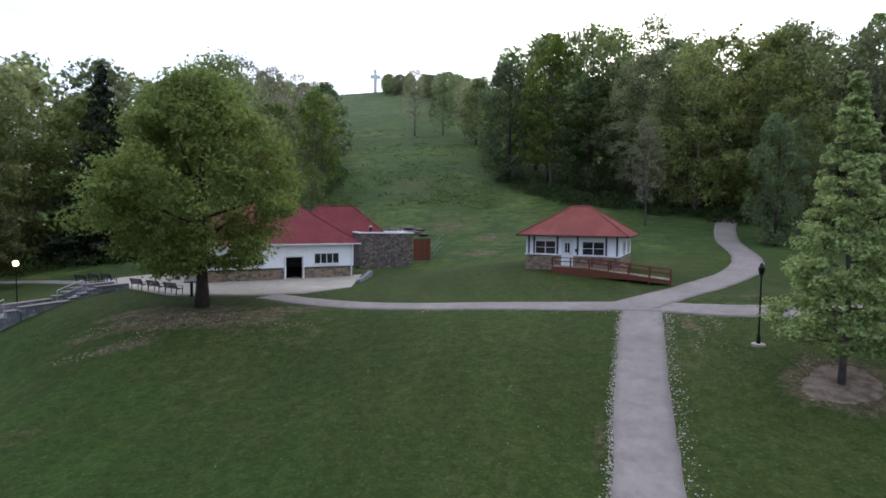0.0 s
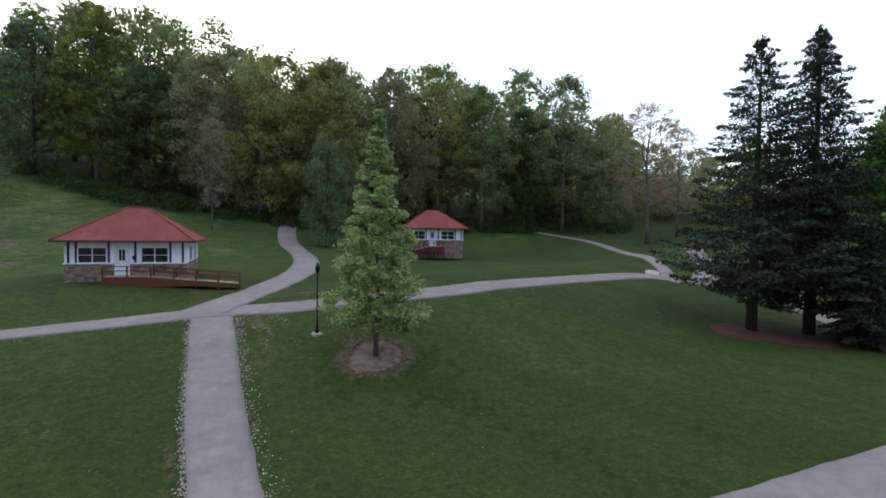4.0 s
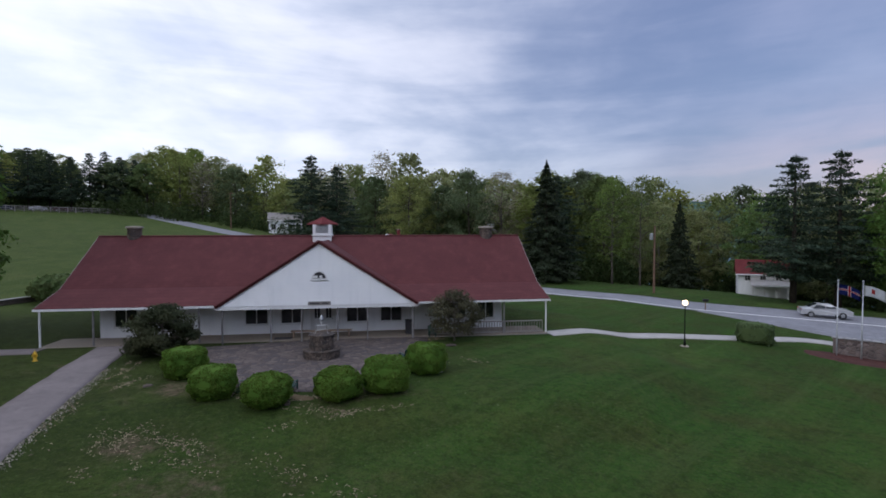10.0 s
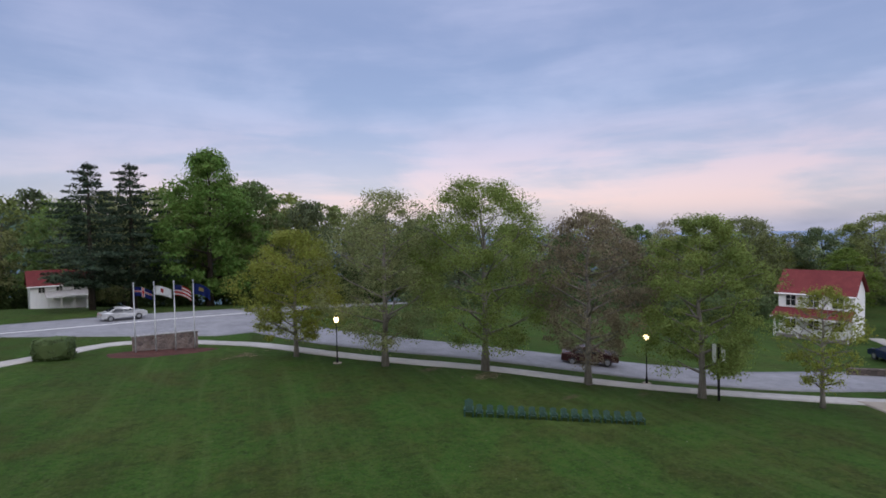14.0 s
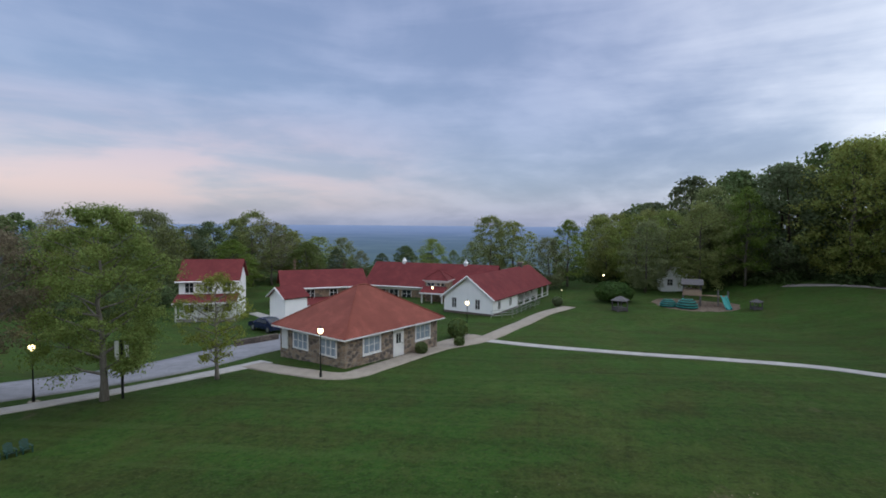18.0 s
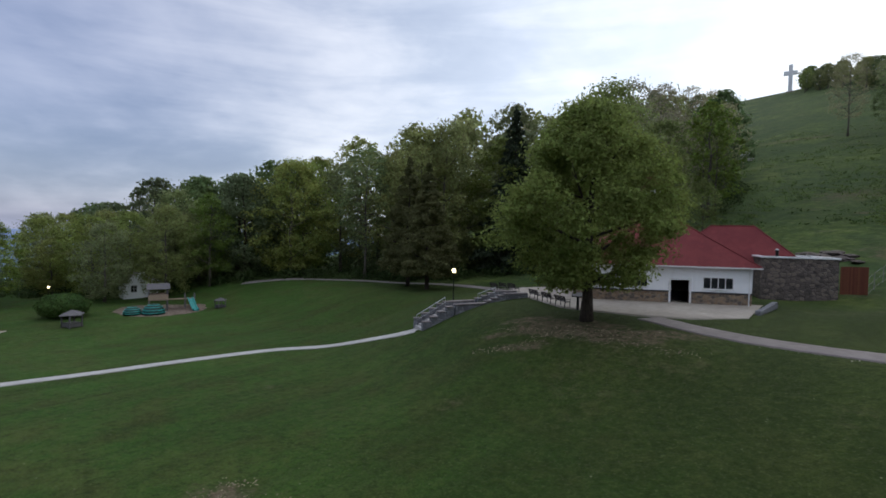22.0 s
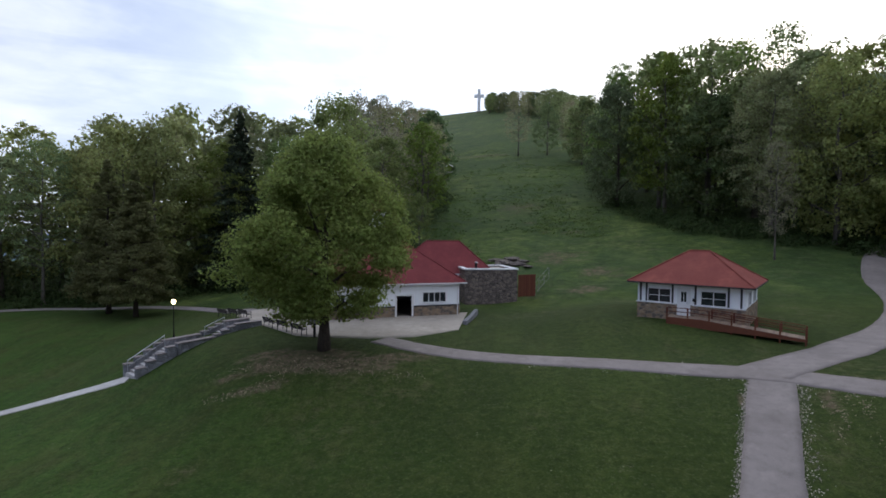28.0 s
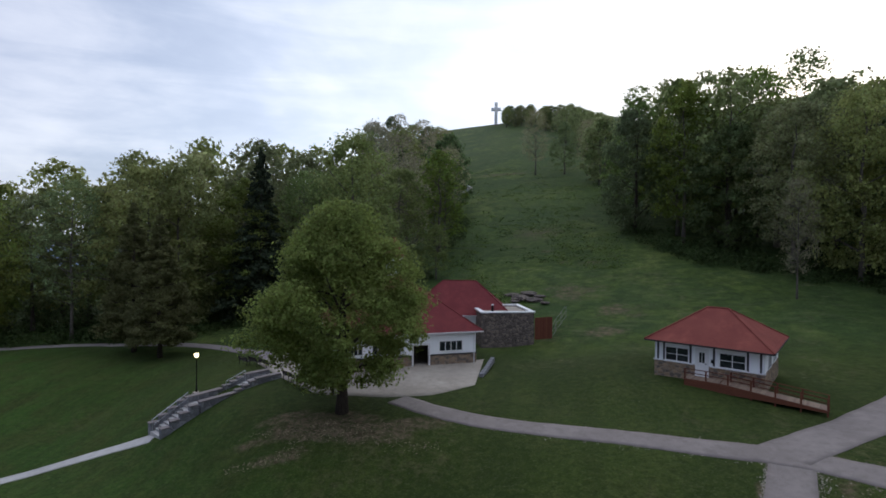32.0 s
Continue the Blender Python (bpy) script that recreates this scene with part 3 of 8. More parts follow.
def tube(bm, points, radii, sides=7, cap=True):
    rings = []
    last = None
    for i, p in enumerate(points):
        p = Vector(p)
        a, b = Vector(points[max(i - 1, 0)]), Vector(points[min(i + 1, len(points) - 1)])
        d = (b - a).normalized()
        ref = Vector((1, 0, 0)) if abs(d.x) < 0.9 else Vector((0, 1, 0))
        u = d.cross(ref).normalized() if last is None else (last - d * last.dot(d)).normalized()
        last = u
        w = d.cross(u)
        rings.append([bm.verts.new(p + (u * math.cos(2 * math.pi * k / sides) + w * math.sin(2 * math.pi * k / sides)) * radii[i]) for k in range(sides)])
    for r, s in zip(rings, rings[1:]):
        for k in range(sides):
            bm.faces.new((r[k], r[(k + 1) % sides], s[(k + 1) % sides], s[k]))
    if cap:
        bm.faces.new(rings[0][::-1]), bm.faces.new(rings[-1])
    return bm


def rod(p, q, r, r2=None, sides=8):
    return tube(bmesh.new(), [p, q], [r, r if r2 is None else r2], sides)


def lathe(bm, profile, sides=16, centre=(0, 0)):
    rings = []
    for r, z in profile:
        rings.append([bm.verts.new((centre[0] + r * math.cos(2 * math.pi * k / sides), centre[1] + r * math.sin(2 * math.pi * k / sides), z)) for k in range(sides)])
    for a, b in zip(rings, rings[1:]):
        for k in range(sides):
            bm.faces.new((a[k], a[(k + 1) % sides], b[(k + 1) % sides], b[k]))
    bm.faces.new(rings[0][::-1]), bm.faces.new(rings[-1])
    return bm


# ---------------------------------------------------------------- ground


def sst(a,b,x):
    t=min(1,max(0,(x-a)/(b-a))); return t*t*(3-2*t)
def ground(x,y):
    ys=y-0.75*min(22,max(0,-19-x))+0.1*max(0,x-8)
    z=0.048*max(-60,min(30,x))+0.012*max(-60,min(60,y))-0.3+2.9*sst(11,33,ys)
    z-=0.55*sst(14,34,-x)*sst(12,30,-y)*(1-sst(45,70,math.hypot(x,y)))
    z+=0.7*sst(11,24,x)*sst(6,20,y)*(1-sst(26,36,y))
    d=y-50-0.25*max(0,-x-30)
    if d>0: z+=0.262*(d*d/(d+30))*1.135*(1+0.085*sst(70,280,y)*(1-sst(10,70,x)))*sst(-360,-130,x)*(1-0.6*sst(470,700,y))
    e=x-58
    if e>0: z+=0.125*(e*e/(e+25))*(1-sst(230,480,x)*.9)*sst(-95,-60,y)
    w=-x-100-0.3*max(0,-y-20)
    if w>0: z-=0.17*(w*w/(w+35))*(1-sst(500,2500,w))
    s=-y-68
    if s>0: z-=0.13*(s*s/(s+15))*(1-sst(300,1500,s))
    z-=0.6*(1-sst(2,11,math.hypot((x+14.5)*.62,y-24.0)))
    b=1-sst(11,24,math.hypot(x+16,y-48))
    z+=(2.95-z)*b*(1 if y<58 else max(0,1-(y-58)/12))
    z+=1.0*(1-sst(3,13,math.hypot(x-7.5,y-46)))
    h=(1-sst(3,9,max(0,math.hypot((x-33)*.57+(y+16)*.82,0)-18)+max(0,abs((x-33)*.82-(y+16)*.57)-9)))
    z+=(1.1-z)*h*.9
    z-=0.2*(1-sst(7,18,math.hypot(x+40,y+9)))
    far=sst(600,2200,math.hypot(x,y))
    return z*(1-far)-150*far


def gz(x, y):
    return ground(x, y)


def spread(u):
    return 105 * u + 4700 * u ** 9


def sheet(name, xs, ys, material):
    nx, ny = len(xs), len(ys)
    co = np.array([(x, y, ground(x, y)) for y in ys for x in xs])
    idx = np.arange(nx * ny).reshape(ny, nx)
    quads = np.stack([idx[:-1, :-1], idx[:-1, 1:], idx[1:, 1:], idx[1:, :-1]], -1).reshape(-1, 4)
    me = raw_mesh(name, co, quads)
    me.shade_smooth()
    me.materials.append(material)
    return new(name, me)


def raw_mesh(name, co, quads):
    me = bpy.data.meshes.new(name)
    k = quads.shape[1]
    me.vertices.add(len(co)), me.loops.add(quads.size), me.polygons.add(len(quads))
    me.vertices.foreach_set("co", np.asarray(co, np.float32).ravel())
    me.loops.foreach_set("vertex_index", quads.astype(np.int32).ravel())
    me.polygons.foreach_set("loop_start", np.arange(0, quads.size, k, dtype=np.int32))
    me.update(calc_edges=True)
    return me


us = np.linspace(-1, 1, 381)
tagged(sheet("ground", [spread(u) for u in us], [spread(u) for u in us], LAWN), "mown green lawn on a sloping hillside with worn spots", "ground", kind="structure")


def curve_points(pts, step=1.0):
    """A smooth line through the given plan points."""
    p = [Vector((x, y, 0)) for x, y in pts]
    p = [2 * p[0] - p[1], *p, 2 * p[-1] - p[-2]]
    out = []
    for i in range(1, len(p) - 2):
        n = max(1, int((p[i + 1] - p[i]).length / step))
        for k in range(n):
            t = k / n
            a, b, c, d = p[i - 1], p[i], p[i + 1], p[i + 2]
            q = 0.5 * ((2 * b) + (c - a) * t + (2 * a - 5 * b + 4 * c - d) * t * t + (3 * b - a - 3 * c + d) * t ** 3)
            out.append((q.x, q.y))
    out.append((p[-2].x, p[-2].y))
    return out


def ribbon(left, right, lift, across=6, drop=0.12):
    """A thin paved sheet laid on the ground between two edge lines."""
    n = len(left)
    bm = bmesh.new()
    rows = []
    for (ax, ay), (bx, by) in zip(left, right):
        row = []
        for k in range(across + 1):
            s = k / across
            x, y = ax + (bx - ax) * s, ay + (by - ay) * s
            row.append(bm.verts.new((x, y, ground(x, y) + lift)))
        low_a = bm.verts.new((ax, ay, ground(ax, ay) + lift - drop))
        low_b = bm.verts.new((bx, by, ground(bx, by) + lift - drop))
        rows.append([low_a, *row, low_b])
    for a, b in zip(rows, rows[1:]):
        for k in range(across + 2):
            bm.faces.new((a[k], a[k + 1], b[k + 1], b[k]))
    return bm


def strip(pts, width, lift=0.04, step=1.0, ragged=0.0, seed=1):
    line = curve_points(pts, step)
    rng = random.Random(seed)
    left, right = [], []
    for i, (x, y) in enumerate(line):
        a, b = line[max(i - 1, 0)], line[min(i + 1, len(line) - 1)]
        dx, dy = b[0] - a[0], b[1] - a[1]
        l = math.hypot(dx, dy) or 1
        w = width(i / (len(line) - 1)) / 2 if callable(width) else width / 2
        wa, wb = w + rng.uniform(-ragged, ragged), w + rng.uniform(-ragged, ragged)
        left.append((x - dy / l * wa, y + dx / l * wa)), right.append((x + dy / l * wb, y - dx / l * wb))
    return ribbon(left, right, lift)


def resample(pts, n):
    d = [0]
    for a, b in zip(pts, pts[1:]):
        d.append(d[-1] + math.hypot(b[0] - a[0], b[1] - a[1]))
    s = np.linspace(0, d[-1], n)
    return list(zip(np.interp(s, d, [p[0] for p in pts]), np.interp(s, d, [p[1] for p in pts])))


def area(left, right, lift=0.05, n=24, across=14):
    return ribbon(resample(left, n), resample(right, n), lift, across)


def blot(x, y, rx, ry, turn, seed, lift=0.03, n=72):
    """An uneven patch lying on the ground."""
    rng = random.Random(seed)
    ph = [rng.uniform(0, 6.3) for _ in range(4)]
    bm = bmesh.new()
    rings = []
    for j in range(5):
        f = j / 4
        ring = []
        for k in range(n):
            a = 2 * math.pi * k / n
            r = f * (1 + 0.10 * math.sin(2 * a + ph[0]) + 0.07 * math.sin(3 * a + ph[1]) + 0.025 * math.sin(7 * a + ph[2]) + 0.015 * math.sin(11 * a + ph[3]) + 0.015 * math.sin(19 * a + ph[1]) + rng.uniform(-0.015, 0.015))
            u, v = rx * r * math.cos(a), ry * r * math.sin(a)
            px, py = x + u * math.cos(turn) - v * math.sin(turn), y + u * math.sin(turn) + v * math.cos(turn)
            ring.append(bm.verts.new((px, py, ground(px, py) + (lift if j < 4 else -0.03))))
        rings.append(ring)
    for a, b in zip(rings, rings[1:]):
        for k in range(n):
            bm.faces.new((a[k], a[(k + 1) % n], b[(k + 1) % n], b[k]))
    bmesh.ops.remove_doubles(bm, verts=bm.verts[:], dist=0.001)
    return bm


def laid(name, bm, material, label, category):
    return tagged(part(name, bm, material, smooth=True), label, category, kind="structure")

# ---------------------------------------------------------------- paths, roads and paved areas
laid("path", strip([(2.2, 4.4), (3.2, 7), (6.1, 14.5), (8.0, 20.0), (10.3, 26.1), (11.9, 30.2)], lambda s: 2.05 + 0.1 * s, 0.04, 0.8, 0.035, 2), TARMAC, "worn pale tarmac path with crumbling gravel edges", "path")
laid("path", strip([(-12.6, 36.2), (-9.4, 34.6), (-6.0, 33.5), (-2.3, 32.8), (2.2, 32.2), (7, 31.3), (12.2, 30.2), (17.5, 27.4), (24.9, 24.8), (36.2, 23.4), (44, 22.4), (50.5, 21.2), (57, 17.2)], 2.05, 0.05, 0.8, 0.05, 3), TARMAC, "grey tarmac lane crossing the lawn", "path")
laid("drive", strip([(11.6, 30.6), (15.4, 33.6), (18.8, 36.6), (25.4, 43.4), (32.4, 54.5), (36.4, 65.5), (42, 76), (47, 82), (55, 88)], lambda s: 2.9 - 0.2 * s, 0.06, 1.0, 0.05, 4), TARMAC, "grey tarmac drive climbing to the woods", "drive")
laid("path", strip([(52, 18.8), (60, 23), (74, 33), (90.6, 50), (93, 62)], 1.6, 0.05, 1.2, 0.05, 5), TARMAC, "narrow tarmac path up to the wood", "path")
laid("path", strip([(57, 17.2), (60, 13), (57.5, 8.5), (52, 5), (46.5, 3)], 2.2, 0.05, 1.0, 0.05, 6), TARMAC, "grey path behind the tall spruces", "path")
laid("path", strip([(57, 17.2), (66, 20), (80, 26)], 2.6, 0.05, 1.2, 0.05, 6), TARMAC, "grey lane running on to the upper field", "path")
laid("path", strip([(4.2, 9.2), (8.4, 7.2), (12.8, 5.1), (16.0, 3.5), (18.5, 2.4), (22.6, 0.6), (27.6, -1.8), (33.2, -4.3), (38.5, -6.9)], lambda s: 2.5 - 0.3 * s, 0.05, 0.8, 0.05, 7), WALKSTONE, "pinkish concrete walk up to the porch", "path")
laid("path", strip([(45.5, 1.6), (42.4, -0.2), (40.2, -3.1)], 1.5, 0.05, 0.8, 0.03, 8), WALKSTONE, "short concrete walk to the porch end", "path")
laid("pavement", strip([(22.0, -31.0), (21.3, -32.6), (20.3, -35.6), (18.9, -39.4), (16.3, -42.8), (12.9, -46.6), (9.7, -50.2), (5.5, -50.3), (1.5, -48.6), (-2.2, -46.4), (-7.2, -41.2), (-12, -37.0), (-17.2, -33.2), (-22.5, -28.6), (-28.4, -24.4), (-34.2, -20.7), (-38.1, -18.6)], 1.6, 0.05, 0.8, 0.02, 9), PALEWALK, "pale concrete pavement along the road", "pavement")
laid("pavement", strip([(-36.9, -19.2), (-35.0, -15.2), (-33.9, -11.0), (-37.5, -8.9), (-44.6, -5.6), (-49.5, -1.6), (-58, 1.8), (-66, 5.2), (-72, 9.2)], 1.9, 0.055, 0.8, 0.02, 10), CONCRETE, "buff concrete walk round the stone lodge", "pavement")
laid("pavement", strip([(-48.4, -1.2), (-45.4, 4.8), (-43.5, 10.6), (-42.0, 17.4), (-39.9, 23.8), (-36.0, 28.0), (-32.0, 30.1), (-29.7, 30.7)], 1.15, 0.05, 0.8, 0.02, 11), PALEWALK, "narrow pale concrete walk across the lawn", "pavement")
laid("pavement", strip([(-29.0, 45.2), (-34, 51), (-41, 55), (-52, 57.5), (-64, 56), (-74, 50), (-82, 42)], 1.7, 0.05, 1.0, 0.03, 12), WALKSTONE, "pale concrete walk curving under the trees", "pavement")
laid("pavement", area([(-44.6, -4.6), (-47.0, -3.0), (-49.6, -0.6)], [(-46.4, -6.6), (-49.0, -5.2), (-51.6, -3.0)], 0.045), CONCRETE, "concrete apron at the lodge's end", "pavement")
laid("plaza", area([(-30.0, 44.2), (-25.0, 39.8), (-19.2, 35.9), (-13.6, 36.4), (-10.2, 37.9), (-7.5, 41.6)], [(-30.4, 48), (-24, 52), (-19.6, 45.6), (-14.3, 48), (-9.0, 50.4), (-8.2, 51.0)], 0.06), CONCRETE, "buff concrete forecourt of the white hall", "forecourt")
laid("road", strip([(-60, -22), (-50, -20), (-42, -23.2), (-35.6, -25.6), (-30.4, -29.6), (-25.2, -34.0), (-19.8, -38.6), (-13.6, -43.6), (-7.6, -50.2), (-3.2, -58), (-1.5, -66)], lambda s: 5.6 + 1.2 * s, 0.03, 1.0), ROADWAY, "grey asphalt drive with parked cars", "road")
laid("road", strip([(-70, -110), (-40, -88), (-12, -75), (0, -70), (13, -64.5), (22, -60.2), (30, -58.8), (38, -57.9), (48, -57.8), (60, -58), (80, -58.6), (100, -58.5), (125, -56), (150, -50), (190, -42)], 6.4, 0.06, 1.5), ROADWAY, "two-lane grey asphalt road", "road")
laid("road", area([(-6, -56), (1.5, -52.2), (9.6, -54.2), (21, -56.6)], [(-9.0, -70), (-2, -70.5), (8, -66), (20, -62)], 0.05), ROADWAY, "wide asphalt mouth of the drive", "road")
laid("road_line", strip([(-8, -69.8), (2, -66.4), (13, -61.5), (22, -57.3), (30, -55.9), (38, -55.0), (48, -54.6)], 0.22, 0.08, 1.0), TRIM, "white road edge line", "road marking")
laid("pavement", strip([(-62.9, -32.5), (-58.7, -27.7), (-54.5, -25.5)], 1.4, 0.05, 0.8, 0.02, 31), PALEWALK, "pale walk to the white house", "pavement")
laid("patio", area([(35.2, -8.8), (31.0, -8.2), (26.6, -8.6), (23.2, -9.8), (21.3, -11.7)], [(28.4, -24.6), (26.4, -23.2), (23.4, -20.4), (22.0, -17.4), (21.1, -13.2)], 0.05), PATIO, "mottled brown stone patio", "patio")
laid("pavement", strip([(22.6, -13.0), (21.6, -12.6)], 1.4, 0.04, 0.5), PATIO, "stone step at the patio edge", "patio")
for x, y, rx, ry, turn, seed, m, label in (
    (15.9, 20.0, 1.7, 1.5, 0.3, 1, MULCH, "ragged ring of brown mulch round the young tree"),
    (42.0, 9.6, 3.6, 2.2, -0.4, 5, REDMULCH, "reddish needle litter under the spruces"),
    (43.5, 6.0, 3.6, 2.0, -0.6, 6, REDMULCH, "reddish needle litter under the spruces"),
    (5.6, -45.6, 4.0, 1.9, 0.1, 13, REDMULCH, "red mulch bed round the flagpoles"),
    (-75.5, 26.6, 6.4, 6.0, 0.1, 14, MULCH, "round brown bark playground bed"),
    (21.2, -10.8, 0.85, 0.3, 0.5, 16, DIRT, "flat pale stones beside the patio"),
    (20.3, -17.9, 0.9, 0.32, 0.9, 19, GRAVEL, "flat grey stone slab beside the clipped bushes"),
    (54.0, 21.5, 2.4, 0.9, 0.3, 18, GRAVEL, "gravel patch at the lane fork"),
):
    laid("bare_patch" if m not in (MULCH, REDMULCH) else "mulch_bed", blot(x, y, rx, ry, turn, seed), m, label, "bare ground" if m not in (MULCH, REDMULCH) else "mulch")

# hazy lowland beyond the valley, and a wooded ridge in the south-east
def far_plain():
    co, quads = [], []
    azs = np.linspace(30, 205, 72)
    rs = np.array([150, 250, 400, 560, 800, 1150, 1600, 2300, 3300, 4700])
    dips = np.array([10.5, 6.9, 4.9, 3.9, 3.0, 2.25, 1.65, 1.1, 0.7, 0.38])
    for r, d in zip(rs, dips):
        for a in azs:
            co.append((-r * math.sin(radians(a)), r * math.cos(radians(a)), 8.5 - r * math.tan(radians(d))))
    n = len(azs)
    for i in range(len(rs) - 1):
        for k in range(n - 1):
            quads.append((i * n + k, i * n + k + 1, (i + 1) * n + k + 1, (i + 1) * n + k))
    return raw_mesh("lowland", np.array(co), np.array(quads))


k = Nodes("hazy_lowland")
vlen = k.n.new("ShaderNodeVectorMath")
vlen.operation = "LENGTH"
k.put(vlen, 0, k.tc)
# distance haze put into the colour: bluer, then paler towards the horizon
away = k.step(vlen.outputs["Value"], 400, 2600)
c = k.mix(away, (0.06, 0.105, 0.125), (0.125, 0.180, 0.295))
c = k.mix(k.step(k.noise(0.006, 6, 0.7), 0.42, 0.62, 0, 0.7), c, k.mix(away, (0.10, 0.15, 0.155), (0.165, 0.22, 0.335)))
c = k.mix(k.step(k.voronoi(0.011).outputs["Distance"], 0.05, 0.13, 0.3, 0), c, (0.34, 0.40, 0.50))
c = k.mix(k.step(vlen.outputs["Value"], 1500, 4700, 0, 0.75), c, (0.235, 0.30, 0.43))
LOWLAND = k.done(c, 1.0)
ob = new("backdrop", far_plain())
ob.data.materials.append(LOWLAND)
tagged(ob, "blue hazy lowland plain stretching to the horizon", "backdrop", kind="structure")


def ridge(az0, az1, r, heights, depth):
    co, quads = [], []
    n = 90
    for i in range(n):
        s = i / (n - 1)
        a = radians(az0 + (az1 - az0) * s)
        h = np.interp(s, np.linspace(0, 1, len(heights)), heights) * (1 + 0.05 * noise.noise((s * 9, 1, 0))) + 4 * noise.noise((s * 60, 7, 0))
        for rr, z in ((r, -70), (r + depth * 0.5, h * 0.6), (r + depth, h)):
            co.append((-rr * math.sin(a), rr * math.cos(a), z))
    for i in range(n - 1):
        for j in range(2):
            quads.append((i * 3 + j, (i + 1) * 3 + j, (i + 1) * 3 + j + 1, i * 3 + j + 1))
    return raw_mesh("ridge", np.array(co), np.array(quads))


k = Nodes("far_woods")
RIDGE = k.done(k.mix(k.step(k.noise(0.03, 5, 0.7), 0.35, 0.65), (0.035, 0.075, 0.055), (0.065, 0.11, 0.08)), 1.0, 0, k.noise(0.08, 5, 0.7), 8.0)
ob = new("wooded_ridge", ridge(-60, -190, 900, (70, 60, 50, 50, 55, 60, 70, 80, 84, 66, 26, -12), 400))
ob.data.materials.append(RIDGE)
tagged(ob, "low wooded ridge far beyond the road", "ridge", kind="structure")


# loose stones along the path's crumbled edges, too many to count
def edge_stones(course, half, count, share, wander, seed, big=0.026):
    rng = np.random.default_rng(seed)
    line = resample(curve_points(course, 0.5), 120)
    co, quads = [], []
    for i in range(count):
        j = rng.integers(1, 119)
        (ax, ay), (bx, by) = line[j - 1], line[j]
        dx, dy = bx - ax, by - ay
        l = math.hypot(dx, dy)
        side = 1 if rng.random() < share else -1
        off = side * (half + abs(rng.normal()) * wander[0 if side > 0 else 1])
        u = rng.random()
        x, y = ax + dx * u - dy / l * off, ay + dy * u + dx / l * off
        s = 0.012 + big * rng.random() ** 2
        z = gz(x, y) + s * 0.5
        a = rng.random() * 6.3
        b0 = len(co)
        for k in range(4):
            co.append((x + s * math.cos(a + k * 1.57) * 1.3, y + s * math.sin(a + k * 1.57), z - s))
        for k in range(4):
            co.append((x + s * math.cos(a + k * 1.57) * 0.9, y + s * math.sin(a + k * 1.57) * 0.7, z + s * 0.35))
        quads += [(b0 + 4, b0 + 5, b0 + 6, b0 + 7)] + [(b0 + k, b0 + (k + 1) % 4, b0 + 4 + (k + 1) % 4, b0 + 4 + k) for k in range(4)]
    me = raw_mesh("gravel", np.array(co), np.array(quads))
    me.materials.append(CRUMB)
    tagged(new("gravel", me), "loose pale gravel crumbling from the path edges", "gravel", kind="stuff")


k = Nodes("pale_gravel")
STRAW = k.done(k.vary((0.20, 0.158, 0.108, 1), 0.5), 0.95)
k = Nodes("path_crumb")
CRUMB = k.done(k.vary((0.27, 0.235, 0.20, 1), 0.6), 0.95)
edge_stones([(4.4, 10), (6.1, 14.5), (8.0, 20.0), (10.3, 26.1), (11.6, 29.3)], 1.02, 3200, 0.66, (0.13, 0.34), 9, 0.026)
edge_stones([(12.8, 5.1), (16.0, 3.5), (18.5, 2.4), (22.6, 0.6), (27.6, -1.8), (33.2, -4.3)], 1.08, 2600, 0.22, (0.05, 0.24), 10, 0.03)
edge_stones([(-6.0, 33.5), (-2.3, 32.8), (2.2, 32.2), (7, 31.3), (12.2, 30.2), (17.5, 27.4), (24.9, 24.8), (36.2, 23.4)], 1.0, 700, 0.5, (0.15, 0.2), 11, 0.035)


# dry straw and wood chips in loose streaks on the worn turf
def straw(spots, seed):
    rng = np.random.default_rng(seed)
    co, quads = [], []
    for x0, y0, rx, ry, turn, n in spots:
        heap = rng.normal(size=(9, 2)) * 0.6
        for _ in range(n):
            u, v = heap[int(9 * rng.random() ** 1.6)] + rng.normal(size=2) * 0.2
            x, y = x0 + rx * u * math.cos(turn) - ry * v * math.sin(turn), y0 + rx * u * math.sin(turn) + ry * v * math.cos(turn)
            a, l, w = rng.random() * 6.3, 0.015 + 0.06 * rng.random() ** 2, 0.008 + 0.015 * rng.random()
            z, c, d = gz(x, y), math.cos(a), math.sin(a)
            b0 = len(co)
            for h, f in ((-0.01, 1.0), (0.02, 0.8)):
                co += [(x + (l * p * c - w * q * d) * f, y + (l * p * d + w * q * c) * f, z + h) for p, q in ((-1, -1), (1, -1), (1, 1), (-1, 1))]
            quads += [(b0 + 4, b0 + 5, b0 + 6, b0 + 7)] + [(b0 + k, b0 + (k + 1) % 4, b0 + 4 + (k + 1) % 4, b0 + 4 + k) for k in range(4)]
    me = raw_mesh("straw", np.array(co), np.array(quads))
    me.materials.append(STRAW)
    tagged(new("straw", me), "dry pale straw and chips scattered on worn grass", "straw", kind="stuff")


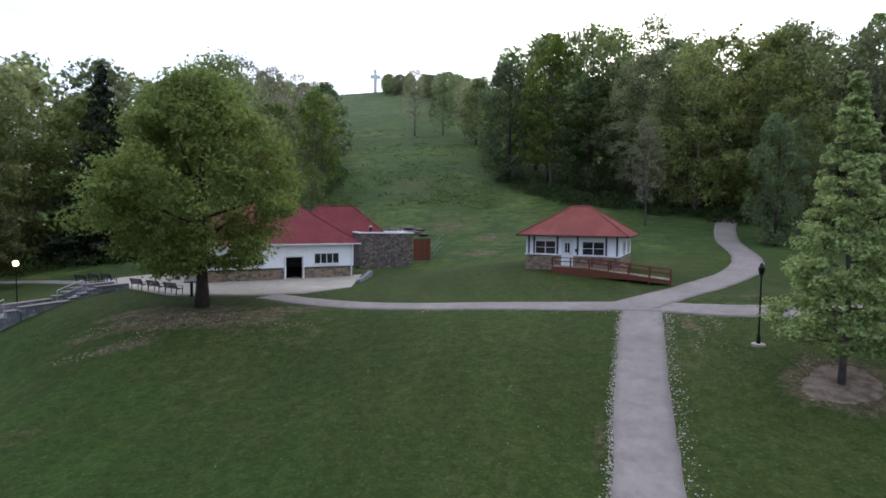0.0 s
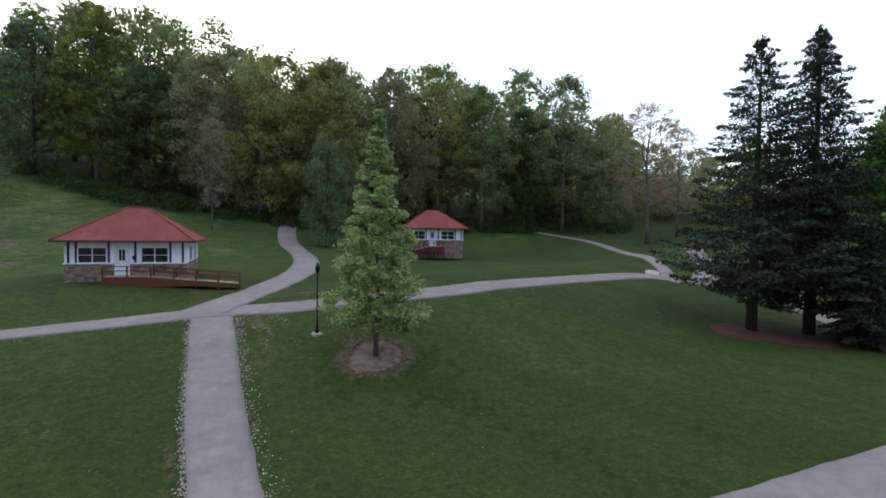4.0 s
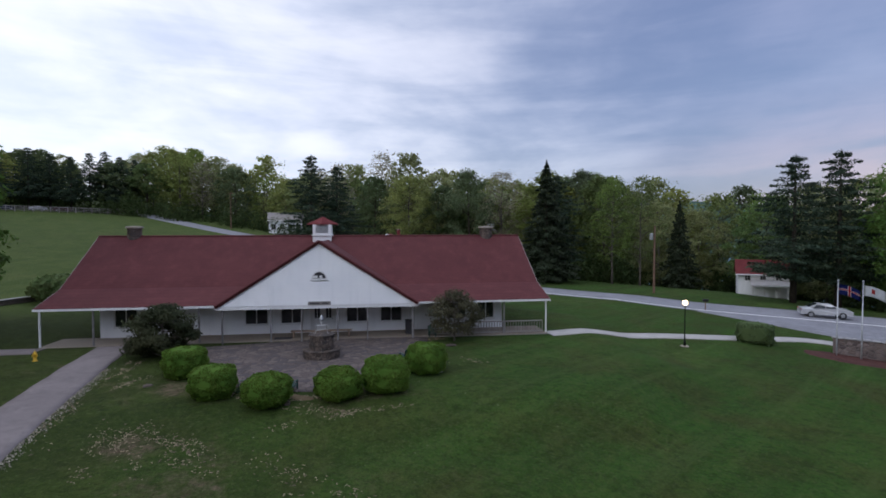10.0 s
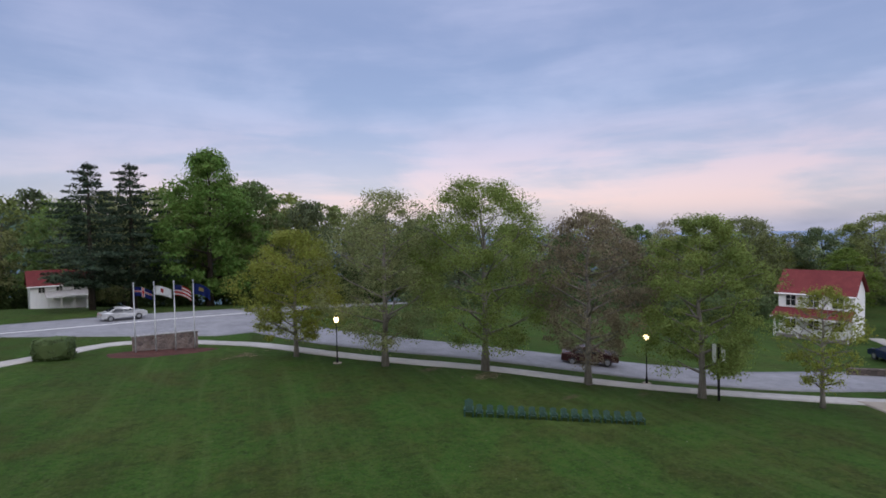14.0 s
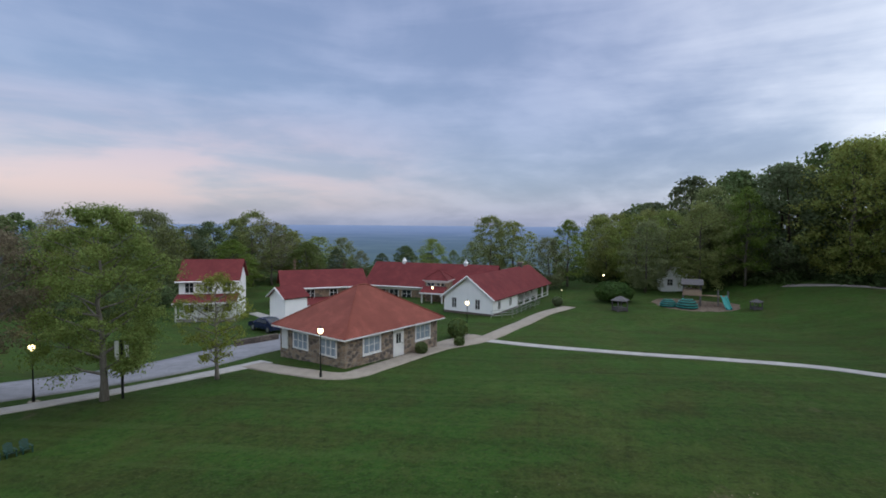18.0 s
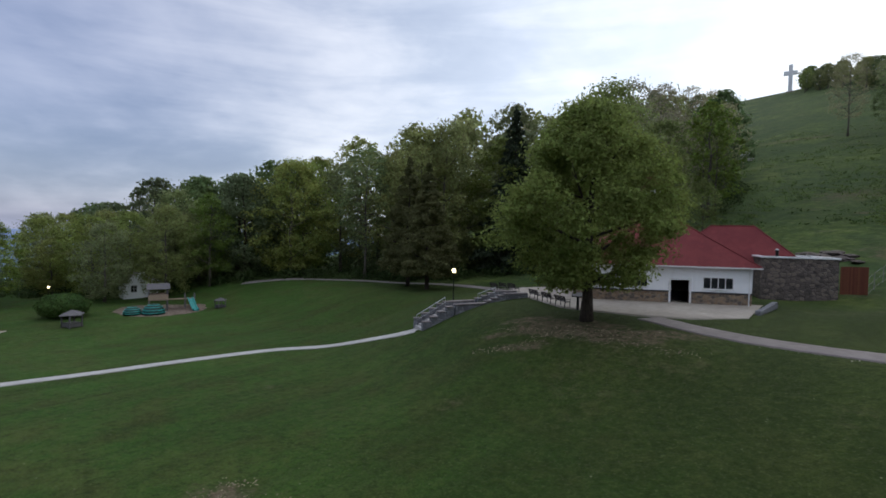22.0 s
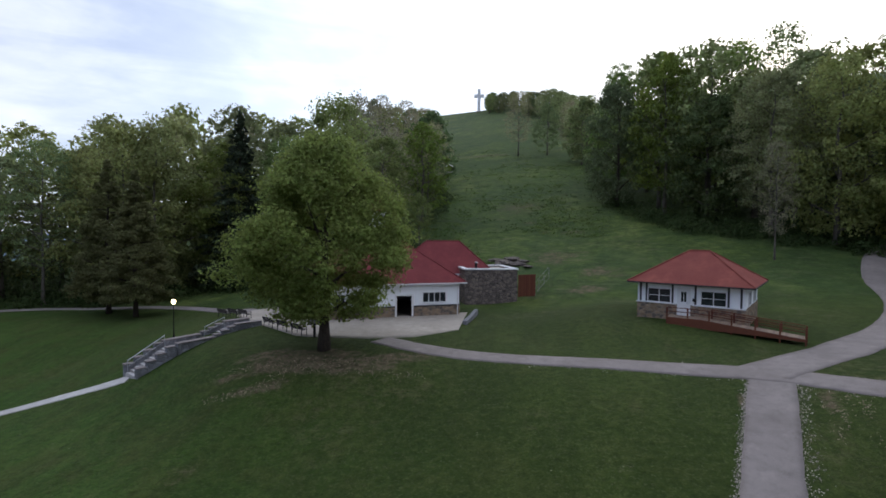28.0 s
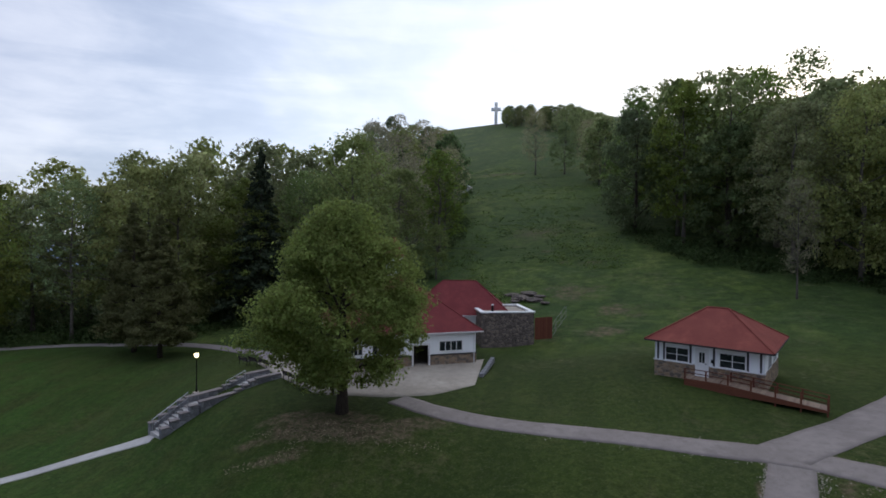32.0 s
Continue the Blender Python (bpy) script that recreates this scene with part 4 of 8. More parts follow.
straw([
    (32.1, -6.2, 1.6, 0.5, -0.5, 130), (28.8, -5.6, 1.3, 0.5, -0.9, 110), (21.3, -3.4, 2.4, 1.0, -0.3, 240), (19.4, -5.6, 2.4, 1.0, 0.4, 240), (23.5, -8.9, 0.8, 0.35, 0.3, 90),
    (20.8, -10.9, 1.4, 0.5, 0.9, 150), (18.6, -11.6, 1.8, 0.7, 1.1, 220), (25.5, -2.6, 2.0, 0.8, -0.4, 110), (16.0, -8.0, 2.0, 1.2, 0.3, 150), (26.6, -23.0, 1.2, 0.6, 0.9, 120), (21.4, -20.4, 1.5, 0.9, 0.6, 130),
    (-17.6, 8.4, 2.2, 1.2, 0.5, 170), (-12.4, 30.6, 4.6, 1.2, 0.2, 420), (-17.2, 30.2, 3.6, 1.1, 0.3, 300), (-18.0, 27.6, 2.4, 0.8, 0.6, 190), (13.4, 26.0, 0.9, 2.2, -0.3, 190), (15.9, 20.0, 1.8, 1.7, 0.0, 260),
    (-15.8, -31.4, 1.6, 0.8, 0.5, 120), (-0.6, -42.6, 1.4, 0.7, 0.6, 100),
], 61)

# ---------------------------------------------------------------- buildings


def frame_at(p, q, z):
    """A pose whose x runs from p to q in plan, whose y runs to the back, at height z."""
    return pose(p[0], p[1], z, 0, 0, math.degrees(math.atan2(q[1] - p[1], q[0] - p[0])))


def window(parent, name, x0, x1, z0, z1, y, bars=(1, 1), depth=0.06, trim=TRIM, w=0.07, glass=None):
    """A framed window lying in the plane y of its parent, facing -y."""
    fr = bmesh.new()
    for a, b in (((x0 - w, y - depth, z0 - w), (x1 + w, y, z0)), ((x0 - w, y - depth, z1), (x1 + w, y, z1 + w)), ((x0 - w, y - depth, z0), (x0, y, z1)), ((x1, y - depth, z0), (x1 + w, y, z1))):
        box(fr, a, b)
    win = part(name, fr, trim, parent)
    part("pane", boxed((x0, y - 0.022, z0), (x1, y - 0.008, z1)), glass or GLASS, win)
    nx, nz = bars
    for i in range(1, nx):
        x = x0 + (x1 - x0) * i / nx
        part("mullion", boxed((x - 0.03, y - 0.05, z0), (x + 0.03, y - 0.024, z1)), trim, win)
    for i in range(1, nz):
        z = z0 + (z1 - z0) * i / nz
        part("glazing_bar", boxed((x0, y - 0.045, z - 0.02), (x1, y - 0.026, z + 0.02)), trim, win)
    part("sill", boxed((x0 - w - 0.04, y - depth - 0.06, z0 - w - 0.05), (x1 + w + 0.04, y, z0 - w)), trim, win)
    return win


def side_window(parent, name, y0, y1, z0, z1, x, face=1, trim=TRIM, w=0.07, glass=None, bars=2):
    """The same in the plane x, facing +x (face 1) or -x (face -1)."""
    lo, hi = (x, x + 0.06) if face > 0 else (x - 0.06, x)
    fr = bmesh.new()
    for a, b in (((lo, y0 - w, z0 - w), (hi, y1 + w, z0)), ((lo, y0 - w, z1), (hi, y1 + w, z1 + w)), ((lo, y0 - w, z0), (hi, y0, z1)), ((lo, y1, z0), (hi, y1 + w, z1))):
        box(fr, a, b)
    win = part(name, fr, trim, parent)
    a = x + face * 0.008
    b = x + face * 0.022
    part("pane", boxed((min(a, b), y0, z0), (max(a, b), y1, z1)), glass or GLASS, win)
    p, q = sorted((x + face * 0.024, x + face * 0.05))
    for i in range(1, bars):
        m = y0 + (y1 - y0) * i / bars
        part("mullion", boxed((p, m - 0.035, z0), (q, m + 0.035, z1)), trim, win)
    if bars > 2:
        m = (z0 + z1) / 2
        part("glazing_bar", boxed((p, y0, m - 0.025), (q - 0.004, y1, m + 0.025)), trim, win)
    return win


def door(parent, x0, x1, z0, z1, y, material=TRIM, lights=True):
    d = part("door", boxed((x0, y - 0.05, z0), (x1, y, z1)), material, parent, "panelled door")
    fr = bmesh.new()
    for a, b in (((x0 - 0.1, y - 0.07, z0), (x0, y, z1 + 0.1)), ((x1, y - 0.07, z0), (x1 + 0.1, y, z1 + 0.1)), ((x0, y - 0.07, z1), (x1, y, z1 + 0.1))):
        box(fr, a, b)
    part("door_frame", fr, TRIM, d)
    if lights:
        a, b = x0 + (x1 - x0) * 0.25, x1 - (x1 - x0) * 0.25
        part("door_pane", boxed((a, y - 0.062, z0 + (z1 - z0) * 0.52), (b, y - 0.052, z1 - 0.2)), GLASS, d)
        m = (a + b) / 2
        part("glazing_bar", boxed((m - 0.02, y - 0.072, z0 + (z1 - z0) * 0.52), (m + 0.02, y - 0.063, z1 - 0.2)), TRIM, d)
    part("door_handle", boxed((x1 - 0.14, y - 0.11, z0 + 0.98), (x1 - 0.07, y - 0.05, z0 + 1.04)), IRON, d)
    return d


def hip_roof(parent, x0, x1, y0, y1, z, top, ridge_a, ridge_b, material, over=0.45, label="", fascia=TRIM, thick=0.06):
    """Four sloping planes from the eaves to a ridge from ridge_a to ridge_b (x values), with fascia boards."""
    x0, x1, y0, y1 = x0 - over, x1 + over, y0 - over, y1 + over
    ym = (y0 + y1) / 2
    c = [(x0, y0, z), (x1, y0, z), (x1, y1, z), (x0, y1, z)]
    a, b = (ridge_a, ym, top), (ridge_b, ym, top)
    bm = bmesh.new()
    v = [bm.verts.new(p) for p in c] + [bm.verts.new(a), bm.verts.new(b)]
    bm.faces.new((v[0], v[1], v[5], v[4])), bm.faces.new((v[1], v[2], v[5])), bm.faces.new((v[2], v[3], v[4], v[5])), bm.faces.new((v[3], v[0], v[4]))
    w = [bm.verts.new((p[0], p[1], z - thick)) for p in c]
    for i in range(4):
        bm.faces.new((v[i], w[i], w[(i + 1) % 4], v[(i + 1) % 4]))
    bm.faces.new(w[::-1])
    roof = part("roof", bm, material, parent, label)
    fb = bmesh.new()
    t = 0.03
    box(fb, (x0 - t, y0 - t, z - thick - 0.06), (x1 + t, y0, z - 0.015)), box(fb, (x0 - t, y1, z - thick - 0.06), (x1 + t, y1 + t, z - 0.015))
    box(fb, (x0 - t, y0, z - thick - 0.06), (x0, y1, z - 0.015)), box(fb, (x1, y0, z - thick - 0.06), (x1 + t, y1, z - 0.015))
    part("fascia", fb, fascia, roof)
    caps = bmesh.new()
    for p, q in ((c[0], a), (c[1], b), (c[2], b), (c[3], a), (a, b)):
        tube(caps, [Vector(p) + Vector((0, 0, 0.01)), Vector(q) + Vector((0, 0, 0.01))], [0.07, 0.07], 6)
    part("ridge_cap", caps, material, roof)
    return roof


def shell(parent, name, x0, x1, y0, y1, z0, z1, material, label="", t=0.25, holes=()):
    """Four walls with thickness, and rectangular holes in the front one: (x0, x1, z0, z1)."""
    bm = bmesh.new()
    xs = sorted({x0, x1, *(h[0] for h in holes), *(h[1] for h in holes)})
    for a, b in zip(xs, xs[1:]):
        m = (a + b) / 2
        cut = [h for h in holes if h[0] < m < h[1]]
        spans = [(z0, z1)]
        for h in cut:
            spans = [s for lo, hi in spans for s in ((lo, min(hi, h[2])), (max(lo, h[3]), hi)) if s[1] - s[0] > 0.01]
        for lo, hi in spans:
            box(bm, (a, y0, lo), (b, y0 + t, hi))
    box(bm, (x0, y1 - t, z0), (x1, y1, z1)), box(bm, (x0, y0 + t, z0), (x0 + t, y1 - t, z1)), box(bm, (x1 - t, y0 + t, z0), (x1, y1 - t, z1))
    return part(name, bm, material, parent, label)


def clapboards(parent, x0, x1, y, z0, z1, cut=None, step=0.19):
    """Lapped boards on a front wall; cut(z) narrows them under a gable."""
    bm = bmesh.new()
    z = z0
    while z < z1 - 0.02:
        top = min(z + step, z1)
        a, b = (x0, x1) if cut is None else cut((z + top) / 2)
        if b - a > 0.1:
            v = [bm.verts.new(p) for p in ((a, y - 0.07, z), (b, y - 0.07, z), (b, y - 0.012, top), (a, y - 0.012, top), (a, y, z), (b, y, z), (b, y, top), (a, y, top))]
            for q in ((0, 1, 2, 3), (4, 5, 1, 0), (3, 2, 6, 7), (0, 3, 7, 4), (1, 5, 6, 2)):
                bm.faces.new([v[i] for i in q])
        z = top
    return part("siding", bm, WHITE, parent, "white lapped siding boards")


def chimney(parent, x, y, z0, z1, w=0.9, d=0.7, material=FIELDSTONE, round_=False):
    if round_:
        c = part("chimney", lathe(bmesh.new(), [(w * 0.5, z0), (w * 0.5, z1), (0.05, z1)], 14, (x, y)), material, parent, "squat round fieldstone chimney")
        part("chimney_cap", lathe(bmesh.new(), [(0.05, z1 - 0.02), (w * 0.62, z1), (w * 0.62, z1 + 0.13), (0.05, z1 + 0.2)], 14, (x, y)), CONCRETE, c)
        return c
    c = part("chimney", boxed((x - w / 2, y - d / 2, z0), (x + w / 2, y + d / 2, z1), 0.02), material, parent, "squat fieldstone chimney")
    part("chimney_cap", boxed((x - w / 2 - 0.1, y - d / 2 - 0.1, z1), (x + w / 2 + 0.1, y + d / 2 + 0.1, z1 + 0.14), 0.02), CONCRETE, c)
    return c


# ---- the long white dining hall with its red roof and porch
HL, HR = (41.3, -2.94), (21.8, -31.0)
FZ = 1.15


def dining_hall():
    # in the hall's own frame x runs from its south corner to its north corner as one looks at its front, y to the back, z from the porch floor
    hall = thing("dining_hall", "long white hall with dark red roof, gable and porch", "building", frame_at(HL, HR, FZ))
    W, EZ, RZ, D = 34.2, 2.5, 7.05, 8.2  # width, eave, ridge, depth to the ridge
    gx0, gx1, gp = 11.4, 24.2, 6.6
    gm = (gx0 + gx1) / 2
    part("porch_floor", boxed((0.15, 0.1, -0.55), (W - 0.15, 2.9, 0.0), 0.02), PORCHWOOD, hall, "worn tan-grey porch boards")
    wy = 2.7
    openings = [(x, x + 1.5, 0.75, 2.15) for x in (12.3, 14.8, 19.5, 22.0)] + [(16.9, 18.6, 0.0, 2.1)] + [(3.6, 5.0, 0.8, 2.1), (6.4, 7.8, 0.8, 2.1), (27.0, 28.4, 0.8, 2.1), (29.4, 30.6, 0.8, 2.1)]
    shell(hall, "wall", 2.6, W - 2.9, wy, 13.6, -0.6, EZ + 0.25, WHITE, "", 0.2, openings)
    part("floor", boxed((2.8, wy + 0.2, -0.2), (W - 3.1, 13.4, 0.0)), GREYWOOD, hall)
    for x0, x1, z0, z1 in openings:
        if z0 > 0.1:
            window(hall, "window", x0, x1, z0, z1, wy + 0.02, (2, 1))
        else:
            d = door(hall, x0 + 0.05, (x0 + x1) / 2 - 0.02, z0, z1 - 0.1, wy + 0.02)
            d = door(hall, (x0 + x1) / 2 + 0.02, x1 - 0.05, z0, z1 - 0.1, wy + 0.02)
    # roof: a main slope, flatter over the porch
    brk_y, brk_z = 2.9, EZ + 0.95
    bm = bmesh.new()
    th = 0.14
    prof = [(0, EZ), (brk_y, brk_z), (D, RZ), (2 * D - brk_y, brk_z), (2 * D, EZ)]
    top = [[bm.verts.new((x, y, z)) for x in (0, W)] for y, z in prof]
    low = [[bm.verts.new((x, y, z - th)) for x in (0, W)] for y, z in prof]
    for i in range(4):
        bm.faces.new((top[i][0], top[i][1], top[i + 1][1], top[i + 1][0])), bm.faces.new((low[i][0], low[i + 1][0], low[i + 1][1], low[i][1]))
        for j in (0, 1):
            bm.faces.new((top[i][j], top[i + 1][j], low[i + 1][j], low[i][j]))
    for i in (0, 4):
        bm.faces.new((top[i][0], low[i][0], low[i][1], top[i][1]))
    roof = part("roof", bm, HALLROOF, hall, "dark red roof flattening over the porch")
    part("ridge_cap", rod((0, D, RZ), (W, D, RZ), 0.09), HALLROOF, roof)
    part("fascia", boxed((-0.03, -0.05, EZ - 0.17), (W + 0.03, -0.005, EZ - 0.03)), TRIM, roof, "white gutter board")
    for x in (0.0, W):
        bm = bmesh.new()
        s = -0.03 if x == 0 else 0.03
        for p, q in (((0, EZ), (brk_y, brk_z)), ((brk_y, brk_z), (D, RZ)), ((D, RZ), (2 * D - brk_y, brk_z)), ((2 * D - brk_y, brk_z), (2 * D, EZ))):
            a = [bm.verts.new((xx, yy, zz)) for xx in (x, x + s) for yy, zz in ((p[0], p[1] - 0.13), (p[0], p[1] - 0.004), (q[0], q[1] - 0.004), (q[0], q[1] - 0.13))]
            for f in ((0, 1, 2, 3), (7, 6, 5, 4), (0, 4, 5, 1), (1, 5, 6, 2), (2, 6, 7, 3), (3, 7, 4, 0)):
                bm.faces.new([a[i] for i in f])
        part("barge_board", bm, SOFFIT, roof)
        # gable end wall
        bm = bmesh.new()
        xi = 2.65 if x == 0 else W - 2.95
        xo = xi + (0.18 if x == 0 else -0.18)
        prof = [(2.75, EZ + 0.2), (brk_y, brk_z - 0.16), (D, RZ - 0.18), (13.5, EZ + 0.9), (13.5, EZ + 0.2)]
        a = [bm.verts.new((xi, yy, zz)) for yy, zz in prof] + [bm.verts.new((xo, yy, zz)) for yy, zz in prof]
        n = len(prof)
        bm.faces.new(a[:n]), bm.faces.new(a[n:][::-1])
        for i in range(n):
            bm.faces.new((a[i], a[(i + 1) % n], a[n + (i + 1) % n], a[n + i]))
        part("gable_end", bm, WHITE, hall)
    # the central cross gable
    gy = -0.45
    bm = bmesh.new()
    for xa, xb in ((gx0 - 0.3, gm), (gx1 + 0.3, gm)):
        slab(bm, [(xa, gy - 0.15, EZ - 0.05), (xb, gy - 0.15, gp + 0.15), (xb, D, gp + 0.15), (xa, D * 0.16, EZ - 0.05)], 0.14)
    cross_roof = part("gable_roof", bm, HALLROOF, hall)
    for xa in (gx0 - 0.3, gx1 + 0.3):
        part("barge_board", tube(bmesh.new(), [(xa, gy - 0.19, EZ - 0.02), (gm, gy - 0.19, gp + 0.18)], [0.075, 0.075], 4), HALLROOF, cross_roof)
    bm = bmesh.new()
    a = [bm.verts.new((x, y, z)) for y in (gy, gy + 0.15) for x, z in ((gx0, EZ - 0.05), (gx1, EZ - 0.05), (gm, gp))]
    for f in ((0, 1, 2), (5, 4, 3), (0, 3, 4, 1), (1, 4, 5, 2), (2, 5, 3, 0)):
        bm.faces.new([a[i] for i in f])
    gable = part("gable_wall", bm, WHITE, hall)
    slope = (gm - gx0) / (gp - EZ + 0.05)
    clapboards(gable, gx0, gx1, gy, EZ, gp - 0.1, lambda z: (gx0 + (z - EZ + 0.05) * slope + 0.05, gx1 - (z - EZ + 0.05) * slope - 0.05), 0.2)
    part("gable_beam", boxed((gx0 - 0.3, gy - 0.06, EZ - 0.28), (gx1 + 0.3, gy + 0.2, EZ - 0.05)), TRIM, gable)
    # half-round vent and name board
    bm = bmesh.new()
    prism(bm, [(0.42 * math.cos(t), 0.42 * math.sin(t)) for t in np.linspace(0, math.pi, 12)], 0, 0.06)
    bmesh.ops.transform(bm, matrix=Matrix.Translation((gm, gy - 0.04, 4.25)) @ Matrix.Rotation(radians(90), 4, "X"), verts=bm.verts)
    vent = part("vent", bm, DARKTRIM, gable, "dark half-round louvred vent")
    bm = bmesh.new()
    tube(bm, [(gm + 0.47 * math.cos(t), gy - 0.07, 4.25 + 0.47 * math.sin(t)) for t in np.linspace(0, math.pi, 12)], [0.05] * 12, 5)
    box(bm, (gm - 0.6, gy - 0.13, 4.12), (gm + 0.6, gy - 0.03, 4.24))
    part("vent_trim", bm, TRIM, vent)
    bm = bmesh.new()
    for x, w in ((-0.25, 0.32), (0.12, 0.2)):
        box(bm, (gm + x - w / 2, gy - 0.115, 4.27), (gm + x + w / 2, gy - 0.1, 4.45))
    part("vent_louvre", bm, TRIM, vent)
    sign = part("name_board", boxed((gm - 0.75, gy - 0.09, EZ - 0.05), (gm + 0.75, gy - 0.062, EZ + 0.2)), GREYWOOD, gable, "small grey name board")
    part("text_bar", boxed((gm - 0.62, gy - 0.1, EZ + 0.02), (gm + 0.02, gy - 0.091, EZ + 0.12)), DARKTRIM, sign)
    part("text_bar", boxed((gm + 0.16, gy - 0.1, EZ + 0.02), (gm + 0.6, gy - 0.091, EZ + 0.12)), DARKTRIM, sign)
    # porch posts, the inner ones darkened in colour for the shade under the roof
    for x in (0.25, 3.4, 6.8, 9.9, W - 10.0, W - 6.8, W - 3.4, W - 0.25):
        p = part("porch_post", boxed((x - 0.05, 0.14, -0.55), (x + 0.05, 0.24, EZ - 0.14), 0.01), TRIM if x in (0.25, W - 0.25) else POSTGREY, hall)
        part("post_base", boxed((x - 0.11, 0.08, -0.56), (x + 0.11, 0.3, -0.4)), CONCRETE, p)
    for x in (gx0 + 0.1, gx0 + 3.2, gx0 + 5.2, gx1 - 5.2, gx1 - 3.2, gx1 - 0.1):
        part("porch_post", boxed((x - 0.05, gy + 0.07, -0.55), (x + 0.05, gy + 0.17, EZ - 0.26), 0.01), POSTGREY, hall)
    # downpipes, chimneys and cupola
    for k in range(64):
        x = W - 9.9 + k * 0.152
        part("skirt_board", boxed((x, 0.04, -1.3), (x + 0.14, 0.08, -0.06)), GREYWOOD, hall)
    chimney(hall, 2.6, D + 0.1, RZ - 0.5, RZ + 0.65, 1.05, 0.8, WELLSTONE, True)
    chimney(hall, W - 2.9, D + 0.1, RZ - 0.5, RZ + 0.65, 1.1, 0.85, WELLSTONE, True)
    cx = gm - 0.5
    cup = part("cupola", boxed((cx - 0.75, D - 0.75, RZ - 0.5), (cx + 0.75, D + 0.75, RZ + 0.95), 0.02), WHITE, hall, "white roof cupola with red cap")
    bm = bmesh.new()
    slab(bm, [(cx - 0.85, D - 0.85, RZ + 0.12), (cx + 0.85, D - 0.85, RZ + 0.12), (cx + 0.85, D + 0.85, RZ + 0.12), (cx - 0.85, D + 0.85, RZ + 0.12)], 0.1)
    part("cupola_ledge", bm, TRIM, cup)
    part("cupola_louvre", boxed((cx - 0.5, D - 0.79, RZ + 0.25), (cx + 0.5, D - 0.76, RZ + 0.85)), STEEL, cup)
    part("cupola_roof", lathe(bmesh.new(), [(1.3, RZ + 0.95), (1.28, RZ + 1.02), (0.75, RZ + 1.25), (0.06, RZ + 1.6)], 4, (cx, D)), REDSHINGLE, cup)
    # aerials by the far chimney
    an = thing("aerial", "thin grey television aerials beside the chimney", "aerial", hall.matrix_world @ pose(W - 2.4, D + 0.1, RZ - 0.05))
    part("mast", rod((0, 0, 0), (0, 0, 1.1), 0.025), STEEL, an)
    for z, l in ((1.05, 0.7), (0.85, 0.55), (0.6, 0.8)):
        part("aerial_arm", rod((-l / 2, 0, z), (l / 2, 0.1, z), 0.018), STEEL, an)
    return hall


HALL = dining_hall()


# ---- the two small cottages
def cottage(at, wide, deep, wall_h, name_label, ramp_len, base=1.15):
    c = thing("cottage", name_label, "cottage", at)
    holes = [(0.95, 2.75, 0.95, 1.95), (5.2, 7.0, 0.95, 1.95)]
    s = wide / 8.4
    holes = [(a * s, b * s, z0, z1) for a, b, z0, z1 in holes]
    dx0, dx1 = 3.35 * s, 4.35 * s
    shell(c, "stone_wall", 0, wide, 0, deep, -1.6, base - 0.3, FIELDSTONE, "brown fieldstone lower wall", 0.3, [(dx0, dx1, 0.0, base)])
    shell(c, "upper_wall", 0.03, wide - 0.03, 0.03, deep - 0.03, base - 0.3, wall_h, WHITE, "white boarded upper wall", 0.2, holes + [(dx0, dx1, 0.0, 2.08)])
    part("sill_band", boxed((-0.05, -0.05, base - 0.34), (dx0 - 0.12, 0.02, base - 0.24)), TRIM, c)
    part("sill_band", boxed((dx1 + 0.12, -0.05, base - 0.34), (wide + 0.05, 0.02, base - 0.24)), TRIM, c)
    for a, b, z0, z1 in holes:
        window(c, "window", a, b, z0, z1, 0.04, (2, 2))
    door(c, dx0 + 0.08, dx1 - 0.08, 0.0, 2.05, 0.02)
    part("letter_box", boxed((dx1 + 0.18, -0.12, 1.15), (dx1 + 0.42, 0.02, 1.4), 0.01), IRON, c)
    for x in (0.3, 0.8, 2.95, 4.75, 7.2, 8.1):
        part("shutter_post", boxed((x * s - 0.07, -0.03, base - 0.24), (x * s + 0.07, 0.028, wall_h - 0.05)), DARKTRIM, c, "dark timber upright")
    for x, face in ((wide - 0.03, 1), (0.03, -1)):
        for y in (deep * 0.22, deep * 0.62):
            side_window(c, "window", y, y + 1.3, 0.95, 1.95, x, face)
    part("floor", boxed((0.3, 0.3, -0.2), (wide - 0.3, deep - 0.3, -0.05)), GREYWOOD, c)
    hip_roof(c, 0, wide, 0, deep, wall_h, wall_h + 2.45, wide * 0.40, wide * 0.60, COTROOF, 0.62, "red shingled hipped roof", DARKTRIM)
    return c


CP = frame_at((6.95, 43.12), (13.95, 39.72), 4.9)
cottage(CP, 7.65, 7.5, 2.5, "small cottage, red hipped roof, white boards over fieldstone", 7)
CP2 = frame_at((44.5, 50.0), (51.0, 44.6), 6.35)
cottage(CP2, 7.6, 7.2, 2.4, "small cottage with red hipped roof near the wood's edge", 3)


